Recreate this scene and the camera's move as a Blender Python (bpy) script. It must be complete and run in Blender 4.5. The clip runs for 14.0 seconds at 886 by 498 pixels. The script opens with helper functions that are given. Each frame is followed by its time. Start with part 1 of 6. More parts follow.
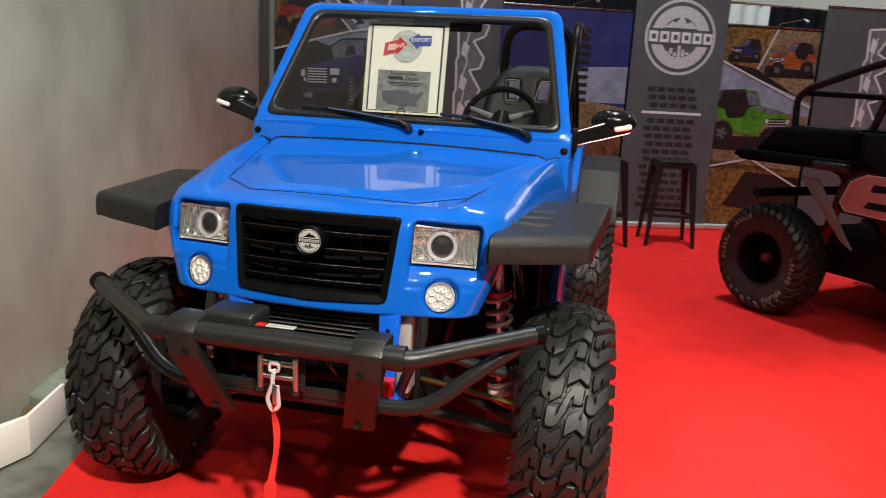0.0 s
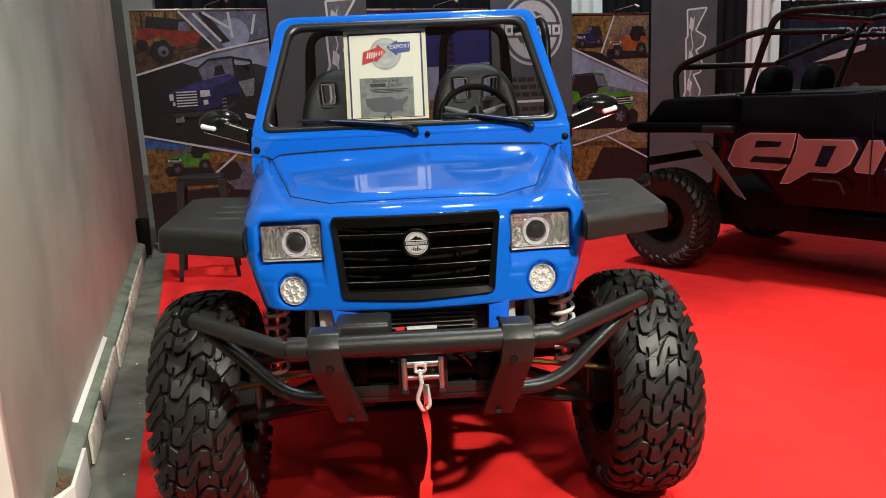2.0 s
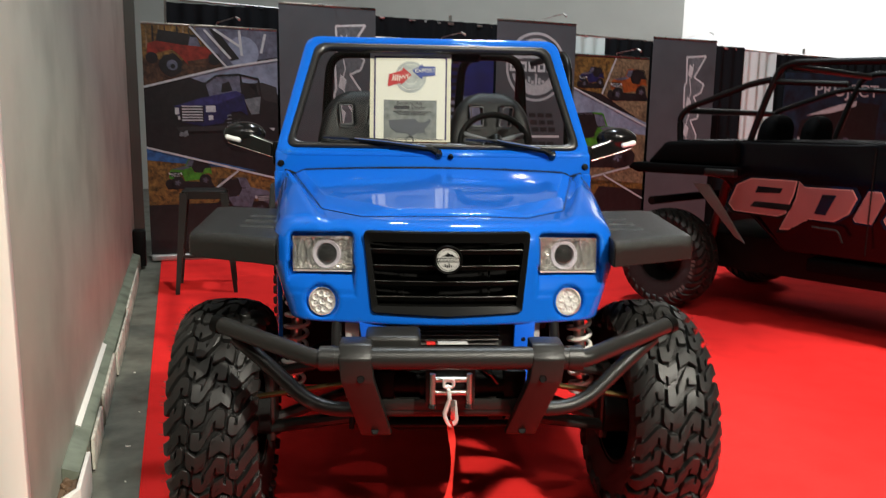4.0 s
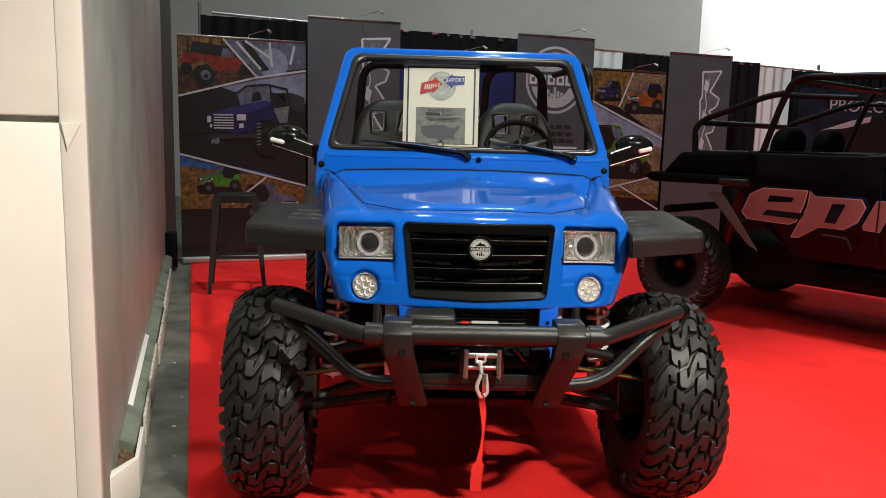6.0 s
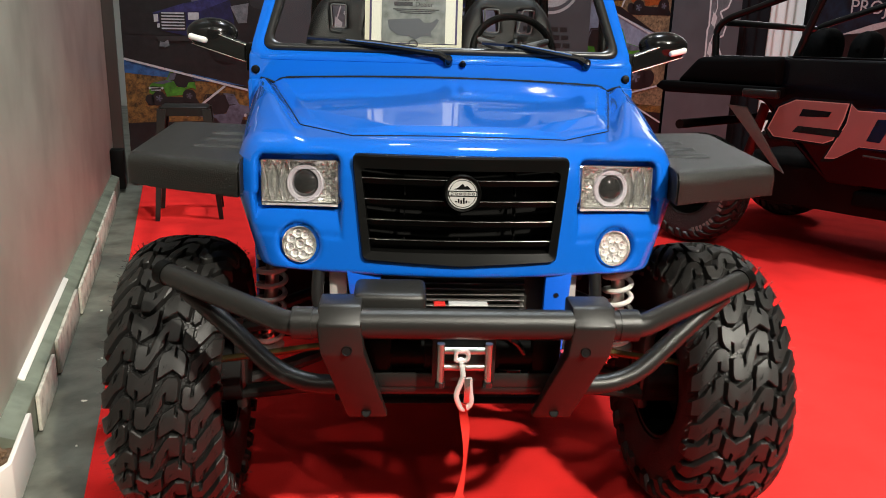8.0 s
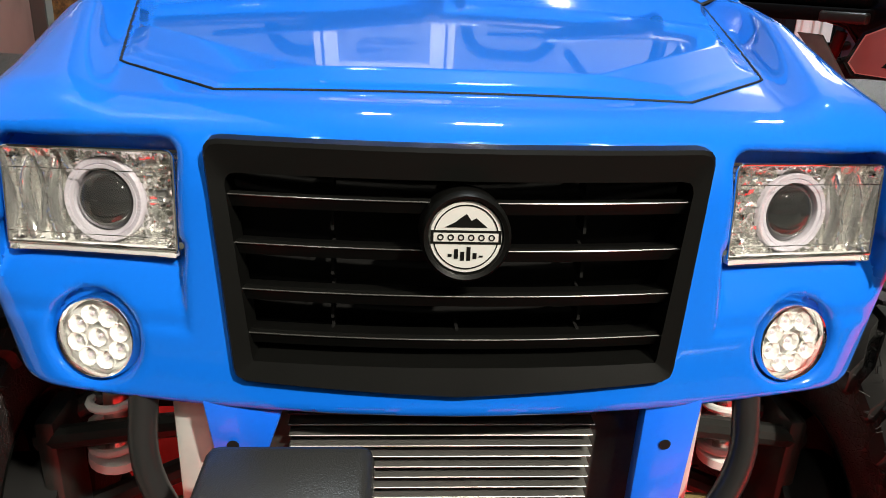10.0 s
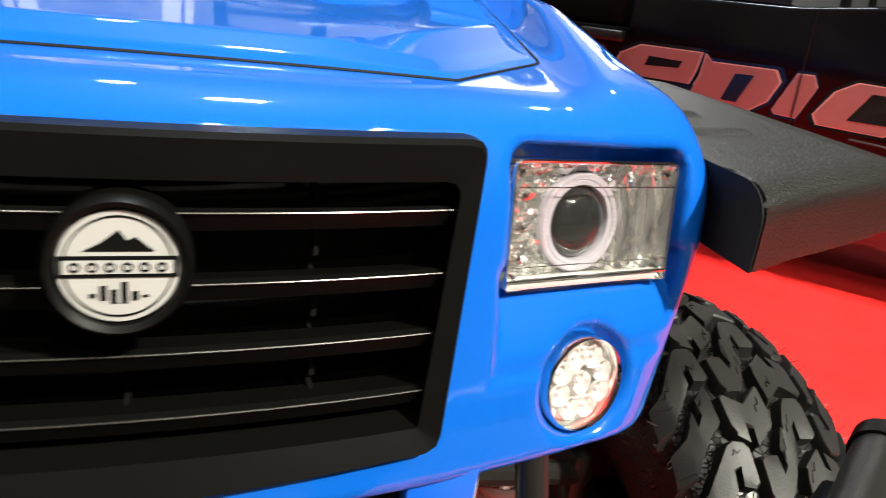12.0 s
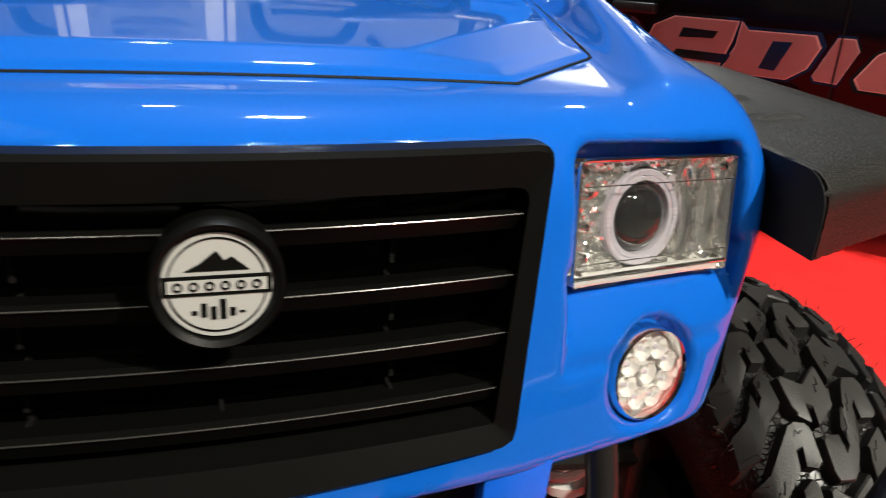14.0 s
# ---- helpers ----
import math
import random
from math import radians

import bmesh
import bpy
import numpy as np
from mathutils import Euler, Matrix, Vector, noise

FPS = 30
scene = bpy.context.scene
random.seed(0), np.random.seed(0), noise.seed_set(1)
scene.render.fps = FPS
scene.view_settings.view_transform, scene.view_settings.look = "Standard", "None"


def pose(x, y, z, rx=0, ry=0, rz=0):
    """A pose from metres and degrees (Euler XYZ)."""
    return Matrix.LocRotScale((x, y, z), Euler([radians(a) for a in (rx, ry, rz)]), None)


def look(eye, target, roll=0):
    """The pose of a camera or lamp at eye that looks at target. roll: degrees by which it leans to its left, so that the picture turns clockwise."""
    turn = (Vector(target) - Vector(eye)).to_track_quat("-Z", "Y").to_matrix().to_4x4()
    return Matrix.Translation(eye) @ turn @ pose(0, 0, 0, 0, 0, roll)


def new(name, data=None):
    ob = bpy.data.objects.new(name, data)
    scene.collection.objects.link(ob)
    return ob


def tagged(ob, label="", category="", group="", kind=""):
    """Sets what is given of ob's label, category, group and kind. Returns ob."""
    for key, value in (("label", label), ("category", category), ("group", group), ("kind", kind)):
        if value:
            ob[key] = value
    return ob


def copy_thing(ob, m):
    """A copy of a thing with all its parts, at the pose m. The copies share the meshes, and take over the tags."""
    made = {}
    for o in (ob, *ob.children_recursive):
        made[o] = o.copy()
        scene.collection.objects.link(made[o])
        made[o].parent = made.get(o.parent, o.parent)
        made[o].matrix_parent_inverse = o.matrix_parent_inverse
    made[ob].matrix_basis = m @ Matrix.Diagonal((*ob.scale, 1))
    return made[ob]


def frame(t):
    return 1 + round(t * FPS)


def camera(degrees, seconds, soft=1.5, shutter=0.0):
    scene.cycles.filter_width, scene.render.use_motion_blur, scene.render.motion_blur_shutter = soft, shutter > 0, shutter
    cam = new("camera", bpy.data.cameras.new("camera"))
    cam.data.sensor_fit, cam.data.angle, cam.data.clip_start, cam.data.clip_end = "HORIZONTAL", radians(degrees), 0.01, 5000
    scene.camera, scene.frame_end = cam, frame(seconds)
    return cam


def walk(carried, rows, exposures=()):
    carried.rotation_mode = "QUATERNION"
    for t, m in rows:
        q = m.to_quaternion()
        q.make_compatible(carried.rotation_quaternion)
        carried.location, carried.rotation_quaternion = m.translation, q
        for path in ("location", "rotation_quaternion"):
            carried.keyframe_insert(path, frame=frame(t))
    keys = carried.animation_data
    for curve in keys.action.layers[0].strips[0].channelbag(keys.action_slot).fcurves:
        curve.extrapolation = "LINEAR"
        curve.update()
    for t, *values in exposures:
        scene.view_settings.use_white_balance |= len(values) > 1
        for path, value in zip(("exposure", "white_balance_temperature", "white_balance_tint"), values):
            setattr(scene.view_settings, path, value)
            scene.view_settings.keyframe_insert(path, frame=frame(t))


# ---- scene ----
cam = camera(60.6, 14.0, soft=0.8, shutter=0.25)
PATH = [
    (0, (0.7310, -1.8266, 1.3309), (0.3270, 0.0844, 0.8967), 3.17),
    (0.5, (0.4480, -1.8349, 1.3017), (0.3040, 0.1111, 0.8622), 1.40),
    (1, (0.1890, -1.7780, 1.3070), (0.1550, 0.1803, 0.9038), -2.38),
    (1.5, (0.0760, -1.8569, 1.2993), (0.0670, 0.1052, 0.9071), -3.79),
    (2, (0.0050, -2.0001, 1.3071), (0.0690, -0.0446, 0.8928), -2.54),
    (2.5, (-0.0050, -2.0992, 1.3120), (0.1200, -0.1485, 0.8876), -1.88),
    (3, (-0.0220, -2.1461, 1.3069), (0.1800, -0.1996, 0.8914), -1.03),
    (3.5, (-0.0580, -2.1168, 1.2936), (0.1100, -0.1664, 0.8832), -0.31),
    (4, (-0.1310, -2.0244, 1.2746), (-0.0160, -0.0557, 0.9436), 0.93),
    (4.2, (-0.1530, -2.0181, 1.2597), (-0.0970, -0.0359, 1.0011), 1.16),
    (6.3, (-0.1980, -2.2617, 1.2394), (-0.1170, -0.2873, 0.9255), 1.45),
    (6.5, (-0.1990, -2.2658, 1.2443), (-0.1100, -0.2942, 0.9184), 0.94),
    (7, (-0.1830, -2.1594, 1.2296), (-0.0800, -0.1933, 0.8816), 0.73),
    (7.5, (-0.1280, -1.8770, 1.2128), (-0.0130, 0.0710, 0.7763), 1.12),
    (8, (-0.1290, -1.5608, 1.2087), (-0.0130, 0.3651, 0.6828), 1.72),
    (8.2, (-0.1490, -1.4200, 1.2178), (-0.0290, 0.5087, 0.7029), 1.52),
    (10.3, (-0.0580, -0.6247, 1.1212), (0.0860, 1.2393, 0.4118), 2.60),
    (10.5, (-0.0640, -0.6267, 1.1221), (0.0880, 1.2382, 0.4168), 2.79),
    (11, (-0.0790, -0.6388, 1.1249), (0.0960, 1.2383, 0.4578), 2.88),
    (11.5, (-0.0660, -0.6115, 1.1105), (0.2800, 1.2511, 0.4681), 4.26),
    (12, (0.0250, -0.4525, 1.0689), (0.7070, 1.3168, 0.4355), 6.72),
    (12.5, (0.0910, -0.3678, 1.0358), (0.9980, 1.3051, 0.4213), 7.97),
    (13, (0.0930, -0.3607, 1.0339), (0.9810, 1.3127, 0.3924), 7.77),
    (13.5, (0.0660, -0.3820, 1.0465), (0.9000, 1.3100, 0.3814), 7.51),
    (14, (-0.0060, -0.4550, 1.0889), (0.5930, 1.3237, 0.3957), 3.77),
]
walk(cam, [(t, look(eye, target, roll)) for t, eye, target, roll in PATH],
     [(0.0, 0.0), (3.5, 0.0), (4.2, -0.1), (6.3, -0.28), (6.8, -0.22), (7.5, 0.0), (8.2, 0.19), (10.3, 0.55), (11.5, 0.57), (12.0, 0.62), (12.5, 0.0), (13.0, -0.30), (13.5, -0.32), (14.0, 0.0)])

# ---- world and light ----
world = bpy.data.worlds.new("hall_air")
scene.world = world
world.use_nodes = True
world.node_tree.nodes["Background"].inputs[0].default_value = (1.0, 0.93, 0.86, 1)
world.node_tree.nodes["Background"].inputs[1].default_value = 0.042


def spot_lamp(name, place, target, watts, size, cone=70, colour=(1.0, 0.95, 0.82)):
    data = bpy.data.lights.new(name, "SPOT")
    data.energy, data.shadow_soft_size, data.spot_size, data.spot_blend, data.color = watts, size, radians(cone), 0.6, colour
    ob = new(name, data)
    ob.matrix_world = look(place, target)
    return ob


def area_lamp(name, place, target, watts, sx, sy, colour=(1.0, 0.97, 0.85)):
    data = bpy.data.lights.new(name, "AREA")
    data.shape, data.size, data.size_y, data.energy, data.color = "RECTANGLE", sx, sy, watts, colour
    ob = new(name, data)
    ob.matrix_world = look(place, target)
    return ob


spot_lamp("key_spot", (2.5, -4.1, 5.2), (0.0, 0.25, 0.5), 2500, 0.11, 37)
spot_lamp("aisle_spot", (2.7, 0.0, 7.5), (3.0, 0.2, 0.0), 2600, 0.13, 40)
spot_lamp("back_spot", (-0.4, 4.2, 6.5), (0.2, 0.2, 0.5), 90, 0.16, 60)
for bay in ((-2.6, -7.0), (1.0, -5.4), (4.6, -7.2), (1.2, -10.5)):
    area_lamp("high_bay_front", (*bay, 8.8), (*bay, 0), 168, 0.32, 0.32)
area_lamp("high_bay_far", (6.5, 6.5, 8.8), (6.5, 6.5, 0), 110, 0.32, 0.32)
# Unseen cool fill, added to brighten the banners.
area_lamp("banner_fill", (1.0, 3.2, 8.7), (1.5, 6.2, 1.0), 520, 0.7, 0.7, (0.84, 0.94, 1.0))
# Unseen lamp, added to brighten the pale stretch of the north wall.
area_lamp("north_wall_wash", (9.5, 10.5, 8.0), (11.0, 14.0, 2.5), 1250, 2, 2, (0.93, 0.96, 1.0))


# ---- materials ----
def node_material(name, colour, rough=0.5, metal=0.0, coat=0.0, spread=0.12, scale=40.0, bump=0.0, bump_scale=200.0, stain=0.0, stain_scale=4.0, spec=0.5, relief=0.002):
    """A principled material with fine and coarse variation in colour and gloss, and optional relief."""
    m = bpy.data.materials.new(name)
    m.use_nodes = True
    nt = m.node_tree
    b = nt.nodes["Principled BSDF"]
    b.inputs["Metallic"].default_value, b.inputs["Coat Weight"].default_value = metal, coat
    b.inputs["Coat Roughness"].default_value = 0.04
    b.inputs["Specular IOR Level"].default_value = spec
    tc = nt.nodes.new("ShaderNodeTexCoord")
    fine, coarse = nt.nodes.new("ShaderNodeTexNoise"), nt.nodes.new("ShaderNodeTexNoise")
    fine.inputs["Scale"].default_value, coarse.inputs["Scale"].default_value = scale, stain_scale
    fine.inputs["Detail"].default_value = coarse.inputs["Detail"].default_value = 5
    for n in (fine, coarse):
        nt.links.new(tc.outputs["Object"], n.inputs["Vector"])
    mix = nt.nodes.new("ShaderNodeMix")
    mix.data_type = "RGBA"
    mix.inputs[6].default_value = (*[c * (1 - spread) for c in colour], 1)
    mix.inputs[7].default_value = (*[min(1, c * (1 + spread)) for c in colour], 1)
    nt.links.new(fine.outputs["Fac"], mix.inputs[0])
    last = mix.outputs[2]
    if stain:
        ramp = nt.nodes.new("ShaderNodeMapRange")
        ramp.inputs[1].default_value, ramp.inputs[2].default_value = 0.45, 0.75
        ramp.inputs[3].default_value, ramp.inputs[4].default_value = 0.0, stain
        nt.links.new(coarse.outputs["Fac"], ramp.inputs[0])
        dark = nt.nodes.new("ShaderNodeMix")
        dark.data_type, dark.blend_type = "RGBA", "MULTIPLY"
        dark.inputs[7].default_value = (0.35, 0.32, 0.3, 1)
        nt.links.new(ramp.outputs[0], dark.inputs[0])
        nt.links.new(last, dark.inputs[6])
        last = dark.outputs[2]
    nt.links.new(last, b.inputs["Base Color"])
    gloss = nt.nodes.new("ShaderNodeMapRange")
    gloss.inputs[3].default_value, gloss.inputs[4].default_value = max(0.0, rough * 0.8), min(1.0, rough * 1.2)
    nt.links.new(coarse.outputs["Fac"], gloss.inputs[0])
    nt.links.new(gloss.outputs[0], b.inputs["Roughness"])
    if bump:
        grain = nt.nodes.new("ShaderNodeTexNoise")
        grain.inputs["Scale"].default_value, grain.inputs["Detail"].default_value = bump_scale, 3
        nt.links.new(tc.outputs["Object"], grain.inputs["Vector"])
        bn = nt.nodes.new("ShaderNodeBump")
        bn.inputs["Strength"].default_value, bn.inputs["Distance"].default_value = bump, relief
        nt.links.new(grain.outputs["Fac"], bn.inputs["Height"])
        nt.links.new(bn.outputs[0], b.inputs["Normal"])
    return m


def add_web(m, scale, width):
    """A raised net of thin ridges, as moulded into the floor of a tyre's grooves."""
    nt = m.node_tree
    tc, cells = nt.nodes.new("ShaderNodeTexCoord"), nt.nodes.new("ShaderNodeTexVoronoi")
    cells.feature = "DISTANCE_TO_EDGE"
    cells.inputs["Scale"].default_value = scale
    nt.links.new(tc.outputs["Object"], cells.inputs["Vector"])
    edge = nt.nodes.new("ShaderNodeMapRange")
    edge.inputs[1].default_value, edge.inputs[2].default_value = 0.0, width
    edge.inputs[3].default_value, edge.inputs[4].default_value = 1.0, 0.0
    nt.links.new(cells.outputs["Distance"], edge.inputs[0])
    bn = nt.nodes.new("ShaderNodeBump")
    bn.inputs["Strength"].default_value, bn.inputs["Distance"].default_value = 1.0, 0.002
    nt.links.new(edge.outputs[0], bn.inputs["Height"])
    nt.links.new(bn.outputs[0], nt.nodes["Principled BSDF"].inputs["Normal"])


def glass_material(name, tint=(1, 1, 1), rough=0.0, ior=1.45):
    m = bpy.data.materials.new(name)
    m.use_nodes = True
    b = m.node_tree.nodes["Principled BSDF"]
    b.inputs["Base Color"].default_value = (*tint, 1)
    b.inputs["Transmission Weight"].default_value, b.inputs["Roughness"].default_value, b.inputs["IOR"].default_value = 1.0, rough, ior
    return m


def pane_material(name, tint=(0.9, 0.95, 0.95), gloss=0.08):
    """A thin pane: mostly clear, with a mirror-like share that grows at grazing angles."""
    m = bpy.data.materials.new(name)
    m.use_nodes = True
    nt = m.node_tree
    nt.nodes.remove(nt.nodes["Principled BSDF"])
    out = nt.nodes["Material Output"]
    clear, shine, mix, lw, grow = (nt.nodes.new("ShaderNode" + k) for k in ("BsdfTransparent", "BsdfGlossy", "MixShader", "LayerWeight", "Math"))
    clear.inputs[0].default_value = (*tint, 1)
    shine.inputs["Roughness"].default_value = 0.01
    lw.inputs["Blend"].default_value = 0.25
    grow.operation = "MULTIPLY_ADD"
    grow.inputs[1].default_value, grow.inputs[2].default_value = 0.5, gloss * 0.5
    nt.links.new(lw.outputs["Facing"], grow.inputs[0])
    nt.links.new(grow.outputs[0], mix.inputs[0])
    nt.links.new(clear.outputs[0], mix.inputs[1])
    nt.links.new(shine.outputs[0], mix.inputs[2])
    nt.links.new(mix.outputs[0], out.inputs[0])
    return m


BLUE = node_material("blue_gloss_paint", (0.003, 0.106, 0.525), 0.45, coat=1.0, spread=0.03, scale=300, stain_scale=2, spec=0.04)
BLUE_MATT = node_material("blue_frame_paint", (0.004, 0.11, 0.66), 0.35, coat=0.4, spread=0.06, scale=120)
BLACK_PLASTIC = node_material("black_grained_plastic", (0.0125, 0.0125, 0.0112), 0.31, spread=0.2, scale=90, bump=0.9, bump_scale=420, relief=0.0022, spec=0.38)
BLACK_SATIN = node_material("black_satin_plastic", (0.0034, 0.0034, 0.0031), 0.40, spread=0.15, scale=60, bump=0.05, bump_scale=500, spec=0.09)
# Paler than the slats: carries the highlight along their edges.
SLAT_EDGE = node_material("slat_edge_highlight", (0.055, 0.054, 0.050), 0.24, metal=0.6, spread=0.1)
MIRROR_SHELL = node_material("black_mirror_shell", (0.006, 0.006, 0.006), 0.16, spread=0.1, spec=0.35)
BLACK_GLOSS = node_material("black_gloss_plastic", (0.010, 0.010, 0.010), 0.10, coat=0.6, spread=0.1)
POWDER = node_material("black_powder_coat", (0.0145, 0.0140, 0.0128), 0.33, spread=0.12, scale=150, bump=0.22, bump_scale=700, spec=0.4)
RUBBER = node_material("tyre_rubber", (0.0120, 0.0115, 0.0107), 0.47, spread=0.3, scale=25, bump=0.25, bump_scale=420, relief=0.0015, stain=0.4, stain_scale=9)
WEB = node_material("webbed_tyre_rubber", (0.0125, 0.012, 0.0115), 0.42, spread=0.3, scale=25)
add_web(WEB, 120, 0.10)
SEAL = node_material("black_rubber_seal", (0.012, 0.012, 0.012), 0.30, spread=0.2)
# Near-black for dark parts, and for shade put into hollows and cuts.
DARK = node_material("dark_parts_and_shade", (0.004, 0.0037, 0.0035), 0.7, spread=0.3, scale=20, spec=0.2)
CHROME = node_material("chrome", (0.86, 0.86, 0.85), 0.07, metal=1.0, spread=0.03)
REFLECTOR = node_material("headlight_reflector", (0.97, 0.95, 0.92), 0.07, metal=0.91, spread=0.05)
HOOK = node_material("bright_plated_hook", (0.88, 0.87, 0.84), 0.18, metal=0.55, spread=0.06)
STEEL = node_material("brushed_steel", (0.62, 0.60, 0.57), 0.28, metal=1.0, spread=0.1, scale=200)
SILVER = node_material("silver_badge", (0.60, 0.59, 0.565), 0.30, metal=0.4, spread=0.05)
ALLOY = node_material("cast_aluminium", (0.62, 0.60, 0.57), 0.45, metal=0.6, spread=0.12, scale=60)
BRASS = node_material("zinc_yellow_rod", (0.12, 0.085, 0.035), 0.40, metal=1.0, spread=0.2)
FIN = node_material("dull_aluminium_fin", (0.26, 0.25, 0.235), 0.42, metal=0.85, spread=0.15, scale=90)
CORE = node_material("radiator_core", (0.030, 0.030, 0.027), 0.5, metal=0.4, spread=0.4, scale=180)
SPRING = node_material("grey_spring_paint", (0.72, 0.71, 0.68), 0.35, spread=0.08, coat=0.2)
RED_PAINT = node_material("red_anodised", (0.55, 0.02, 0.015), 0.3, spread=0.1, coat=0.4)
DULL_RED = node_material("dull_red_paint", (0.10, 0.008, 0.007), 0.5, spread=0.2)
STRAP = node_material("red_webbing", (0.75, 0.03, 0.02), 0.75, spread=0.2, scale=300, bump=0.6, bump_scale=900)
SEAT = node_material("black_seat_vinyl", (0.0055, 0.0055, 0.006), 0.5, spread=0.2, spec=0.3, bump=0.3, bump_scale=250)
GREY_TRIM = node_material("grey_seat_trim", (0.11, 0.11, 0.115), 0.45, spread=0.1)
LENS_DARK = node_material("dark_projector_glass", (0.02, 0.02, 0.02), 0.02, coat=1.0, spread=0.1)
LED_CUP = node_material("bright_lamp_cup", (0.92, 0.91, 0.88), 0.20, metal=0.45, spread=0.06)
HALO = node_material("frosted_halo_ring", (0.68, 0.635, 0.70), 0.13, metal=0.42, spread=0.12, scale=120, coat=0.6)
CLEAR = pane_material("clear_lamp_cover", (0.97, 0.97, 0.96), 0.13)
PANE = pane_material("windscreen_glass", (0.80, 0.83, 0.82), 0.10)
LED_GLASS = glass_material("lamp_bead_glass", (1, 1, 1), 0.0, 1.5)
AMBER = node_material("white_indicator_lens", (0.78, 0.78, 0.76), 0.12, coat=0.8, spread=0.05)
CARPET = node_material("red_carpet", (0.80, 0.024, 0.022), 0.95, spread=0.22, scale=260, bump=1.0, bump_scale=420, relief=0.003, stain=0.22, stain_scale=5.5, spec=0.1)
CONCRETE = node_material("worn_concrete", (0.125, 0.127, 0.102), 0.45, spread=0.5, scale=16, bump=0.35, bump_scale=60, stain=1.0, stain_scale=5.0)
POST = node_material("grey_green_post_paint", (0.075, 0.082, 0.070), 0.5, spread=0.2, scale=6, stain=0.4, stain_scale=3)
WALL = node_material("grey_wall_paint", (0.43, 0.44, 0.38), 0.42, spec=0.3, spread=0.12, scale=5, bump=0.1, bump_scale=40, stain=0.40, stain_scale=2.2)
CREAM = node_material("cream_wall_paint", (0.80, 0.76, 0.70), 0.4, spread=0.04, scale=9, bump=0.1, bump_scale=50, stain=0.10, stain_scale=2.0)
SCUFFED = node_material("scuffed_skirting_paint", (0.20, 0.195, 0.165), 0.5, spread=0.35, scale=30, bump=0.4, bump_scale=60, stain=0.6, stain_scale=6.0)
LEDGE = node_material("peeling_ledge_paint", (0.16, 0.18, 0.135), 0.55, spread=0.4, scale=22, bump=0.5, bump_scale=45, stain=1.0, stain_scale=11.0)
RUBBLE = node_material("broken_plaster", (0.13, 0.075, 0.04), 0.9, spread=0.6, scale=60, bump=0.8, bump_scale=90, stain=0.8, stain_scale=20.0)
CHIPPED = node_material("chipped_pale_paint", (0.55, 0.52, 0.44), 0.5, spread=0.2, scale=40, bump=0.5, bump_scale=70, stain=1.0, stain_scale=16.0)
# One hall wall in shaded, darkened and lit tones: light put into the colour.
HALL_SHADED = node_material("hall_wall_shaded", (0.50, 0.49, 0.45), 0.7, spread=0.06, scale=3, stain=0.15, stain_scale=0.6)
HALL_DIM = node_material("hall_wall_darkened", (0.06, 0.058, 0.054), 0.7, spread=0.06, scale=3, stain=0.15, stain_scale=0.6)
HALL_DARK = node_material("hall_wall_dimmed", (0.28, 0.275, 0.26), 0.7, spread=0.06, scale=3, stain=0.15, stain_scale=0.6)
HALL_LIT = node_material("hall_wall_lit", (0.82, 0.80, 0.77), 0.7, spread=0.04, scale=3)
CEILING = node_material("hall_ceiling_paint", (0.26, 0.25, 0.235), 0.8, spread=0.1, scale=2)
DRAPE = node_material("black_drape", (0.010, 0.010, 0.012), 0.9, spread=0.3, scale=200, spec=0.1)
DRAPE_WHITE = node_material("white_drape", (0.78, 0.82, 0.80), 0.85, spread=0.06, scale=80)
STOOL = node_material("dark_bronze_metal", (0.020, 0.018, 0.016), 0.42, metal=0.4, spread=0.2)
BANNER_GREY = node_material("charcoal_print", (0.085, 0.098, 0.110), 0.5, spread=0.35, scale=5, stain=0.3, stain_scale=2.5)


def flat_print(name, colour, spread=0.25, scale=9.0, stain=0.3):
    """Printed photograph: clumped light and dark at two scales round one colour."""
    m = node_material("print_" + name, tuple(0.58 * c for c in colour), 0.5, spread=min(0.85, spread * 1.8), scale=scale * 1.6, stain=min(0.9, stain * 2), stain_scale=5.0)
    nt = m.node_tree
    mix = next(n for n in nt.nodes if n.bl_idname == "ShaderNodeMix" and n.blend_type == "MIX")
    grain = mix.inputs[0].links[0].from_node
    grain.inputs["Detail"].default_value, grain.inputs["Roughness"].default_value = 9, 0.72
    push = nt.nodes.new("ShaderNodeMapRange")
    push.inputs[1].default_value, push.inputs[2].default_value = 0.36, 0.64
    nt.links.new(grain.outputs["Fac"], push.inputs[0])
    nt.links.new(push.outputs[0], mix.inputs[0])
    return m


P_DARK = flat_print("dark", (0.018, 0.017, 0.019))
P_RED = flat_print("red", (0.36, 0.035, 0.02))
P_NAVY = flat_print("navy", (0.020, 0.022, 0.12))
P_SKY = flat_print("sky", (0.40, 0.48, 0.66), 0.12)
P_SKYBLUE = flat_print("bright_sky", (0.05, 0.20, 0.55))
P_BLUEGREY = flat_print("blue_grey", (0.19, 0.21, 0.30))
P_OCHRE = flat_print("ochre", (0.30, 0.17, 0.045), 0.6, 14, 0.8)
P_SAND = flat_print("sand", (0.36, 0.26, 0.15), 0.4, 18, 0.5)
P_GREEN = flat_print("green", (0.10, 0.42, 0.03))
P_ORANGE = flat_print("orange", (0.55, 0.13, 0.025))
P_WHITE = flat_print("white", (1.15, 1.22, 1.25), 0.05, 20, 0.0)
P_MID = flat_print("mid_grey", (0.26, 0.30, 0.33), 0.2, 12, 0.2)
P_PALE = flat_print("pale_grey", (0.86, 0.92, 0.96), 0.08, 20, 0.0)
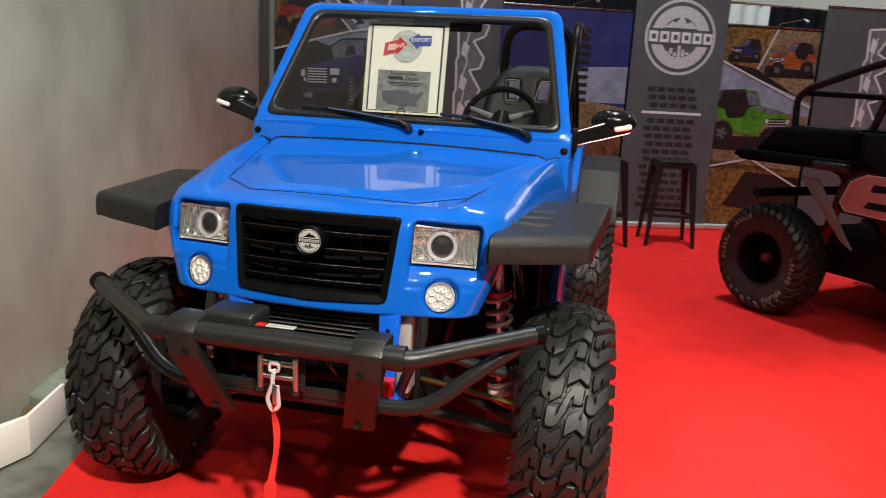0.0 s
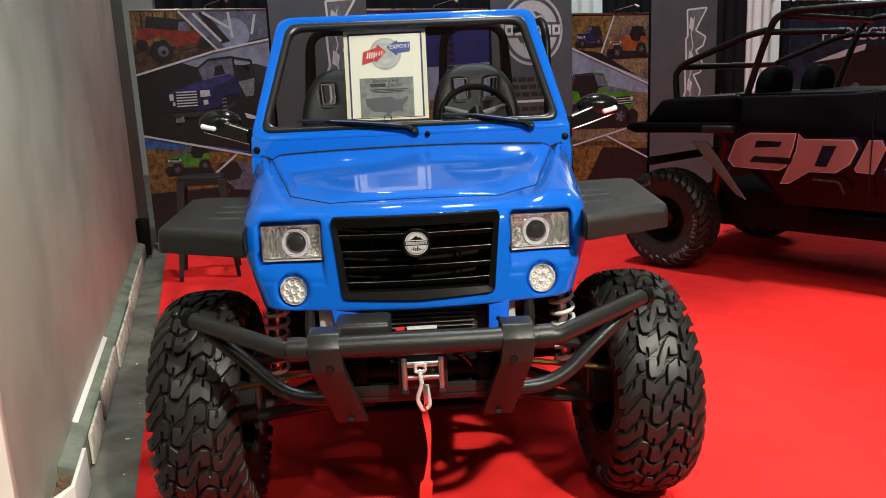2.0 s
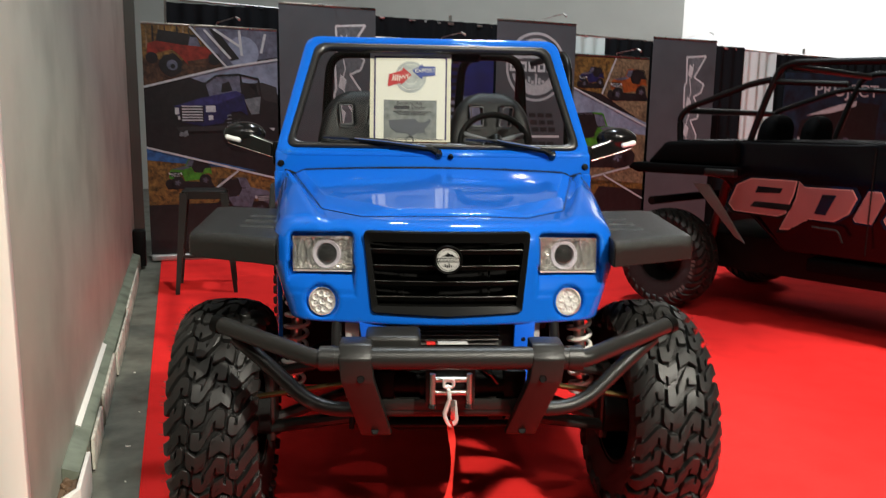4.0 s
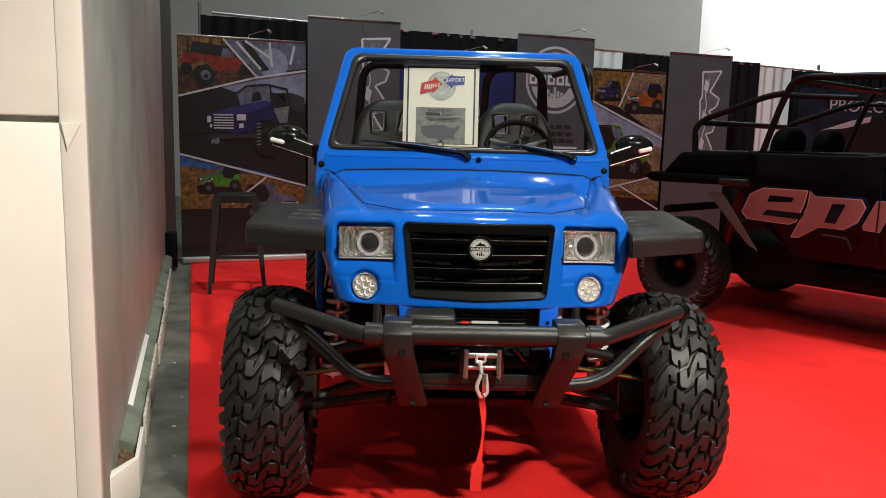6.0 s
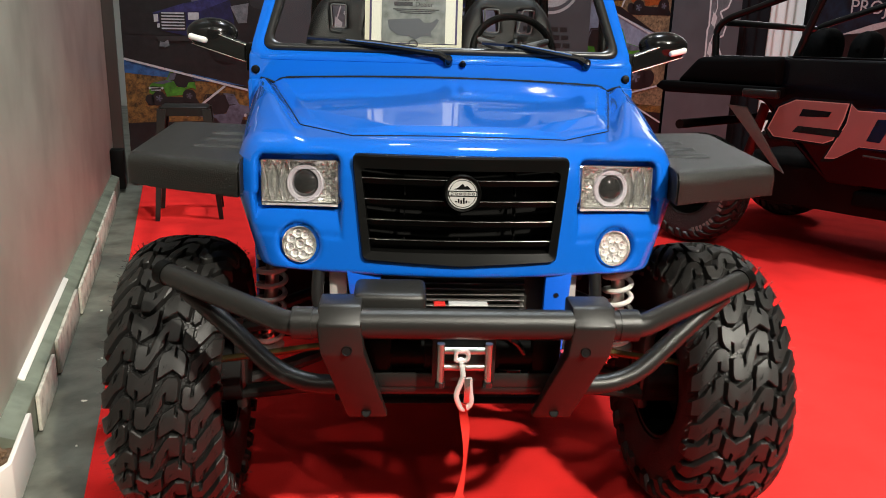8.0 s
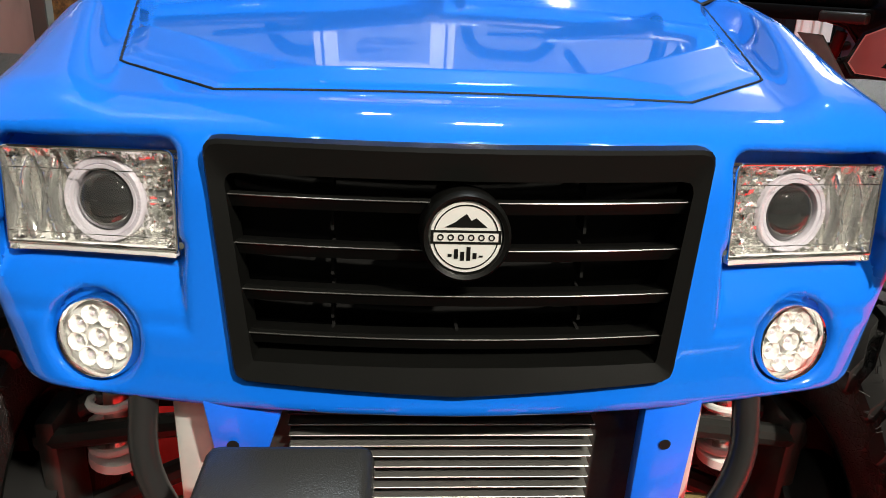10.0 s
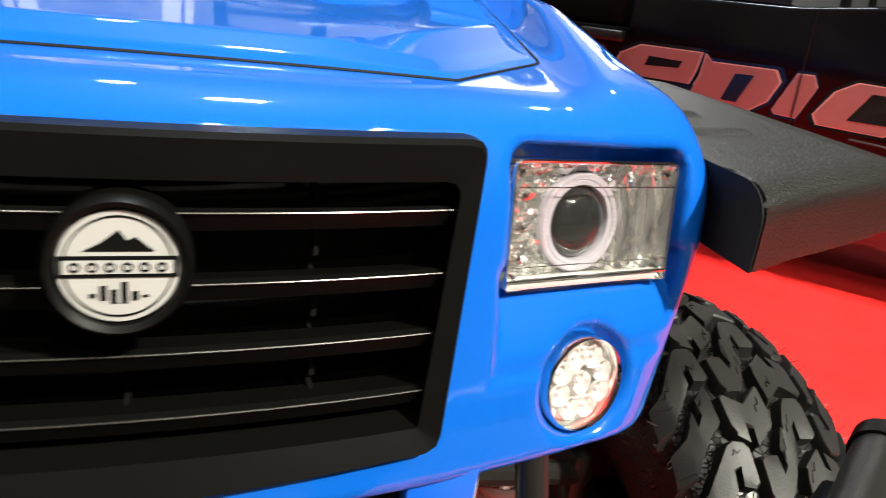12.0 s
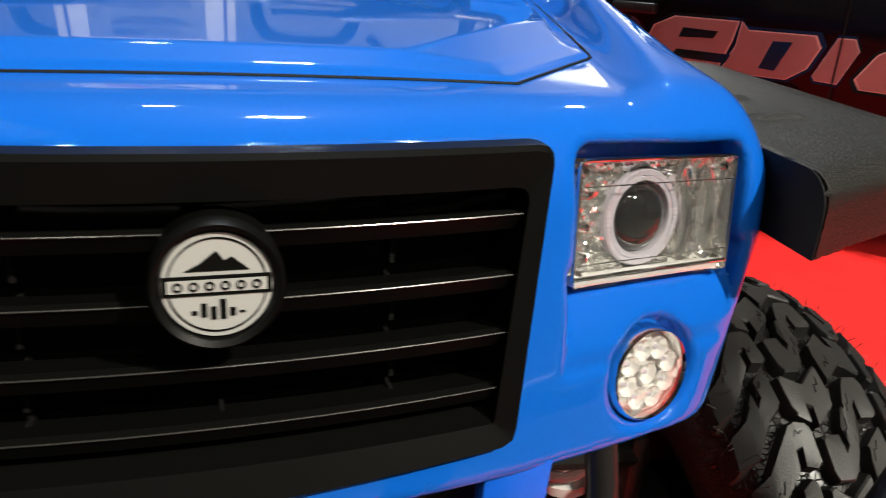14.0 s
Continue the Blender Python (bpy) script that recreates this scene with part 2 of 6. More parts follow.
P_FADED = flat_print("faded", (0.045, 0.044, 0.046), 0.1, 20, 0.0)
P_PAPER = node_material("sign_paper", (0.80, 0.77, 0.66), 0.45, spread=0.02, coat=0.3)
P_TAN = node_material("sign_cream_border", (0.72, 0.68, 0.52), 0.5, spread=0.03)
P_PURPLE = node_material("sign_purple_line", (0.045, 0.03, 0.11), 0.5, spread=0.05)
P_GLOBE = node_material("sign_globe_grey", (0.42, 0.44, 0.42), 0.5, spread=0.5, scale=25)
P_CRIMSON = node_material("sign_red", (0.50, 0.03, 0.035), 0.45, spread=0.15, scale=30)
P_ROYAL = node_material("sign_blue", (0.045, 0.075, 0.30), 0.45, spread=0.1, scale=30)
P_PANEL = node_material("sign_grey_panel", (0.19, 0.20, 0.19), 0.5, spread=0.7, scale=40)
P_LAND = node_material("sign_map_grey", (0.085, 0.09, 0.105), 0.5, spread=0.1)
P_INK = node_material("sign_ink", (0.03, 0.03, 0.035), 0.5, spread=0.05)
PINK = node_material("brushed_pink_vinyl", (0.37, 0.16, 0.15), 0.42, metal=0.35, spread=0.15, scale=6, stain=0.15)
PINK_EDGE = node_material("pale_pink_vinyl", (0.70, 0.42, 0.38), 0.35, metal=0.2, spread=0.05)
COVER = node_material("black_vinyl_cover", (0.004, 0.004, 0.0042), 0.6, spread=0.2, scale=60, bump=0.2, bump_scale=300, spec=0.02)
CAGE = node_material("black_cage_paint", (0.006, 0.006, 0.006), 0.38, spread=0.15, scale=120, spec=0.25)
BLACK_CAR = node_material("black_car_paint", (0.003, 0.003, 0.0045), 0.22, coat=0.04, spread=0.2, spec=0.18)
GREY_FLAP = node_material("grey_mud_guard", (0.11, 0.112, 0.105), 0.5, spread=0.2, bump=0.3, bump_scale=300)
TYRE_WHITE = node_material("white_tyre_marking", (0.16, 0.15, 0.14), 0.6, spread=0.2)


# ---- shape helpers ----
class Shape:
    """Gathers corners and faces of one mesh."""

    def __init__(self):
        self.v, self.f = [], []

    def add(self, verts, faces):
        n = len(self.v)
        self.v += [tuple(p) for p in verts]
        self.f += [tuple(i + n for i in q) for q in faces]
        return self

    def moved(self, m):
        self.v = [tuple(m @ Vector(p)) for p in self.v]
        return self

    def mirrored(self):
        self.v = [(-x, y, z) for x, y, z in self.v]
        self.f = [q[::-1] for q in self.f]
        return self


def mesh_of(name, shape, mat, sharp=35):
    me = bpy.data.meshes.new(name)
    me.from_pydata(shape.v, [], shape.f)
    me.materials.append(mat)
    me.shade_smooth()
    me.set_sharp_from_angle(angle=radians(sharp))
    me.update()
    return me


def part(name, shape, mat, parent=None, label="", sharp=35):
    """Links a shape (or a ready mesh) as one mesh object under a thing or a part."""
    ob = new(name, shape if isinstance(shape, bpy.types.Mesh) else mesh_of(name, shape, mat, sharp))
    ob.parent = parent
    if label:
        ob["label"] = label
    return ob


def thing(name, label, category, place=(0, 0, 0), rz=0, group=""):
    ob = new(name)
    ob.empty_display_size = 0.1
    ob.matrix_world = pose(*place, 0, 0, rz)
    return tagged(ob, label, category, group)


def rbox(lo, hi, r=0.004, seg=2):
    s = Shape()
    bm = bmesh.new()
    bmesh.ops.create_cube(bm, size=1)
    for v in bm.verts:
        v.co = [lo[i] + (v.co[i] + 0.5) * (hi[i] - lo[i]) for i in range(3)]
    if r:
        bmesh.ops.bevel(bm, geom=bm.edges[:], offset=r, segments=seg, profile=0.5, affect="EDGES")
    bm.verts.index_update()
    s.add([v.co[:] for v in bm.verts], [[v.index for v in f.verts] for f in bm.faces])
    bm.free()
    return s


def prism(poly, axis, a, b, r=0.0, seg=2):
    """A polygon drawn out along an axis from a to b, its edges rounded by r. The polygon holds the other two coordinates."""
    order = {"x": (1, 2, 0), "y": (0, 2, 1), "z": (0, 1, 2)}[axis]
    bm = bmesh.new()
    rings = []
    for h in (a, b):
        ring = []
        for p in poly:
            co = [0, 0, 0]
            co[order[0]], co[order[1]], co[order[2]] = p[0], p[1], h
            ring.append(bm.verts.new(co))
        rings.append(ring)
    n = len(poly)
    bm.faces.new(rings[0][::-1]), bm.faces.new(rings[1])
    for i in range(n):
        bm.faces.new((rings[0][i], rings[0][(i + 1) % n], rings[1][(i + 1) % n], rings[1][i]))
    bmesh.ops.recalc_face_normals(bm, faces=bm.faces[:])
    if r:
        bmesh.ops.bevel(bm, geom=bm.edges[:], offset=r, segments=seg, profile=0.5, affect="EDGES")
    bm.verts.index_update()
    s = Shape().add([v.co[:] for v in bm.verts], [[v.index for v in f.verts] for f in bm.faces])
    bm.free()
    return s


def lathe(profile, seg=32, axis="z", closed=False):
    """Turns (radius, height) pairs about an axis through the origin."""
    s = Shape()
    n = len(profile)
    verts = []
    for i in range(seg):
        a = 2 * math.pi * i / seg
        for r, hgt in profile:
            c = (r * math.cos(a), r * math.sin(a), hgt)
            verts.append(c if axis == "z" else (c[2], c[0], c[1]) if axis == "x" else (c[1], c[2], c[0]))
    faces = []
    for i in range(seg):
        j = (i + 1) % seg
        for k in range(n if closed else n - 1):
            l = (k + 1) % n
            faces.append((i * n + k, j * n + k, j * n + l, i * n + l))
    return s.add(verts, faces)


def rounded_path(points, r=0.05, steps=6):
    """A polyline with its corners turned into bends."""
    pts = [Vector(p) for p in points]
    out = [pts[0]]
    for a, b, c in zip(pts, pts[1:], pts[2:]):
        u, w = (a - b), (c - b)
        k = min(r, u.length * 0.45, w.length * 0.45)
        p, q = b + u.normalized() * k, b + w.normalized() * k
        for i in range(steps + 1):
            t = i / steps
            out.append(p * (1 - t) ** 2 + b * 2 * t * (1 - t) + q * t * t)
    return out + [pts[-1]]


def tube(points, radius, seg=14, caps=True, flat=None):
    """A round bar along points. flat=(w, h): a strap of that section instead."""
    s = Shape()
    pts = [Vector(p) for p in points]
    up = Vector((0.02, 0.05, 1))
    rings = []
    for i, p in enumerate(pts):
        d = (pts[min(i + 1, len(pts) - 1)] - pts[max(i - 1, 0)]).normalized()
        side = d.cross(up)
        if side.length < 0.05:
            side = d.cross(Vector((1, 0, 0)))
        side.normalize()
        if i and side.dot(last) < 0:
            side = -side
        last = side
        top = side.cross(d).normalized()
        rad = radius[i] if isinstance(radius, (list, tuple)) else radius
        ring = []
        for k in range(seg):
            a = 2 * math.pi * k / seg
            w, hh = flat if flat else (rad, rad)
            ring.append(p + side * (w * math.cos(a)) + top * (hh * math.sin(a)))
        rings.append(ring)
    verts = [v for ring in rings for v in ring]
    faces = [(i * seg + k, i * seg + (k + 1) % seg, (i + 1) * seg + (k + 1) % seg, (i + 1) * seg + k) for i in range(len(rings) - 1) for k in range(seg)]
    if caps:
        faces += [tuple(range(seg))[::-1], tuple((len(rings) - 1) * seg + k for k in range(seg))]
    faces = [q[::-1] for q in faces]
    return s.add(verts, faces)


def joined(*shapes):
    s = Shape()
    for o in shapes:
        s.add(o.v, o.f)
    return s


def smin(a, b, k):
    h = np.maximum(k - np.abs(a - b), 0) / k
    return np.minimum(a, b) - h * h * k * 0.25


def smax(a, b, k):
    return -smin(-a, -b, k)


def skin(f, lo, hi, step):
    """The surface f = 0 as quads, drawn on to the surface: for moulded shells."""
    ax = [np.arange(lo[i], hi[i] + step, step) for i in range(3)]
    X, Y, Z = np.meshgrid(*ax, indexing="ij")
    V = f(X, Y, Z).astype(np.float32)
    S = V < 0
    nx, ny, nz = S.shape
    cnt = np.zeros((nx - 1, ny - 1, nz - 1), np.int8)
    for a in (0, 1):
        for b in (0, 1):
            for c in (0, 1):
                cnt += S[a:nx - 1 + a, b:ny - 1 + b, c:nz - 1 + c]
    mixed = (cnt > 0) & (cnt < 8)
    idx = -np.ones(mixed.shape, np.int64)
    cells = np.argwhere(mixed)
    idx[mixed] = np.arange(len(cells))
    P = np.array([ax[0][0], ax[1][0], ax[2][0]]) + (cells + 0.5) * step
    e = step * 0.2
    for _ in range(5):
        v = f(P[:, 0], P[:, 1], P[:, 2])
        g = np.stack([(f(*(P + d).T) - f(*(P - d).T)) / (2 * e) for d in np.eye(3) * e], 1)
        move = -v[:, None] * g / np.maximum((g * g).sum(1), 0.2)[:, None]
        P = P + np.clip(move, -step, step)
    faces = []
    for d in range(3):
        a, b = [(1, 2), (2, 0), (0, 1)][d]
        n = np.array(S.shape)
        s0, s1 = [slice(None)] * 3, [slice(None)] * 3
        s0[d], s1[d] = slice(0, -1), slice(1, None)
        ch = S[tuple(s0)] != S[tuple(s1)]
        for q in (a, b):
            cut = [slice(None)] * 3
            cut[q] = slice(1, n[q] - 1)
            keep = np.zeros_like(ch)
            keep[tuple(cut)] = True
            ch &= keep
        E = np.argwhere(ch)
        if not len(E):
            continue
        inside = S[tuple(E.T)]
        da, db = np.eye(3, dtype=int)[a], np.eye(3, dtype=int)[b]
        quad = np.stack([idx[tuple((E - da - db).T)], idx[tuple((E - db).T)], idx[tuple(E.T)], idx[tuple((E - da).T)]], 1)
        quad[~inside] = quad[~inside][:, ::-1]
        faces.append(quad)
    s = Shape()
    s.v, s.f = P.tolist(), np.concatenate(faces).tolist()
    return s


def without(shape, test):
    """The shape less the faces whose middle passes the test."""
    P = np.array(shape.v)
    F = np.array(shape.f)
    mid = P[F].mean(1)
    keep = ~test(mid[:, 0], mid[:, 1], mid[:, 2])
    F = F[keep]
    used = np.unique(F)
    again = np.full(len(P), -1)
    again[used] = np.arange(len(used))
    s = Shape()
    s.v, s.f = P[used].tolist(), again[F].tolist()
    return s


def lettering(name, words, size, mat, parent, m, label="", align="CENTER"):
    """Readable words as a thin mesh in the built-in font; m places them (x along the line, y up the letter)."""
    cu = bpy.data.curves.new(name, "FONT")
    cu.body, cu.size, cu.align_x, cu.align_y, cu.extrude = words, size, align, "CENTER", 0.0006
    tmp = new(name, cu)
    bpy.context.view_layer.update()
    me = bpy.data.meshes.new_from_object(tmp.evaluated_get(bpy.context.evaluated_depsgraph_get()))
    bpy.data.objects.remove(tmp)
    bpy.data.curves.remove(cu)
    me.transform(m)
    me.materials.clear()
    me.materials.append(mat)
    return part(name, me, mat, parent, label)


def in_plane(origin, along, up=(0, 0, 1)):
    """A matrix whose x runs along, y up and z out towards the viewer."""
    x, y = Vector(along).normalized(), Vector(up).normalized()
    z = x.cross(y).normalized()
    y = z.cross(x)
    m = Matrix((x, y, z)).transposed().to_4x4()
    m.translation = origin
    return m


def sheet(poly, m, depth=0.0015, lift=0.0):
    """A flat cut-out of a polygon in the plane m, lifted off it."""
    n = len(poly)
    s = Shape()
    bm = bmesh.new()
    lowr = [bm.verts.new((x, y, lift)) for x, y in poly]
    topr = [bm.verts.new((x, y, lift + depth)) for x, y in poly]
    bm.faces.new(topr)
    for i in range(n):
        bm.faces.new((lowr[i], lowr[(i + 1) % n], topr[(i + 1) % n], topr[i]))
    bmesh.ops.recalc_face_normals(bm, faces=bm.faces[:])
    bmesh.ops.triangulate(bm, faces=[f for f in bm.faces if len(f.verts) > 4])
    bm.verts.index_update()
    s.add([m @ v.co for v in bm.verts], [[v.index for v in f.verts] for f in bm.faces])
    bm.free()
    return s


def disc_poly(cx, cy, r, n=28, ry=None):
    return [(cx + r * math.cos(2 * math.pi * i / n), cy + (ry or r) * math.sin(2 * math.pi * i / n)) for i in range(n)]


def ring_sheet(cx, cy, r0, r1, m, depth=0.0015, lift=0.0, n=40):
    v, f = [], []
    for i in range(n):
        a = 2 * math.pi * i / n
        for r, z in ((r0, lift + depth), (r1, lift + depth), (r1, lift), (r0, lift)):
            v.append(m @ Vector((cx + r * math.cos(a), cy + r * math.sin(a), z)))
    for i in range(n):
        j = (i + 1) % n
        for k in range(4):
            l = (k + 1) % 4
            f.append((i * 4 + l, i * 4 + k, j * 4 + k, j * 4 + l))
    return Shape().add(v, [q[::-1] for q in f])


# ---- the hall ----
BACK = Vector((0.948, 0.317, 0))          # along the row of banners
SIDE = Vector((-0.272, 0.962, 0))         # along the grey wall


def setting(name, shape, mat, label, category, sharp=35):
    return tagged(part(name, shape, mat, None, "", sharp), label, category, kind="structure")


setting("floor", rbox((-16, -16, -0.30), (22, 18, -0.008), 0), CONCRETE, "worn grey concrete hall floor", "floor")
setting("ceiling", rbox((-16, -16, 9.0), (22, 18, 9.3), 0), CEILING, "grey painted hall ceiling high above", "ceiling")
# Wall tones stand for light and shade; unseen walls darkened to calm reflections.
setting("wall_south", rbox((-16, -16.3, -0.3), (22, -16, 9.3), 0), HALL_DARK, "plain hall wall in a darkened tone for dimmer reflections", "wall")
setting("wall_west", rbox((-16.3, -16, -0.3), (-16, 18, 9.3), 0), HALL_DARK, "plain hall wall in a darkened tone for dimmer reflections", "wall")
setting("wall_east", rbox((22, -16, -0.3), (22.3, 18, 9.3), 0), HALL_DIM, "plain hall wall in a darkened tone for dimmer reflections", "wall")
setting("wall_north", rbox((-16, 12.0, -0.3), (4.7, 12.4, 9.3), 0), HALL_SHADED, "hall wall behind the drapes, grey put in for its shade", "wall")
setting("wall_north_dim", rbox((10.8, 14.0, -0.3), (22, 14.4, 9.3), 0), HALL_DIM, "hall wall coloured near-black for the dark beyond the lit stretch", "wall")
setting("wall_north_lit", rbox((4.7, 14.0, -0.3), (10.8, 14.4, 5.6), 0), HALL_LIT, "hall wall behind the drapes, white put in for its lit stretch", "wall")
setting("wall_north_upper", rbox((4.7, 14.0, 5.6), (10.8, 14.4, 9.3), 0), HALL_DIM, "unseen upper hall wall darkened to keep glare off the hood", "wall")
setting("wall_north_return", rbox((4.7, 12.0, -0.3), (5.0, 14.0, 9.3), 0), HALL_SHADED, "short hall wall return in the shaded grey tone", "wall")


def carpet():
    mid, d = Vector((-1.314, 1.49, 0)), Vector((-0.276, 0.961, 0))
    near, far = mid - d * 3.1, mid + d * 3.55
    poly = [near, far, far + BACK * 12, near + Vector((13.5, 3.4, 0))]
    s = prism([(p.x, p.y) for p in poly], "z", -0.008, 0.0, 0.002, 1)
    setting("carpet", s, CARPET, "bright red exhibition carpet on the concrete", "carpet")


carpet()


def grey_wall():
    """The column with its cream front and the long grey side wall, its broken skirting and far end."""
    c = Vector((-1.088, -0.13, 0))
    out = Vector((0.962, 0.272, 0))
    m = Matrix.Translation(c) @ Matrix((out, SIDE, Vector((0, 0, 1)))).transposed().to_4x4()
    # local: x out of the wall towards the vehicle, y along it, z up
    setting("wall_column", rbox((-0.9, 0.002, 0), (0, 5.08, 6.0), 0.012).moved(m), WALL, "long grey painted side wall with scuffs", "wall")
    setting("wall_column_front", rbox((-1.6, -0.035, 1.262), (-0.004, 0.0, 6.0), 0.01).moved(m), CREAM, "cream painted upper panel of the column", "wall")
    setting("wall_column_front_low", rbox((-1.6, -0.035, 0.0), (-0.004, 0.0, 1.246), 0.01).moved(m), CREAM, "cream painted lower panel of the column", "wall")
    setting("trim_corner", rbox((-0.06, -0.041, 0.0), (0.006, -0.0, 6.0), 0.006).moved(m), CREAM, "cream corner strip of the column", "trim")
    tri = prism([(-0.055, 1.246), (-0.006, 1.246), (-0.042, 1.175)], "y", -0.050, -0.042, 0.001, 1)
    setting("trim_corner_patch", tri.moved(m), CREAM, "small torn triangle of paint on the column", "trim")
    # plinth end: a slanting cream panel, then a ledge with a pale face, broken open at its near end
    base = prism([(-0.02, 0.195), (0.004, 0.195), (0.076, 0.335), (0.076, 0.62), (0.062, 0.62), (0.062, 0.345), (-0.02, 0.225)], "z", 0.0, 0.142, 0.003)
    setting("baseboard_end", base.moved(m), CREAM, "slanting cream plinth end at the column's foot", "baseboard")
    ledge = prism([(0.0, 0.0), (0.056, 0.0), (0.056, 0.122), (0.0, 0.146)], "y", 0.50, 4.70, 0.004)
    setting("baseboard_side", ledge.moved(m), LEDGE, "grey-green ledge along the wall's foot with peeling paint", "baseboard")
    stripe = prism([(0.0005, 0.146), (0.019, 0.138), (0.020, 0.142), (0.0005, 0.153)], "y", 0.86, 1.95, 0.002)
    setting("trim_ledge", stripe.moved(m), CREAM, "pale painted strip between wall and ledge", "trim")
    rnd = random.Random(14)
    y = 0.78
    for k, length in enumerate((0.34, 0.62, 0.90, 1.30)):
        face = rbox((0.060, y, 0.0), (0.072, y + length, 0.122 + rnd.uniform(-0.004, 0.010)), 0.003)
        setting("trim_face", face.moved(m @ pose(0, 0, 0, 0, 0, rnd.uniform(-0.5, 0.5) * 0.4)), CHIPPED, "pale chipped face board of the skirting", "trim")
        y += length + (0.10 if k == 0 else 0.03)
    for k in range(7):
        w = rnd.uniform(0.008, 0.022)
        rub = rbox((-w, -w, -w * 0.6), (w, w, w * 0.6), w * 0.3, 1).moved(m @ pose(rnd.uniform(0.015, 0.05), rnd.uniform(0.33, 0.49), 0.104 + rnd.uniform(0, 0.015), rnd.uniform(0, 60), rnd.uniform(0, 60), rnd.uniform(0, 90)))
        setting("trim_rubble", rub, RUBBLE, "broken plaster in the open end of the skirting", "trim")
    setting("trim_infill", rbox((0.0, 0.32, 0.0), (0.058, 0.51, 0.100), 0.004).moved(m), RUBBLE, "brown broken plaster behind the plinth end", "trim")
    dark = rbox((-0.25, 5.082, 0), (0.085, 5.15, 6.0), 0.004)
    setting("wall_end_post", dark.moved(m), POST, "dark steel post at the wall's end", "wall")
    setting("trim_post_box", rbox((0.0, 4.72, 0.02), (0.10, 4.86, 0.33), 0.01).moved(m), BLACK_SATIN, "small black floor box at the wall's end", "trim")


grey_wall()


def litter(x, y, size, turn, seed):
    """A small torn scrap of paper lying on the concrete."""
    rag = random.Random(seed)
    edge = [(size * rag.uniform(0.6, 1.1) * math.cos(a), 0.6 * size * rag.uniform(0.6, 1.1) * math.sin(a)) for a in [k * math.pi / 4 for k in range(8)]]
    s = prism(edge, "z", 0.0, 0.0015, 0)
    s.v = [(px, py, pz + 0.05 * px * px / size) for px, py, pz in s.v]
    o = part("paper_scrap", s.moved(pose(x, y, -0.008, 0, 0, turn)), P_PAPER)
    tagged(o, "small torn scrap of pale paper on the concrete", "litter", "scraps along the wall")


for k, (x, y, size) in enumerate(((-1.195, 0.86, 0.012), (-1.16, 0.98, 0.008), (-1.47, 1.75, 0.010), (-1.10, 0.56, 0.007), (-1.27, 1.22, 0.006))):
    litter(x, y, size, 40 * k, k)


# ---- the blue vehicle ----
buggy = thing("utility_vehicle", "bright blue two-seat utility vehicle with black bumper and tyres", "vehicle")
RAKE = pose(0, 0, 0, 1.2546) @ pose(0, 0, -0.1174)      # the vehicle stands nose-down on its springs
buggy.matrix_world = RAKE @ pose(0, 0, -0.005)


def face_y(x, z):
    return -0.012 + 0.33 * x * x + 0.15 * (z - 0.89)


def hood_z(x, y):
    ax = np.abs(x)
    z = 1.118 + 0.082 * y - 0.05 * ax * ax
    # raised middle panel whose slanting front corners rise as facets
    inside = np.minimum(np.minimum(y - 0.133, (0.235 - ax + (y - 0.133) * 1.06) * 0.686), 0.300 + 0.255 * y - ax)
    corner = (0.235 - ax + (y - 0.133) * 1.06) * 0.686
    z = z + 0.004 * np.clip(inside / 0.006, 0, 1) + 0.012 * np.clip(corner / 0.085, 0, 1) * np.clip(inside / 0.03, 0, 1)
    # shoulder: an inner wall that starts at a point by the lamp and grows towards the windscreen
    foot = 0.304 + 0.262 * (y - 0.049)
    rise = 0.040 * np.clip((y - 0.045) / 0.40, 0, 1) ** 0.8
    t = np.clip((ax - foot) / 0.052, 0, 1)
    t = t * t * (3 - 2 * t)
    return z + rise * t - 0.22 * np.clip(ax - foot - 0.060, 0, 1) * np.clip((y - 0.05) / 0.2, 0, 1)


def grille_2d(x, z):
    ax = np.abs(x)
    side = (ax - (0.207 + (z - 0.889) * 0.103)) * 0.99
    return np.maximum(np.maximum(side, z - 1.103), 0.876 + 0.045 * ax - z)


def round_rect(x, z, cx, cz, hx, hz, r):
    qx, qz = np.abs(x - cx) - hx + r, np.abs(z - cz) - hz + r
    return np.hypot(np.maximum(qx, 0), np.maximum(qz, 0)) + np.minimum(np.maximum(qx, qz), 0) - r


def front_shell(x, y, z):
    ax = np.abs(x)
    top = z - hood_z(x, y)
    yf = face_y(ax, z)
    fr = yf - y
    side = ax - (0.477 + 0.150 * (y - 0.05) - 0.30 * np.maximum(0, 1.01 - z) - 0.25 * np.maximum(0, z - 1.06))
    d = smax(top, fr, 0.075)
    d = smax(d, side, 0.050)
    under = 0.849 + 0.004 * ax + np.clip((y - 0.085) / 0.09, 0, 1) * 0.15 - z
    d = smax(d, under, 0.012)
    d = np.maximum(d, y - 0.868)
    lampbox = np.maximum(round_rect(ax, z - 0.035 * (0.345 - ax), 0.345, 1.0345, 0.088, 0.0545, 0.016), y - (yf + 0.046))
    d = smax(d, -lampbox, 0.016)
    ledge = np.maximum(np.maximum(np.abs(ax - 0.345) - 0.090, np.abs(z - 0.965) - 0.035), y - (yf + 0.60 * np.clip(z - 0.940, 0, 1)))
    d = smax(d, -ledge, 0.014)
    fog = np.maximum(np.hypot(ax - 0.342, z - 0.907) - 0.0435, y - (yf + 0.022))
    d = smax(d, -fog, 0.014)
    grl = np.maximum(grille_2d(x, z) + 0.006, y - (yf + 0.10))
    d = smax(d, -grl, 0.006)
    return d


shell = skin(front_shell, (-0.63, -0.05, 0.83), (0.63, 0.90, 1.24), 0.005)
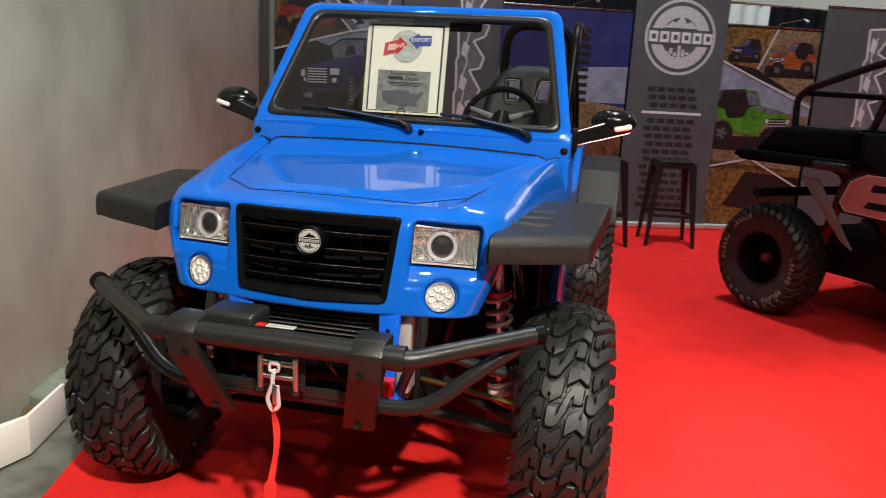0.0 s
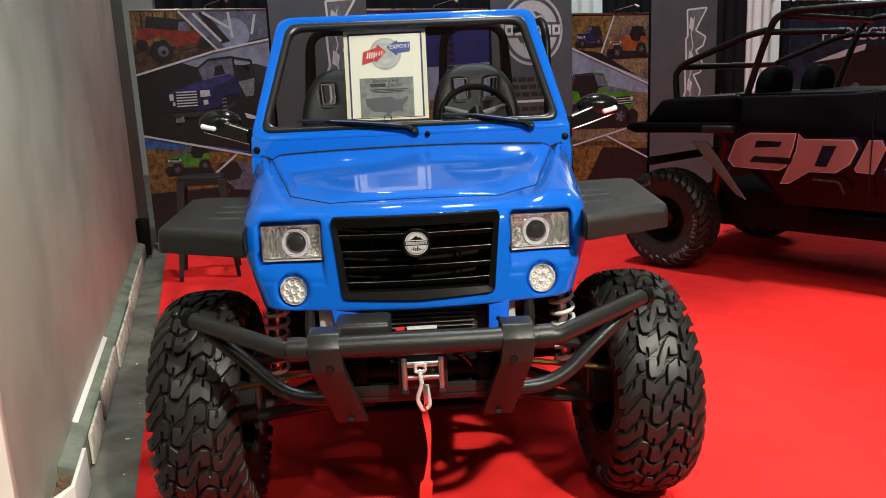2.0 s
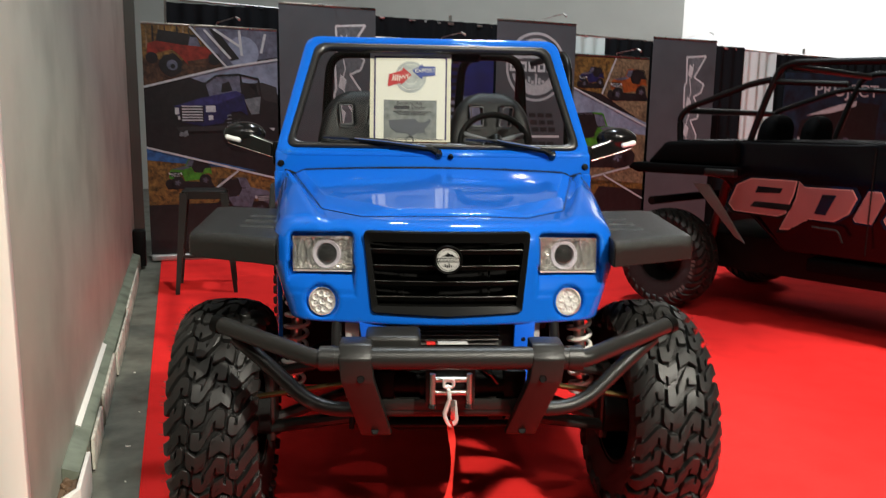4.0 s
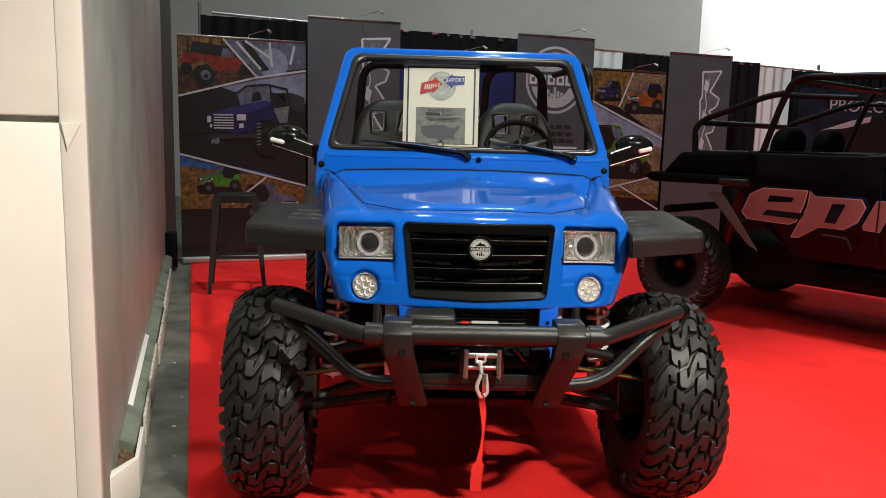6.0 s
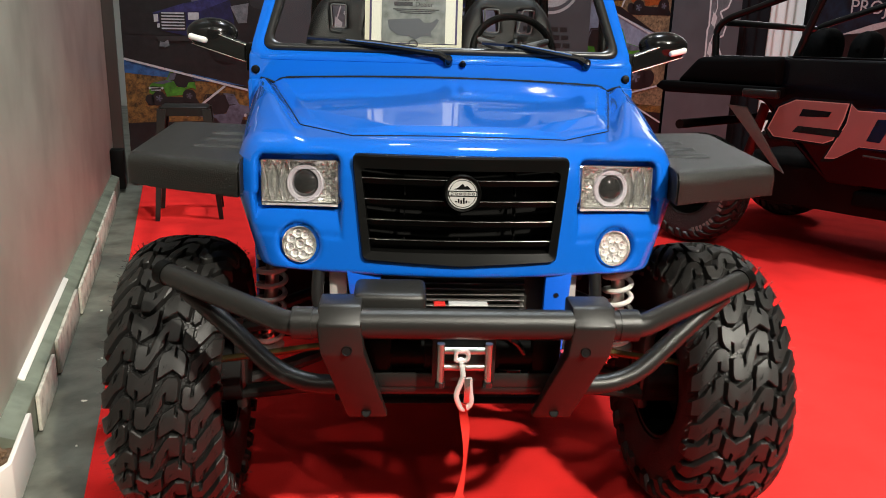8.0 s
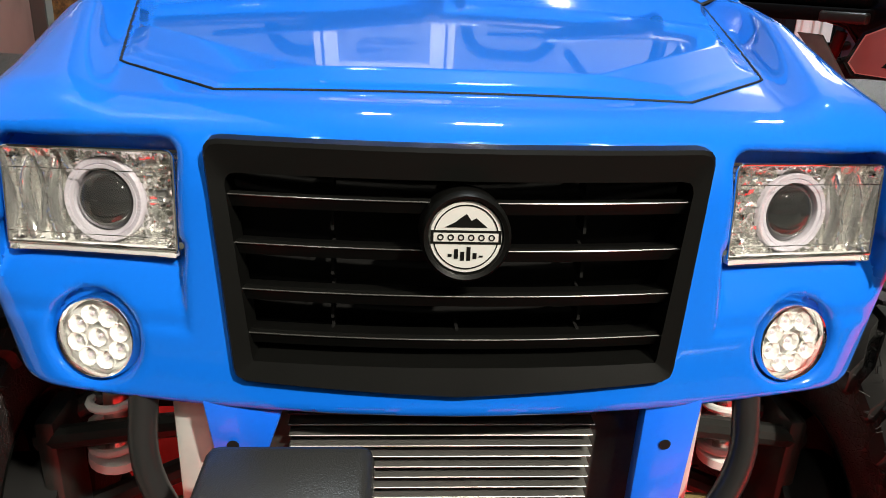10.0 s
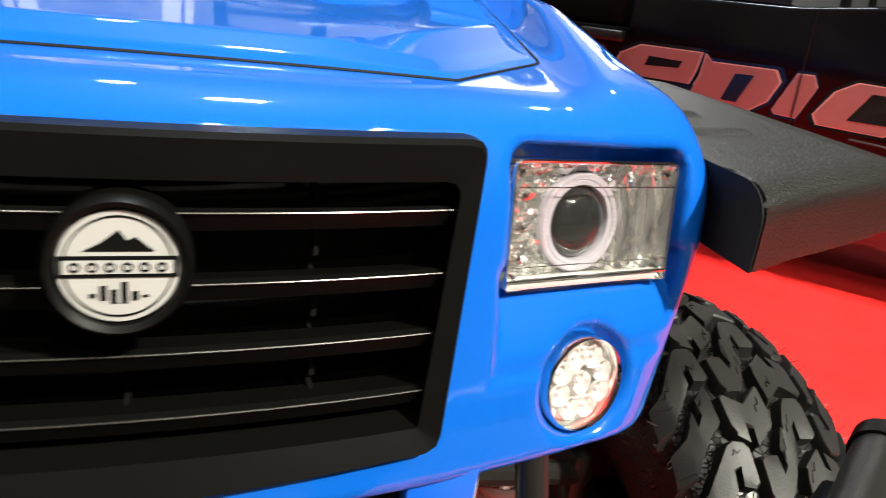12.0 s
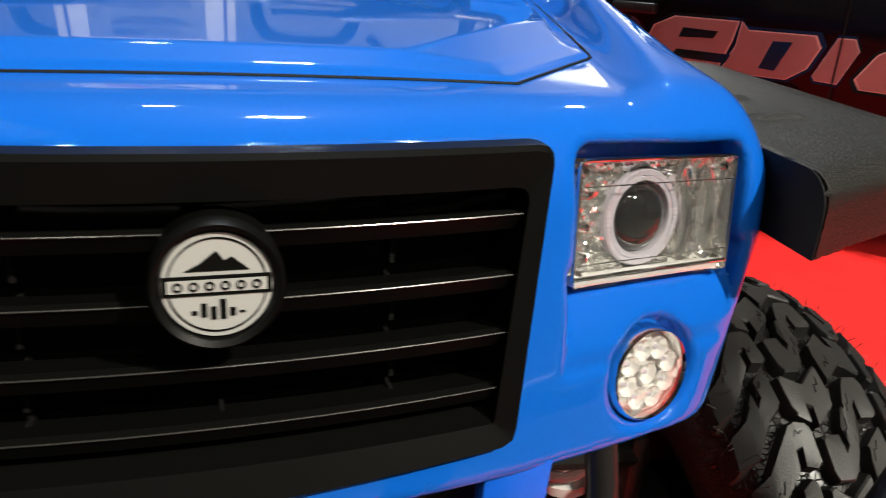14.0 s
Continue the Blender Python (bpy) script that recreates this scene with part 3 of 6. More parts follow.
shell = without(shell, lambda x, y, z: (grille_2d(x, z) < -0.002) & (y > face_y(x, z) + 0.03))
body = part("body", shell, BLUE, buggy, "glossy blue moulded hood and nose", 60)
# Solid near-black block in place of the shaded hollow.
part("engine_bay_shade", rbox((-0.30, 0.10, 0.80), (0.30, 0.75, 1.085), 0.02), DARK, buggy, "near-black block for the shade behind the grille")


def surface_z(x, y):
    """Height of the shell's top at x, y."""
    lowz, top = 1.0, 1.30
    for _ in range(40):
        mid = (lowz + top) / 2
        if front_shell(np.array(x), np.array(y), np.array(mid)) < 0:
            lowz = mid
        else:
            top = mid
    return lowz


def hood_seam():
    corners = [(-0.520, 0.86), (-0.363, 0.250), (-0.237, 0.131), (0.0, 0.131), (0.237, 0.131), (0.363, 0.250), (0.520, 0.86)]
    pts = []
    for (x0, y0), (x1, y1) in zip(corners, corners[1:]):
        n = max(4, int(math.hypot(x1 - x0, y1 - y0) / 0.005))
        pts += [(x0 + (x1 - x0) * i / n, y0 + (y1 - y0) * i / n) for i in range(n)]
    bpy.context.view_layer.update()
    path = []
    for x, y in pts:
        hit, at, _, _ = body.ray_cast(Vector((x, y, 1.5)), Vector((0, 0, -1)))
        if hit and y < 0.855:
            path.append(tuple(at))
    back = [(x, 0.8675, surface_z(x, 0.860) + 0.001) for x in [-0.575 + 1.15 * i / 60 for i in range(61)]]
    part("cowl_seam", tube(back, 0.0045, 6), DARK, body, "dark gap between hood and cowl")
    part("hood_seam", tube([(x, y, z + 0.0003) for x, y, z in path], 0.0017, 6), DARK, body, "dark shut line of the hood panel")


hood_seam()


def on_face(x, z, lift=0.0):
    """The plane of the nose at x, z: x to the right, y up, z out of the nose."""
    sx, sz = 0.66 * x, 0.15
    m = in_plane((x, float(face_y(x, z)), z), (1, sx, 0), (0, sz, 1))
    return m @ Matrix.Translation((0, 0, lift))


def grille():
    g = part("grille", grille_ring(), BLACK_SATIN, buggy, "satin black grille with four slats")
    for z in (0.927, 0.968, 1.010, 1.053):
        half = 0.207 + (z - 0.889) * 0.103 - 0.016
        pts = []
        s = Shape()
        cols = 13
        for k in range(cols):
            x = -half + 2 * half * k / (cols - 1)
            y = float(face_y(x, z)) + 0.003
            pts += [(x, y + 0.006, z + 0.0018), (x, y - 0.001, z), (x, y + 0.005, z - 0.012), (x, y + 0.040, z - 0.016), (x, y + 0.040, z - 0.008)]
        for k in range(cols - 1):
            for q in range(5):
                r = (q + 1) % 5
                s.f.append((k * 5 + q, k * 5 + r, (k + 1) * 5 + r, (k + 1) * 5 + q))
        s.v = pts
        # Bead added to draw the slat's highlight line.
        bead = tube([(-half + 2 * half * k / 12, float(face_y(-half + 2 * half * k / 12, z)) + 0.0015, z + 0.001) for k in range(13)], 0.0008, 6)
        part("slat", s, BLACK_SATIN, g, "", 20)
        part("slat_edge", bead, SLAT_EDGE, g, "thin paler bead for the highlight on the slat's edge")
    # Ribs and backing are near-black: the shade between slats is in their colour.
    for x in (-0.118, 0.0, 0.118):
        for i, z in enumerate((0.903, 0.940, 0.982, 1.024, 1.060)):
            if (i + int(x > 0.05)) % 2 == 0 or x:
                y = float(face_y(x, z)) + 0.030
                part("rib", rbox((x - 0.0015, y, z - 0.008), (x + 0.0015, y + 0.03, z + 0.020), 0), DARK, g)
    part("grille_back", rbox((-0.235, 0.085, 0.87), (0.235, 0.095, 1.10), 0), DARK, g, "black sheet put in for the shade behind the slats")


def grille_ring():
    """The grille's surround: a trapezium band laid on the curved nose."""
    s = Shape()
    out, inn = [], []
    ring = [(-0.2272, 1.089), (-0.2262, 1.0965), (-0.2225, 1.1012), (-0.2145, 1.103), (0.2145, 1.103), (0.2225, 1.1012), (0.2262, 1.0965), (0.2272, 1.089), (0.2072, 0.898), (0.2045, 0.8895), (0.196, 0.885), (0.0, 0.876), (-0.196, 0.885), (-0.2045, 0.8895), (-0.2072, 0.898)]
    for (x0, z0), (x1, z1) in zip(ring, ring[1:] + ring[:1]):
        steps = 24 if abs(x1 - x0) > 0.15 else 10 if abs(z1 - z0) > 0.1 else 2
        for i in range(steps):
            t = i / steps
            out.append((x0 + (x1 - x0) * t, z0 + (z1 - z0) * t))
    def inset(p):
        x, z = p
        k = 1 - 0.018 / (0.207 + (z - 0.889) * 0.103)
        return x * k, 0.9035 if z < 0.8945 else 0.9035 + (z - 0.894) / 0.209 * 0.171
    rows = []
    for p in out:
        q = inset(p)
        y0, y1 = float(face_y(p[0], p[1])), float(face_y(q[0], q[1]))
        a = 0.12
        mid = (p[0] + (q[0] - p[0]) * a, p[1] + (q[1] - p[1]) * a)
        rows.append([(p[0], y0 + 0.012, p[1]), (p[0], y0 - 0.006, p[1]), (mid[0], y0 - 0.010, mid[1]), (q[0], y1 - 0.004, q[1]), (q[0], y1 + 0.035, q[1])])
    n = len(rows)
    for i in range(n):
        j = (i + 1) % n
        for k in range(4):
            s.f.append((i * 5 + k, i * 5 + k + 1, j * 5 + k + 1, j * 5 + k))
    s.v = [v for r in rows for v in r]
    return s


grille()


def emblem():
    m = in_plane((0, -0.008, 1.032), (1, 0, 0), (0, 0.15, 1)) @ Matrix.Scale(1.07, 4)
    e = part("emblem", lathe([(0.0, 0.004), (0.030, 0.004), (0.031, 0.010), (0.034, 0.012), (0.0365, 0.008), (0.037, 0.0), (0.037, -0.03)], 40).moved(m), BLACK_SATIN, buggy, "round black-rimmed silver badge")
    part("badge_disc", lathe([(0.0, 0.0065), (0.029, 0.0065), (0.030, 0.004)], 40).moved(m), SILVER, e, "brushed silver disc")
    part("badge_ring", ring_sheet(0, 0, 0.0255, 0.0265, m, 0.0006, 0.0065), BLACK_SATIN, e)
    part("badge_band", sheet([(-0.0285, -0.0055), (0.0285, -0.0055), (0.0285, 0.0055), (-0.0285, 0.0055)], m, 0.0008, 0.0066), BLACK_SATIN, e)
    part("badge_bar", sheet([(-0.026, -0.0035), (0.026, -0.0035), (0.026, 0.0035), (-0.026, 0.0035)], m, 0.0006, 0.0076), SILVER, e)
    part("badge_peak", sheet([(-0.017, 0.008), (0.017, 0.008), (0.008, 0.0155), (0.004, 0.0135), (0.0, 0.019), (-0.009, 0.012)], m, 0.0006, 0.0066), BLACK_SATIN, e)
    for i in range(6):
        x = -0.0205 + i * 0.0082
        part("badge_mark", ring_sheet(x, 0, 0.0016, 0.0027, m, 0.0005, 0.0084, 10), BLACK_SATIN, e)
    for i in range(6):
        x = -0.0125 + i * 0.005
        hgt = (0.006, 0.010, 0.008, 0.012, 0.007, 0.005)[i]
        part("badge_block", sheet([(x - 0.0016, -0.020 + abs(x) * 0.3), (x + 0.0016, -0.020 + abs(x) * 0.3), (x + 0.0016, -0.020 + hgt), (x - 0.0016, -0.020 + hgt)], m, 0.0006, 0.0066), BLACK_SATIN, e)


emblem()


def headlight(sgn):
    cx, cz = sgn * 0.345, 1.0345
    m = on_face(cx, cz, -0.028) @ pose(0, 0, 0, 0, 0, -sgn * 2.3)
    W, H = 0.0850, 0.0492
    h = part("headlight", rbox((-W, -H, -0.020), (W, H, -0.010), 0.004).moved(m), CHROME, buggy, "rectangular clear headlight with round projector")
    bowl = Shape()
    nx, ny = 160, 96
    ex = -sgn * 0.008
    for j in range(ny):
        for i in range(nx):
            x, y = -W + 0.001 + (2 * W - 0.002) * i / (nx - 1), -H + 0.001 + (2 * H - 0.002) * j / (ny - 1)
            dx = x - ex
            r, az = math.hypot(dx, y), math.atan2(y, dx)
            z = -0.003 + 0.008 * max(0.0, (r - 0.040) / 0.06)
            base = z
            if r < 0.0405:
                bowl.v.append((x, y, z))
                continue
            if dx * sgn > 0 and abs(math.cos(az)) > 0.45:      # tall curved petals on the outer side
                u = (dx * sgn - 0.030 + (6.0 if math.floor((dx * sgn - 0.030) / 0.013) % 2 else -3.0) * y * y) / 0.013
                k = math.floor(u)
                z += (0.026 if k % 2 else -0.022) * ((u - k) - 0.5) ** 2 + 0.0015 * (k % 3) + (2.2 if k % 2 else -1.6) * y * y
                z += 0.0012 * math.sin(95 * y + 2.1 * k)
            else:                                   # broken facets, each tilted its own way
                gx, gy = math.floor(x / 0.0075 + 0.4 * math.sin(y * 90)), math.floor(y / 0.0062)
                tilt = math.sin(gx * 12.9898 + gy * 78.233) * 43758.5453
                tilt -= math.floor(tilt)
                z += 0.0030 * tilt + (tilt - 0.5) * 1.7 * ((x / 0.0075) % 1 - 0.5) * 0.0075 + (0.5 - ((tilt * 7) % 1)) * 1.7 * ((y / 0.0062) % 1 - 0.5) * 0.0062
            calm = min(1.0, (W - abs(x)) / 0.010, (H - abs(y)) / 0.010)
            z = base + (z - base) * calm + 0.012 * (1 - calm)   # the bowl turns forward into a plain rim
            bowl.v.append((x, y, z))
    for j in range(ny - 1):
        for i in range(nx - 1):
            bowl.f.append((j * nx + i, j * nx + i + 1, (j + 1) * nx + i + 1, (j + 1) * nx + i))
    part("reflector", bowl.moved(m), REFLECTOR, h, "fluted chrome reflector", 12)
    ring = lathe([(0.0290, -0.002), (0.0294, 0.0020), (0.0304, 0.0036), (0.0335, 0.0040), (0.0341, 0.0031), (0.0349, 0.0044), (0.0385, 0.0050), (0.0398, 0.0036), (0.0402, -0.002)], 192)
    ring.v = [(x, y, z + (0.0003 * math.sin(64 * math.atan2(y, x)) if 0.0345 < math.hypot(x, y) < 0.0399 else 0.0)) for x, y, z in ring.v]
    part("halo_ring", ring.moved(m @ Matrix.Translation((ex, 0, 0))), HALO, h, "translucent pale lavender halo ring")
    ball = lathe([(0.0, 0.0115), (0.007, 0.0110), (0.014, 0.0094), (0.021, 0.0064), (0.026, 0.0030), (0.0284, -0.001)], 40)
    part("projector_lens", ball.moved(m @ Matrix.Translation((ex, 0, 0))), LENS_DARK, h, "dark glass projector lens")
    for y in (-0.030, 0.030):
        part("lens_line", tube([(-W + 0.003, y, 0.0165), (W - 0.003, y, 0.0165)], 0.0005, 6).moved(m), CHROME, h)
    part("lower_ledge", rbox((-W + 0.002, -H + 0.001, 0.004), (W - 0.002, -H + 0.010, 0.014), 0.002).moved(m), LED_CUP, h, "bright lower ledge")
    for sx in (-1, 1):
        for sy in (-1, 1):
            part("corner_screw", lathe([(0.0, 0.004), (0.003, 0.0035), (0.005, 0.0)], 12).moved(m @ Matrix.Translation((sx * (W - 0.008), sy * (H - 0.009), 0.009))), CHROME, h)
    for k in range(3):
        part("lamp_bead", lathe([(0.0, 0.006), (0.003, 0.005), (0.0045, 0.0)], 10).moved(m @ Matrix.Translation((-sgn * 0.072, -0.026 + k * 0.024, 0.006))), CHROME, h)
    cov = Shape()
    for j in range(9):
        for i in range(13):
            x, y = -W + 2 * W * i / 12, -H + 2 * H * j / 8
            cov.v.append((x, y, 0.016 + 0.006 * (1 - (x / W) ** 2) * (1 - (y / H) ** 2)))
    for j in range(8):
        for i in range(12):
            cov.f.append((j * 13 + i, j * 13 + i + 1, (j + 1) * 13 + i + 1, (j + 1) * 13 + i))
    c = part("lamp_cover", cov.moved(m), CLEAR, h, "clear curved lamp cover")
    c.visible_shadow = False
    path = [(-W, -H), (W, -H), (W, H), (-W, H)]
    rr = rounded_path([(x, y, 0.014) for x, y in path + path[:2]], 0.008, 4)[5:-5]
    part("lamp_rim", tube(rr + [rr[0]], 0.0018, 8).moved(m), CHROME, h, "thin bright rim")


headlight(-1), headlight(1)


def fog_lamp(sgn):
    m = on_face(sgn * 0.342, 0.907, -0.012) @ Matrix.Scale(1.12, 4)
    f = part("fog_lamp", lathe([(0.0, -0.012), (0.030, -0.010), (0.0325, 0.006), (0.0345, 0.009), (0.0365, 0.006), (0.037, -0.010)], 40).moved(m), CHROME, buggy, "round chrome fog lamp with clear beads")
    for k in range(9):
        rr, a = (0.0, 0.0) if k == 0 else (0.0205, k * math.pi / 4 + 0.3)
        cm = m @ Matrix.Translation((rr * math.cos(a), rr * math.sin(a), 0.002))
        cup = part("lamp_cup", lathe([(0.0020, -0.007), (0.0045, -0.005), (0.0078, 0.0), (0.0086, 0.0025), (0.0090, 0.0)], 9).moved(cm), LED_CUP, f, "small fluted lamp cup", 10)
        part("lamp_bead", lathe([(0.0, 0.001), (0.0018, 0.0), (0.0024, -0.007)], 8).moved(cm), HALO, f)
    part("lamp_plate", lathe([(0.0, -0.001), (0.031, -0.001), (0.032, -0.004)], 32).moved(m), LED_CUP, f)
    cov = lathe([(0.0, 0.0125), (0.012, 0.0118), (0.024, 0.0098), (0.033, 0.0075)], 40)
    c = part("lamp_cover", cov.moved(m), CLEAR, f, "clear domed lamp cover")
    c.visible_shadow = False


fog_lamp(-1), fog_lamp(1)


def windscreen():
    """Blue cowl and windscreen frame, black seal, glass, bolts, wipers, washer nozzle."""
    b0, b1 = Vector((0, 0.889, 1.254)), Vector((0, 1.195, 1.702))
    up = (b1 - b0).normalized()
    H = (b1 - b0).length
    m = in_plane(b0, (1, 0, 0), up)
    cowl = prism([(0.871, 1.150), (0.871, 1.193), (0.885, 1.260), (0.920, 1.277), (1.01, 1.277), (1.01, 1.15)], "x", -0.597, 0.597, 0.010, 3)
    c = part("cowl", cowl, BLUE, buggy, "blue cowl panel under the windscreen")
    for x in (-0.575, 0.575):
        part("bolt", lathe([(0.0, 0.008), (0.009, 0.007), (0.0125, 0.003), (0.013, 0.0)], 20).moved(Matrix.Translation((x, 0.874, 1.216)) @ pose(0, 0, 0, 80)), BLACK_SATIN, c, "black round bolt cap")
    outer = closed_loop([(-0.598, -0.01, 0), (0.598, -0.01, 0), (0.505, H, 0), (-0.505, H, 0)], 0.055)
    inner = closed_loop([(-0.560, 0.022, 0), (0.560, 0.022, 0), (0.470, H - 0.035, 0), (-0.470, H - 0.035, 0)], 0.045)
    part("windscreen_frame", band(outer, inner, -0.030, 0.006).moved(m), BLUE, buggy, "blue windscreen frame", 40)
    seal_in = closed_loop([(-0.532, 0.045, 0), (0.532, 0.045, 0), (0.447, H - 0.062, 0), (-0.447, H - 0.062, 0)], 0.045)
    part("windscreen_seal", band(inner, seal_in, -0.012, 0.012, 0.005).moved(m), SEAL, buggy, "shiny black rubber windscreen seal", 50)
    g = sheet([(p[0], p[1]) for p in seal_in], m, 0.004, 0.0)
    pane = part("windscreen_glass", g, PANE, buggy, "clear flat windscreen glass")
    pane.visible_shadow = False
    # wipers
    for bx, tx in ((0.015, -0.42), (0.447, 0.12)):
        w = part("wiper", tube([(bx, -0.006, 0.018), (bx - 0.03, 0.006, 0.030), ((bx + tx) / 2, 0.034, 0.028), (tx + 0.10, 0.050, 0.022)], [0.013, 0.011, 0.008, 0.006], 8).moved(m), BLACK_SATIN, buggy, "black wiper arm")
        # Bright strip added for the shine along the arm.
        part("wiper_shine", tube([(bx - 0.05, 0.012, 0.0405), ((bx + tx) / 2, 0.036, 0.0370), (tx + 0.12, 0.050, 0.0285)], 0.0026, 6).moved(m), STEEL, w, "steel strip standing for the shine along the wiper arm")
        part("wiper_blade", tube([(bx - 0.10, 0.036, 0.017), ((bx + tx) / 2 - 0.02, 0.052, 0.017), (tx, 0.062, 0.016)], 0.0065, 6).moved(m), SEAL, w)
        part("wiper_pivot", lathe([(0.0, 0.024), (0.010, 0.022), (0.014, 0.012), (0.014, -0.01)], 16).moved(m @ Matrix.Translation((bx, -0.006, 0.01))), BLACK_GLOSS, w)
    part("washer_nozzle", lathe([(0.0, 0.016), (0.005, 0.015), (0.008, 0.008), (0.011, 0.0)], 14).moved(m @ Matrix.Translation((0.060, -0.012, 0.006))), BLACK_SATIN, buggy, "small black washer nozzle")
    part("inner_mirror", rbox((0.02, 1.21, 1.615), (0.20, 1.24, 1.665), 0.015, 3), BLACK_SATIN, buggy, "black interior mirror")


def closed_loop(pts, r, steps=6):
    P = [Vector(p) for p in pts]
    out = []
    n = len(P)
    for i in range(n):
        a, b, c = P[i - 1], P[i], P[(i + 1) % n]
        p, q = b + (a - b).normalized() * r, b + (c - b).normalized() * r
        for k in range(steps + 1):
            t = k / steps
            out.append(p * (1 - t) ** 2 + b * 2 * t * (1 - t) + q * t * t)
    return out


def band(outer, inner, z0, z1, dome=0.003):
    """A frame between two loops of the same count, from z0 to z1, softly domed."""
    s = Shape()
    n = len(outer)
    for o, i in zip(outer, inner):
        mid = (o + i) / 2
        e = o + (i - o) * 0.12
        f = o + (i - o) * 0.88
        s.v += [(o.x, o.y, z0), (o.x, o.y, z1 - dome), (e.x, e.y, z1), (mid.x, mid.y, z1 + dome * 0.6), (f.x, f.y, z1), (i.x, i.y, z1 - dome), (i.x, i.y, z0)]
    for a in range(n):
        b = (a + 1) % n
        for k in range(7):
            l = (k + 1) % 7
            s.f.append((a * 7 + k, b * 7 + k, b * 7 + l, a * 7 + l))
    return s


windscreen()


def side_mirror(sgn):
    def low_z(x):
        return 1.231 + (x - 0.62) * 0.285

    def mid_y(x):
        return 0.965 + (x - 0.61) * 0.30

    def pod(x, y, z):
        # a wedge-shaped arm that opens towards a fat dome
        up = np.minimum(1.287 + (x - 0.61) * 0.34, 1.332)
        wedge = smax(smax(z - up, low_z(x) - z, 0.01), np.abs(y - mid_y(x)) - 0.022 - 0.08 * np.clip(x - 0.61, 0, 0.19), 0.012)
        wedge = smax(smax(wedge, x - 0.800, 0.03), 0.612 - x, 0.008)
        q = np.sqrt(((x - 0.733) / 0.080) ** 2 + ((y - 1.020) / 0.062) ** 2 + ((z - 1.318) / 0.046) ** 2)
        return smin(wedge, (q - 1) * 0.045, 0.006)
    s = skin(pod, (0.59, 0.87, 1.20), (0.84, 1.12, 1.39), 0.005)
    lens = rbox((-0.032, -0.010, -0.0105), (0.032, 0.012, 0.0105), 0.0095, 3).moved(pose(0.768, 0.970, 1.301, 0, -12, 14))

    def front(x, lift):
        return mid_y(x) - 0.023 - 0.08 * (x - 0.61) + lift
    strip = tube([(x, front(x, 0.002) - 0.002, 1.287 + (x - 0.61) * 0.34 - 0.004) for x in (0.612, 0.64, 0.68, 0.715)], 0.0010, 8)
    low = tube([(x, front(x, 0.003), low_z(x) + 0.004) for x in (0.614, 0.66, 0.70, 0.74, 0.775, 0.792)], 0.0010, 8)
    bracket = rbox((0.588, 0.930, 1.205), (0.614, 0.985, 1.292), 0.006)
    if sgn < 0:
        for o in (s, lens, strip, low, bracket):
            o.mirrored()
    p = part("side_mirror", s, MIRROR_SHELL, buggy, "glossy black door mirror with clear indicator", 60)
    part("indicator", lens, AMBER, p, "clear white indicator lens")
    part("chrome_strip", strip, STEEL, p, "thin chrome strip")
    part("chrome_strip", low, STEEL, p, "thin chrome strip")
    part("mirror_bracket", bracket, BLACK_SATIN, p)


side_mirror(-1), side_mirror(1)


def front_fender(sgn):
    def flare(x, y, z):
        # flat shelf with a turned-down lip and a squared front
        outer = x - (0.714 + 0.07 * np.clip(y - 0.10, 0, 0.6))
        frontc = (0.016 + (x - 0.462) * 0.34 - y) * 0.95
        crown = 1.079 + 0.015 * np.clip(y - 0.1, 0, 0.5) + 0.030 * (x - 0.467) - 0.15 * np.clip(y - 0.56, 0, 1)
        lip = crown - 0.070
        crown = crown - 0.10 * np.clip(outer + 0.045, 0, 0.1)
        for ry in (0.21, 0.30, 0.39):
            crown = crown + 0.006 * np.exp(-((y - ry) / 0.010) ** 4) * np.clip((0.60 - x) / 0.01, 0, 1)
        d = smax(smax(z - crown, frontc, 0.030), outer, 0.014)
        hollow = smax(smax(smax(z - crown + 0.014, frontc + 0.014, 0.02), outer + 0.014, 0.03), (0.472 + 0.10 * y) - x, 0.01)
        d = np.maximum(d, -hollow)
        d = np.maximum(d, lip - z)
        d = np.maximum(d, (0.458 + 0.10 * y) - x)
        return np.maximum(d, y - 0.68)
    s = skin(flare, (0.44, 0.0, 0.94), (0.78, 0.70, 1.11), 0.005)
    if sgn < 0:
        s.mirrored()
    f = part("fender", s, BLACK_PLASTIC, buggy, "textured black plastic fender flare", 50)
    arc = [(0.046 - 0.032 * math.sin(math.radians(a)), 1.0475 + 0.031 * math.cos(math.radians(a))) for a in range(0, 91, 15)]
    cheek = prism([(0.24, 1.0095), (0.24, 1.0785)] + arc + [(0.014, 1.0095)], "x", 0.4556, 0.4572)
    cheek.v = [(x + 0.10 * y, y, z) for x, y, z in cheek.v]
    part("inner_cheek", cheek.mirrored() if sgn < 0 else cheek, DARK, f, "smooth black inner liner")


front_fender(-1), front_fender(1)


# wheels
def tyre_surface(a, th, R, half, lift=0.0):
    """A point on the tyre: a across (-1.25 to 1.25, past 1 on the sidewall), th round it, lift outwards."""
    prof = abs(a)
    x = half * a if prof <= 1 else half * math.copysign(1 + 0.02 * (prof - 1), a)
    r = R - 0.030 * prof ** 3.2 if prof <= 1 else R - 0.030 - (prof - 1) * 0.22
    nx = math.copysign(min(1.0, 0.25 * prof ** 4), a) if prof <= 1 else math.copysign(0.9, a)
    nr = math.sqrt(max(0.0, 1 - min(1, nx * nx)))
    x, r = x + nx * lift, r + nr * lift
    return (x, -r * math.cos(th), r * math.sin(th))


def swerve(a):
    """How far round the tyre a groove has run at a, in pitches."""
    return 0.40 * a + 0.17 * math.sin(a * 7.0)


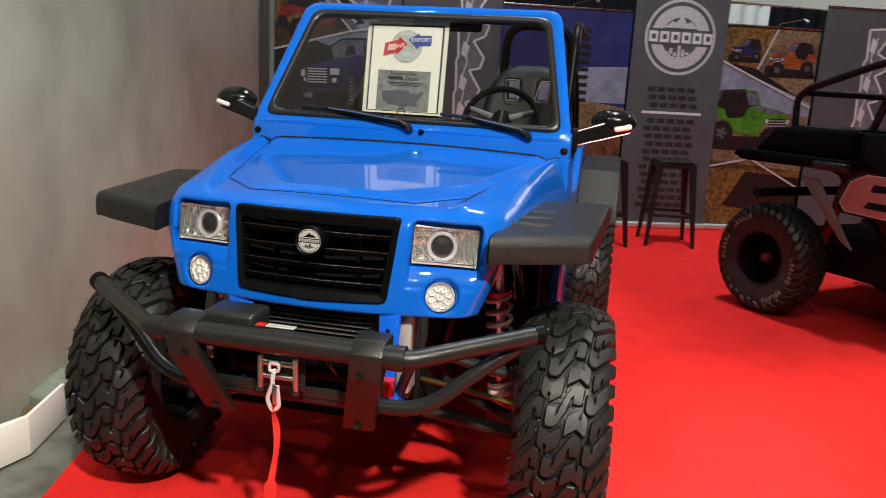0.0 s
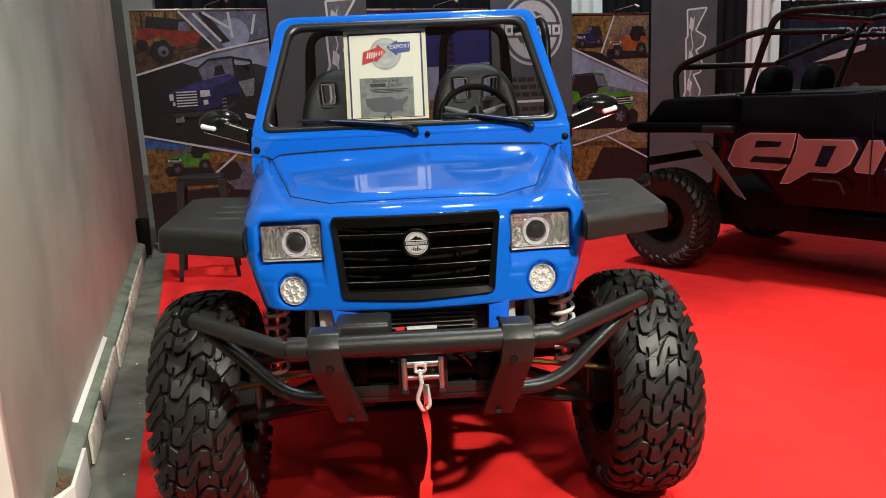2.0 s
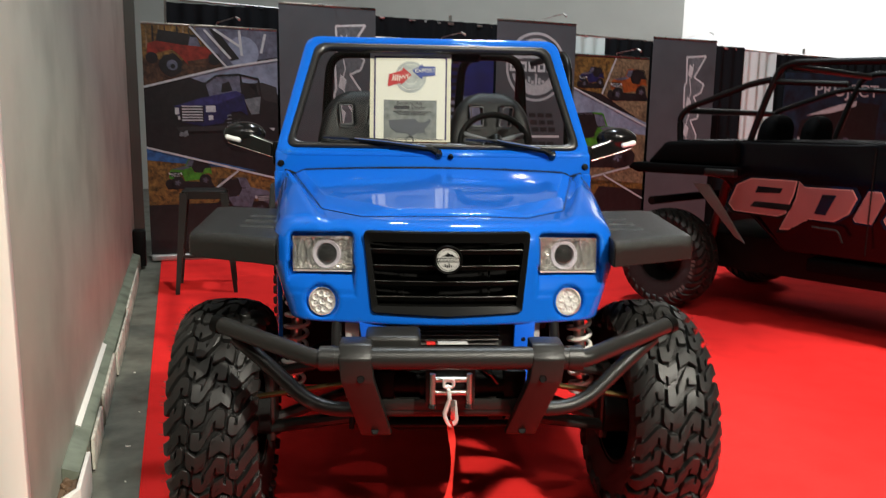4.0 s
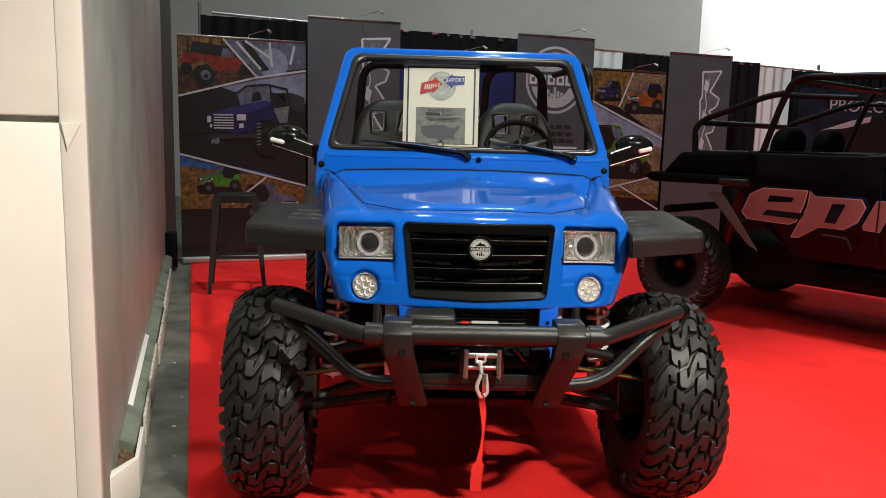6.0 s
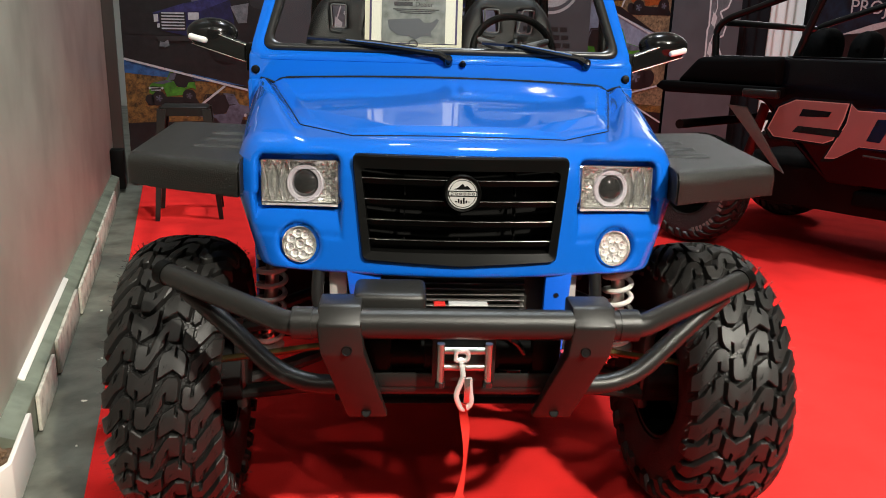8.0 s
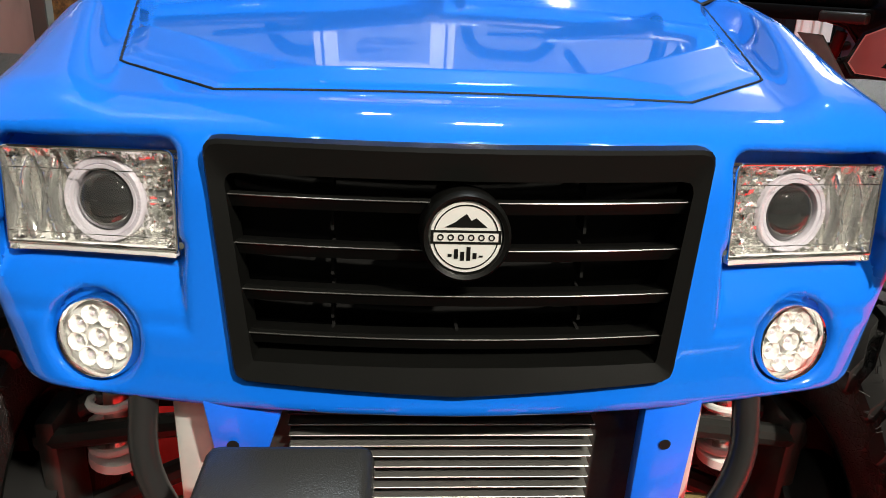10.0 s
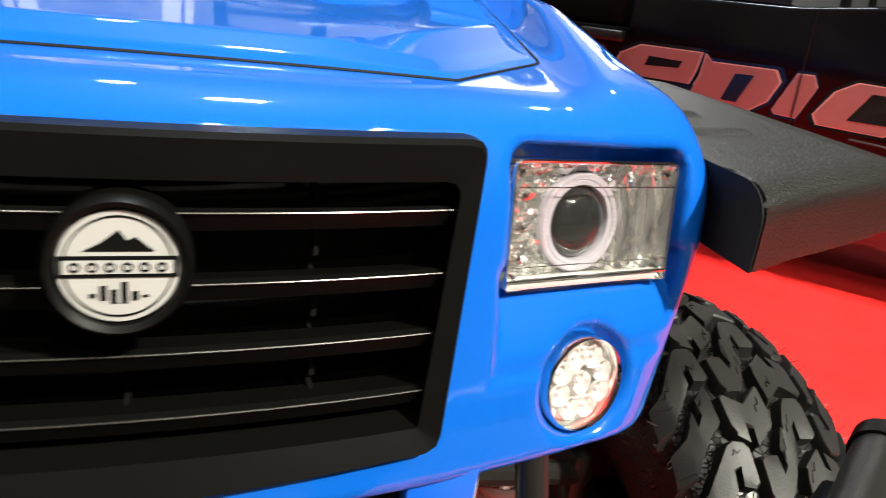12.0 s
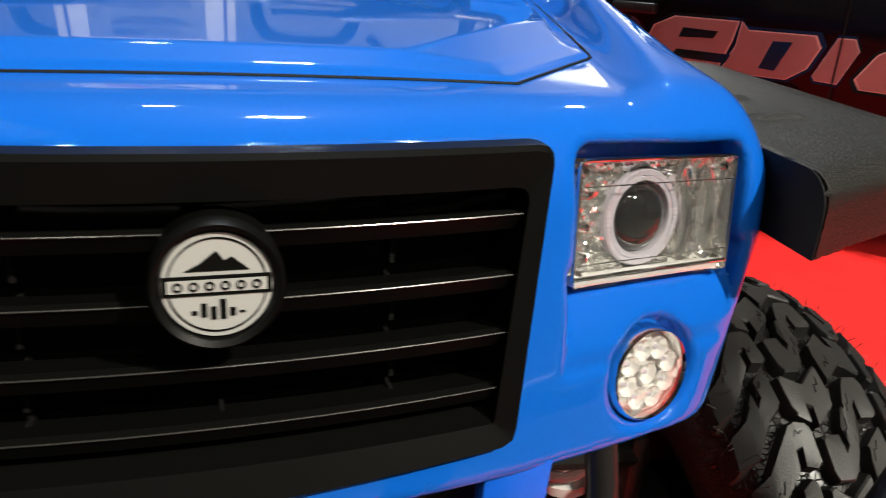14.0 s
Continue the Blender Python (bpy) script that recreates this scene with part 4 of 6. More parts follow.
LUGS = [  # across: from, to; round: from, to (in pitches); the notch: where, which edge; how the ends slant
    (0.03, 0.55, 0.04, 0.45, 0.36, 1, 0.10),
    (0.61, 1.20, 0.00, 0.41, 0.80, 0, 0.10),
    (-0.03, 0.42, 0.54, 0.95, 0.17, 0, 0.10),
    (0.48, 1.13, 0.51, 0.92, 0.66, 1, 0.10),
]


def tyre_mesh(R=0.358, half=0.112, rim=0.165):
    s = Shape()
    prof = [-1.9, -1.7, -1.45, -1.25, -1.1, -1.0, -0.9, -0.7, -0.45, -0.2, 0, 0.2, 0.45, 0.7, 0.9, 1.0, 1.1, 1.25, 1.45, 1.7, 1.9]
    seg = 72
    base = R - 0.018
    for i in range(seg):
        th = 2 * math.pi * i / seg
        for a in prof:
            k = abs(a)
            if k <= 1:
                s.v.append(tyre_surface(a, th, base, half))
            else:
                t = (k - 1) / 0.9
                bulge = half * (1.0 + 0.07 * math.sin(t * math.pi))
                r = base - 0.030 - t * (base - 0.030 - rim)
                s.v.append((math.copysign(bulge, a) * (1 - 0.12 * t * t), -r * math.cos(th), r * math.sin(th)))
    n = len(prof)
    for i in range(seg):
        j = (i + 1) % seg
        for k in range(n - 1):
            s.f.append((i * n + k, j * n + k, j * n + k + 1, i * n + k + 1))
    return s


def lug_shape(lug, side, shift, R=0.358, half=0.112, step=2 * math.pi / 17, hgt=0.018):
    """One rubber block of the tread: a swerving bar with slanted ends, a square notch and a chamfered top."""
    a0, a1, c0, c1, notch, edge, slant = lug
    base = R - 0.018
    cuts = [a0, a0 + 0.05]
    cuts += [notch - 0.036, notch - 0.035, notch + 0.035, notch + 0.036] + [a1 - 0.05, a1]
    if a1 > 1:
        cuts += [0.90, 0.97, 1.03, 1.08]
    cuts = sorted(set(cuts))
    rows = []
    for inset, lift in ((-0.010, -0.004), (0.010, hgt - 0.0025), (0.028, hgt)):
        row = []
        for a in cuts:
            lo, hi = c0 + inset, c1 - inset
            if abs(a - notch) < 0.0355 + inset * 0.03:
                if edge:
                    hi -= 0.15
                else:
                    lo += 0.15
            end = min(a - a0, a1 - a)
            if end < 0.04:
                lo, hi = lo + 0.05, hi - 0.05
            aa = a + (inset * 0.6 if a - a0 < 0.01 else -inset * 0.6 if a1 - a < 0.01 else 0)
            if a > 1:
                lo, hi = lo + 0.03, hi - 0.03
            for c in (lo, hi):
                ac = aa + slant * (c - c0 - 0.2)
                row.append(tyre_surface(side * ac, side * (c + swerve(aa)) * step + shift * step, base, half, lift))
        rows.append(row)
    n = len(cuts)
    s = Shape()
    s.v = rows[0] + rows[1] + rows[2]
    loop = [2 * k for k in range(n)] + [2 * k + 1 for k in range(n - 1, -1, -1)]
    for lev in (0, 1):
        for q in range(2 * n):
            u, v = loop[q], loop[(q + 1) % (2 * n)]
            s.f.append((lev * 2 * n + u, lev * 2 * n + v, (lev + 1) * 2 * n + v, (lev + 1) * 2 * n + u))
    for k in range(n - 1):
        s.f.append((4 * n + 2 * k, 4 * n + 2 * k + 2, 4 * n + 2 * k + 3, 4 * n + 2 * k + 1))
    s.f = [f[::-1] for f in s.f]
    return s


def sipes(R=0.358, half=0.112, step=2 * math.pi / 17):
    """Near-black strips on the blocks' tops, drawn for the shade in short crooked cuts."""
    rnd = random.Random(5)
    s = Shape()
    for i in range(17):
        for side in (1, -1):
            for lug in LUGS:
                a0, a1, c0, c1 = lug[:4]
                for k in range(2):
                    a, c = a0 + (a1 - a0) * (0.15 + 0.45 * k), c0 + (0.08 if (k + i) % 2 else 0.24)
                    if a > 0.93 or abs(a - lug[4]) < 0.07:
                        continue
                    pts = []
                    for q in range(4):
                        pts.append((a + 0.032 * q + rnd.uniform(-0.008, 0.008), c + (0.05 if q % 2 else 0.0) + rnd.uniform(-0.02, 0.02)))
                    pts = [tyre_surface(side * u, side * (v + swerve(u)) * step + (i + (0.1 if side > 0 else 0.6)) * step, R - 0.018, half, 0.0181) for u, v in pts]
                    t = tube(pts, 0.00065, 4)
                    s.add(t.v, t.f)
    return s


def whiskers(R=0.358, half=0.112):
    """Thin moulding hairs along both shoulders."""
    rnd = random.Random(8)
    s = Shape()
    for i in range(130):
        th = i * 2 * math.pi / 170 + rnd.uniform(-0.01, 0.01)
        for side in (1, -1):
            a = side * rnd.uniform(0.93, 1.06)
            p0, p1 = Vector(tyre_surface(a, th, R - 0.018, half, 0.015)), Vector(tyre_surface(a, th + rnd.uniform(-0.02, 0.02), R - 0.018, half, 0.027))
            t = tube([p0, p1 + Vector((side * 0.003, 0, 0))], 0.0005, 4)
            s.add(t.v, t.f)
    return s


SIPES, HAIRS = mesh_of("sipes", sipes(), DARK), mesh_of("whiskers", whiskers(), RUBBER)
TYRE = mesh_of("tyre", tyre_mesh(), WEB, 32)
BLOCKS = [mesh_of("tread_block", lug_shape(lug, side, 0.1 if side > 0 else 0.6), RUBBER, 30) for side in (1, -1) for lug in LUGS]
TREAD = mesh_of("tread", joined(*[lug_shape(lug, side, i + (0.1 if side > 0 else 0.6)) for i in range(17) for side in (1, -1) for lug in LUGS]), RUBBER, 30)
RIM = mesh_of("rim", joined(
    lathe([(0.0, 0.02), (0.05, 0.02), (0.06, 0.0), (0.130, -0.02), (0.144, 0.03), (0.162, 0.085), (0.173, 0.105), (0.175, 0.10), (0.166, 0.06), (0.164, -0.09), (0.175, -0.105)], 40, "x")), BLACK_SATIN)


def wheel(x, y, R, parent, turn=0, steer=0.0, name="wheel"):
    ground = 0.1224 - 0.0219 * y      # the carpet's height below the raked body
    m = pose(x, y, R + ground - 0.004, 0, 0, (0 if x > 0 else 180) + steer) @ pose(0, 0, 0, turn)
    w = new(name, RIM)
    w.parent, w.matrix_basis = parent, m
    w["label"] = "black wheel with knobbly off-road tyre"
    part("tyre", TYRE, RUBBER, w, "knobbly black off-road tyre")
    if y < 1:
        for i in range(17):
            for me in BLOCKS:
                part("tread_block", me, RUBBER, w).matrix_basis = pose(0, 0, 0, -360 / 17 * i)
        tagged(part("sipe_shade", SIPES, DARK, w), kind="stuff")
        tagged(part("moulding_fuzz", HAIRS, RUBBER, w), kind="stuff")
    else:
        tagged(part("tread", TREAD, RUBBER, w), kind="stuff")
    return w


for i, (x, y) in enumerate(((-0.668, 0.325), (0.668, 0.325), (-0.668, 2.26), (0.668, 2.26))):
    wheel(x, y, 0.358, buggy, 7 * i, 2.6 if y < 1 else 0.0)


def bumper():
    bar = tube([(-0.315, -0.222, 0.830), (0.315, -0.222, 0.830)], 0.0285, 20)
    b = part("bumper", bar, POWDER, buggy, "black powder-coated tubular front bumper")
    for s in (-1, 1):
        part("bumper_wing", tube(rounded_path([(s * 0.30, -0.222, 0.828), (s * 0.335, -0.218, 0.828), (s * 0.608, -0.034, 0.862)], 0.05), 0.0225, 18), POWDER, b)
        part("sleeve", tube([(s * 0.285, -0.222, 0.830), (s * 0.322, -0.221, 0.830)], 0.0305, 18), POWDER, b)
        part("end_cap", tube([(s * 0.596, -0.0415, 0.8605), (s * 0.614, -0.030, 0.863)], 0.0255, 18), BLACK_SATIN, b, "black plastic end cap")
        # channel bracket: flat top, front plate that leans back and inward as it falls
        prof = [(-0.160, 0.867), (-0.225, 0.867), (-0.256, 0.838), (-0.246, 0.775), (-0.155, 0.598), (-0.130, 0.598), (-0.205, 0.770), (-0.200, 0.800), (-0.160, 0.800)]
        plate = prism(prof, "x", 0.195, 0.276, 0.006, 2)
        for i, (x, y, z) in enumerate(plate.v):
            k = max(0.0, (0.80 - z) / 0.2)
            plate.v[i] = (x - 0.048 * k, y, z)
        if s < 0:
            plate.mirrored()
        br = part("bumper_bracket", plate, POWDER, b, "folded black steel bumper bracket", 30)
        for z, x, y in ((0.786, 0.222, -0.2485), (0.615, 0.190, -0.165)):
            d = lathe([(0.0, 0.001), (0.0075, 0.001), (0.009, 0.003), (0.010, 0.0)], 16).moved(Matrix.Translation((s * x, y, z)) @ pose(0, 0, 0, 85 if z > 0.7 else 62))
            # Near-black disc on the plate for the shade in its hole.
            part("bolt_hole", d, DARK, br)
    part("lower_bar", tube(rounded_path([(-0.56, -0.05, 0.830), (-0.47, -0.085, 0.765), (-0.345, -0.130, 0.660), (0.345, -0.130, 0.660), (0.47, -0.085, 0.765), (0.56, -0.05, 0.830)], 0.10, 8), 0.0195, 16), POWDER, b)
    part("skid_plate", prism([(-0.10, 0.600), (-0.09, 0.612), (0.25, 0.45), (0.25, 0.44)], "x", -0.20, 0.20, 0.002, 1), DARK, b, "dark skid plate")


bumper()


def winch():
    drum = tube([(-0.15, -0.10, 0.725), (0.15, -0.10, 0.725)], 0.042, 20)
    w = part("winch", drum, BLACK_SATIN, buggy, "black electric winch behind the bumper")
    part("winch_end", rbox((-0.21, -0.145, 0.68), (-0.14, -0.055, 0.77), 0.01), BLACK_SATIN, w)
    part("winch_end", rbox((0.14, -0.145, 0.68), (0.20, -0.055, 0.77), 0.01), BLACK_SATIN, w)
    part("winch_plate", rbox((-0.19, -0.152, 0.665), (0.19, -0.146, 0.695), 0.002), POWDER, w)
    part("cable_coil", tube([(-0.075, -0.10, 0.725), (0.075, -0.10, 0.725)], 0.047, 20), DARK, w, "dark rope on the drum")
    part("winch_hose", tube(rounded_path([(0.07, -0.10, 0.755), (0.10, -0.14, 0.77), (0.14, -0.13, 0.71), (0.13, -0.10, 0.66)], 0.04), 0.008, 10), BLACK_GLOSS, w)
    part("control_box", rbox((-0.215, -0.185, 0.80), (-0.075, -0.08, 0.872), 0.012, 3), POWDER, buggy, "black winch control box")
    lab = part("label_plate", rbox((-0.062, -0.200, 0.856), (-0.040, -0.180, 0.8595), 0.0008, 1), RED_PAINT, b_parent(), "small red warning label")
    part("label_plate", rbox((-0.034, -0.204, 0.858), (0.040, -0.183, 0.8612), 0.0008, 1), SILVER, b_parent(), "silver bar label")
    f = part("fairlead", rbox((-0.062, -0.185, 0.695), (0.062, -0.178, 0.79), 0.002), POWDER, buggy, "steel roller fairlead")
    for x in (-0.046, 0.046):
        part("roller", tube([(x, -0.205, 0.704), (x, -0.205, 0.783)], 0.0075, 14), STEEL, f)
        part("roller_pin", tube([(x, -0.205, 0.694), (x, -0.205, 0.704)], 0.0105, 12), BLACK_GLOSS, f)
    for z in (0.766, 0.732):
        part("roller", tube([(-0.042, -0.200, z), (0.042, -0.200, z)], 0.0070, 14), STEEL, f)
    h = part("tow_hook", tube([(-0.008, -0.205, 0.752), (-0.006, -0.222, 0.742), (-0.004, -0.228, 0.725)], 0.0055, 10), HOOK, buggy, "chrome tow hook with a red pull strap")
    part("hook_eye", tube(rounded_path([(-0.018, -0.214, 0.752), (-0.018, -0.214, 0.772), (0.006, -0.214, 0.772), (0.006, -0.214, 0.752), (-0.018, -0.214, 0.752)], 0.010), 0.0042, 8), HOOK, h)
    part("hook_bow", tube(rounded_path([(-0.004, -0.228, 0.725), (-0.018, -0.230, 0.685), (-0.004, -0.230, 0.655), (0.014, -0.230, 0.668), (0.008, -0.228, 0.722)], 0.012), 0.0055, 10), HOOK, h)
    part("hook_latch", rbox((-0.002, -0.2345, 0.672), (0.010, -0.2285, 0.725), 0.002), STEEL, h)
    strap = Shape()
    n = 26
    for i in range(n):
        t = i / (n - 1)
        z = 0.672 - 0.292 * t
        cx = -0.005 + 0.010 * math.sin(t * 5.0) + 0.006 * t
        cy = -0.232 + 0.006 * math.sin(t * 7.0)
        w2 = 0.016 if t > 0.68 else 0.008 + 0.010 * max(0, 0.25 - t)
        ang = 0.0 if t > 0.7 else 1.0 * math.sin((0.7 - t) * 6)
        ux, uy = math.cos(ang) * w2, math.sin(ang) * w2
        for dx, dy in ((-1, -0.0012), (1, -0.0012), (1, 0.0012), (-1, 0.0012)):
            strap.v.append((cx + dx * ux, cy + dx * uy + dy, z))
    for i in range(n - 1):
        for k in range(4):
            l = (k + 1) % 4
            strap.f.append((i * 4 + l, i * 4 + k, i * 4 + 4 + k, i * 4 + 4 + l))
    strap.f += [(0, 1, 2, 3), tuple((n - 1) * 4 + k for k in (3, 2, 1, 0))]
    part("pull_strap", strap, STRAP, h, "twisted red webbing pull strap", 60)


def b_parent():
    return next(o for o in buggy.children if o.name.startswith("bumper"))


winch()


def chassis():
    r = part("radiator", rbox((-0.275, 0.055, 0.60), (0.262, 0.10, 0.855), 0.004), CORE, buggy, "radiator with bare aluminium side tanks")
    for x0, x1 in ((-0.280, -0.240), (0.228, 0.266)):
        part("side_tank", rbox((x0, 0.04, 0.62), (x1, 0.11, 0.848), 0.006), ALLOY, r, "bare aluminium side tank")
    for i in range(10):
        z = 0.715 + i * 0.0132
        part("fin", rbox((-0.165, 0.034, z), (0.150, 0.053, z + 0.0017), 0.0006, 1), FIN, r, "thin bright cooler fin")
    part("cooler_edge", rbox((-0.17, 0.022, 0.700), (0.13, 0.05, 0.712), 0.002), ALLOY, r)
    for s in (-1, 1):
        strut = prism([(s * 0.185, 0.60), (s * 0.232, 0.60), (s * 0.245, 0.86), (s * 0.188, 0.86)], "y", 0.002, 0.020, 0.003)
        if s < 0:
            strut = prism([(-0.232, 0.800), (-0.180, 0.800), (-0.160, 0.86), (-0.240, 0.86)], "y", 0.002, 0.020, 0.003)
        t = part("frame_tab", strut, BLUE_MATT, buggy, "blue painted frame tab")
        # No hole is cut here: a dark disc gives its shade.
        part("bolt_hole", lathe([(0.0, 0.001), (0.006, 0.001)], 14).moved(Matrix.Translation((s * 0.213, 0.0015, 0.808)) @ pose(0, 0, 0, 90)), DARK, t)
        part("coolant_hose", tube(rounded_path([(s * 0.30, 0.03, 0.86), (s * 0.305, 0.01, 0.78), (s * 0.27, 0.0, 0.70), (s * 0.24, 0.05, 0.62)], 0.05), 0.014, 12), SEAL, buggy, "black rubber hose")
        # coil-over damper
        top, low = Vector((s * 0.440, 0.36, 0.93)), Vector((s * 0.478, 0.37, 0.50))
        d = part("shock_absorber", tube([top, low], 0.018, 12), STEEL, buggy, "coil-over shock absorber with grey spring")
        ax = (low - top).normalized()
        u = ax.cross(Vector((0, 1, 0))).normalized()
        w = ax.cross(u)
        pts = []
        for i in range(8 * 16):
            a = i / 16
            p = top + ax * (0.10 + 0.31 * a / 8) + (u * math.cos(a * 2 * math.pi) + w * math.sin(a * 2 * math.pi)) * 0.036
            pts.append(p)
        part("spring", tube(pts, 0.0068, 8), SPRING, d, "grey coil spring")
        part("spring_seat", tube([top + ax * 0.085, top + ax * 0.10], 0.040, 18), RED_PAINT, d, "red spring collar")
        part("spring_seat", tube([top + ax * 0.40, top + ax * 0.415], 0.042, 18), SPRING, d)
        part("reservoir", tube([top + Vector((s * 0.03, 0.09, 0.02)), top + Vector((s * 0.05, 0.10, -0.13))], 0.026, 16), BLACK_GLOSS, d, "black damper reservoir")
        # arms and steering rod
        part("suspension_arm", tube([(s * 0.20, 0.22, 0.50), (s * 0.55, 0.30, 0.42)], 0.020, 10), POWDER, buggy, "black suspension arm")
        part("suspension_arm", tube([(s * 0.20, 0.50, 0.50), (s * 0.55, 0.36, 0.42)], 0.020, 10), POWDER, buggy, "black suspension arm")
        part("suspension_arm", tube([(s * 0.24, 0.24, 0.68), (s * 0.55, 0.30, 0.60)], 0.017, 10), POWDER, buggy, "black suspension arm")
        part("suspension_arm", tube([(s * 0.24, 0.50, 0.68), (s * 0.55, 0.36, 0.60)], 0.017, 10), POWDER, buggy, "black suspension arm")
        part("steering_rod", tube([(s * 0.22, 0.14, 0.635), (s * 0.34, 0.14, 0.62), (s * 0.57, 0.15, 0.58)], 0.0085, 10), BRASS, buggy, "yellow zinc steering rod")
        part("rod_boot", tube([(s * 0.20, 0.14, 0.638), (s * 0.27, 0.14, 0.629)], 0.019, 12), SEAL, buggy, "ribbed black boot")
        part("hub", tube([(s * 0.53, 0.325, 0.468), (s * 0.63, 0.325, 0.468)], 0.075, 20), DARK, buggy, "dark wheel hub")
        part("knuckle", rbox((min(s * 0.52, s * 0.55), 0.28, 0.38), (max(s * 0.52, s * 0.55), 0.37, 0.64), 0.01), POWDER, buggy, "black steering knuckle")
        part("reservoir_bottle", tube([(s * 0.235, -0.055, 0.655), (s * 0.235, -0.055, 0.70)], 0.016, 14), RED_PAINT, buggy, "red capped fitting") if s > 0 else None
        # main rails and tub sides
        part("chassis_rail", tube([(s * 0.22, 0.02, 0.60), (s * 0.22, 1.0, 0.44), (s * 0.34, 1.25, 0.40), (s * 0.34, 2.6, 0.42)], 0.026, 12), BLUE_MATT, buggy, "blue tubular chassis rail")
        part("tower", tube([(s * 0.36, 0.42, 0.95), (s * 0.24, 0.42, 0.48)], 0.020, 12), POWDER, buggy, "black shock tower tube")
        part("tub_side", prism([(0.86, 0.46), (0.86, 1.19), (1.05, 1.19), (1.25, 0.98), (1.75, 0.98), (2.00, 1.12), (2.55, 1.12), (2.55, 0.80), (1.95, 0.80), (1.75, 0.46)], "x", min(s * 0.56, s * 0.60), max(s * 0.56, s * 0.60), 0.012, 2), BLUE, buggy, "blue body side with open doorway")
        part("rear_fender", prism([(1.78, 0.80), (1.90, 1.03), (2.60, 1.03), (2.72, 0.80), (2.68, 0.79), (2.57, 0.99), (1.93, 0.99), (1.82, 0.79)], "x", min(s * 0.60, s * 0.79), max(s * 0.60, s * 0.79), 0.006, 2), BLACK_PLASTIC, buggy, "textured black rear fender")
        # Near-black panels added for the shade under the body; they hide bright carpet.
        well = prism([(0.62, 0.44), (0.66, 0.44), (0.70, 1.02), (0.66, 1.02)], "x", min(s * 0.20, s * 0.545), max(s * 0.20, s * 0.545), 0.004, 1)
        part("wheel_well_shade", well, DARK, buggy, "near-black panel added for the dark of the wheel well")
        part("inner_shade_plate", prism([(0.10, 0.50), (0.64, 0.46), (0.66, 0.90), (0.14, 0.90)], "x", min(s * 0.26, s * 0.275), max(s * 0.26, s * 0.275), 0.003, 1), DARK, buggy, "near-black inner plate added to darken the underside")
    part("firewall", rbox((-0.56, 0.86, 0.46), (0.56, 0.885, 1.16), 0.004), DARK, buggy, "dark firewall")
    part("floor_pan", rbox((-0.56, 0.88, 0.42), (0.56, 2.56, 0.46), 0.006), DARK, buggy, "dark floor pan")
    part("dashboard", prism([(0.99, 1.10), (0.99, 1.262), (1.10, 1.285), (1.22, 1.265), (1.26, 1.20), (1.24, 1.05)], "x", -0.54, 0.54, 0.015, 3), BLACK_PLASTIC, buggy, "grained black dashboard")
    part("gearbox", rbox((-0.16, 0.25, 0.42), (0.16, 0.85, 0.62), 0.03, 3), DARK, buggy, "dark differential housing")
    part("rear_panel", rbox((-0.56, 2.52, 0.46), (0.56, 2.56, 1.0), 0.006), BLUE, buggy, "blue rear panel")


chassis()


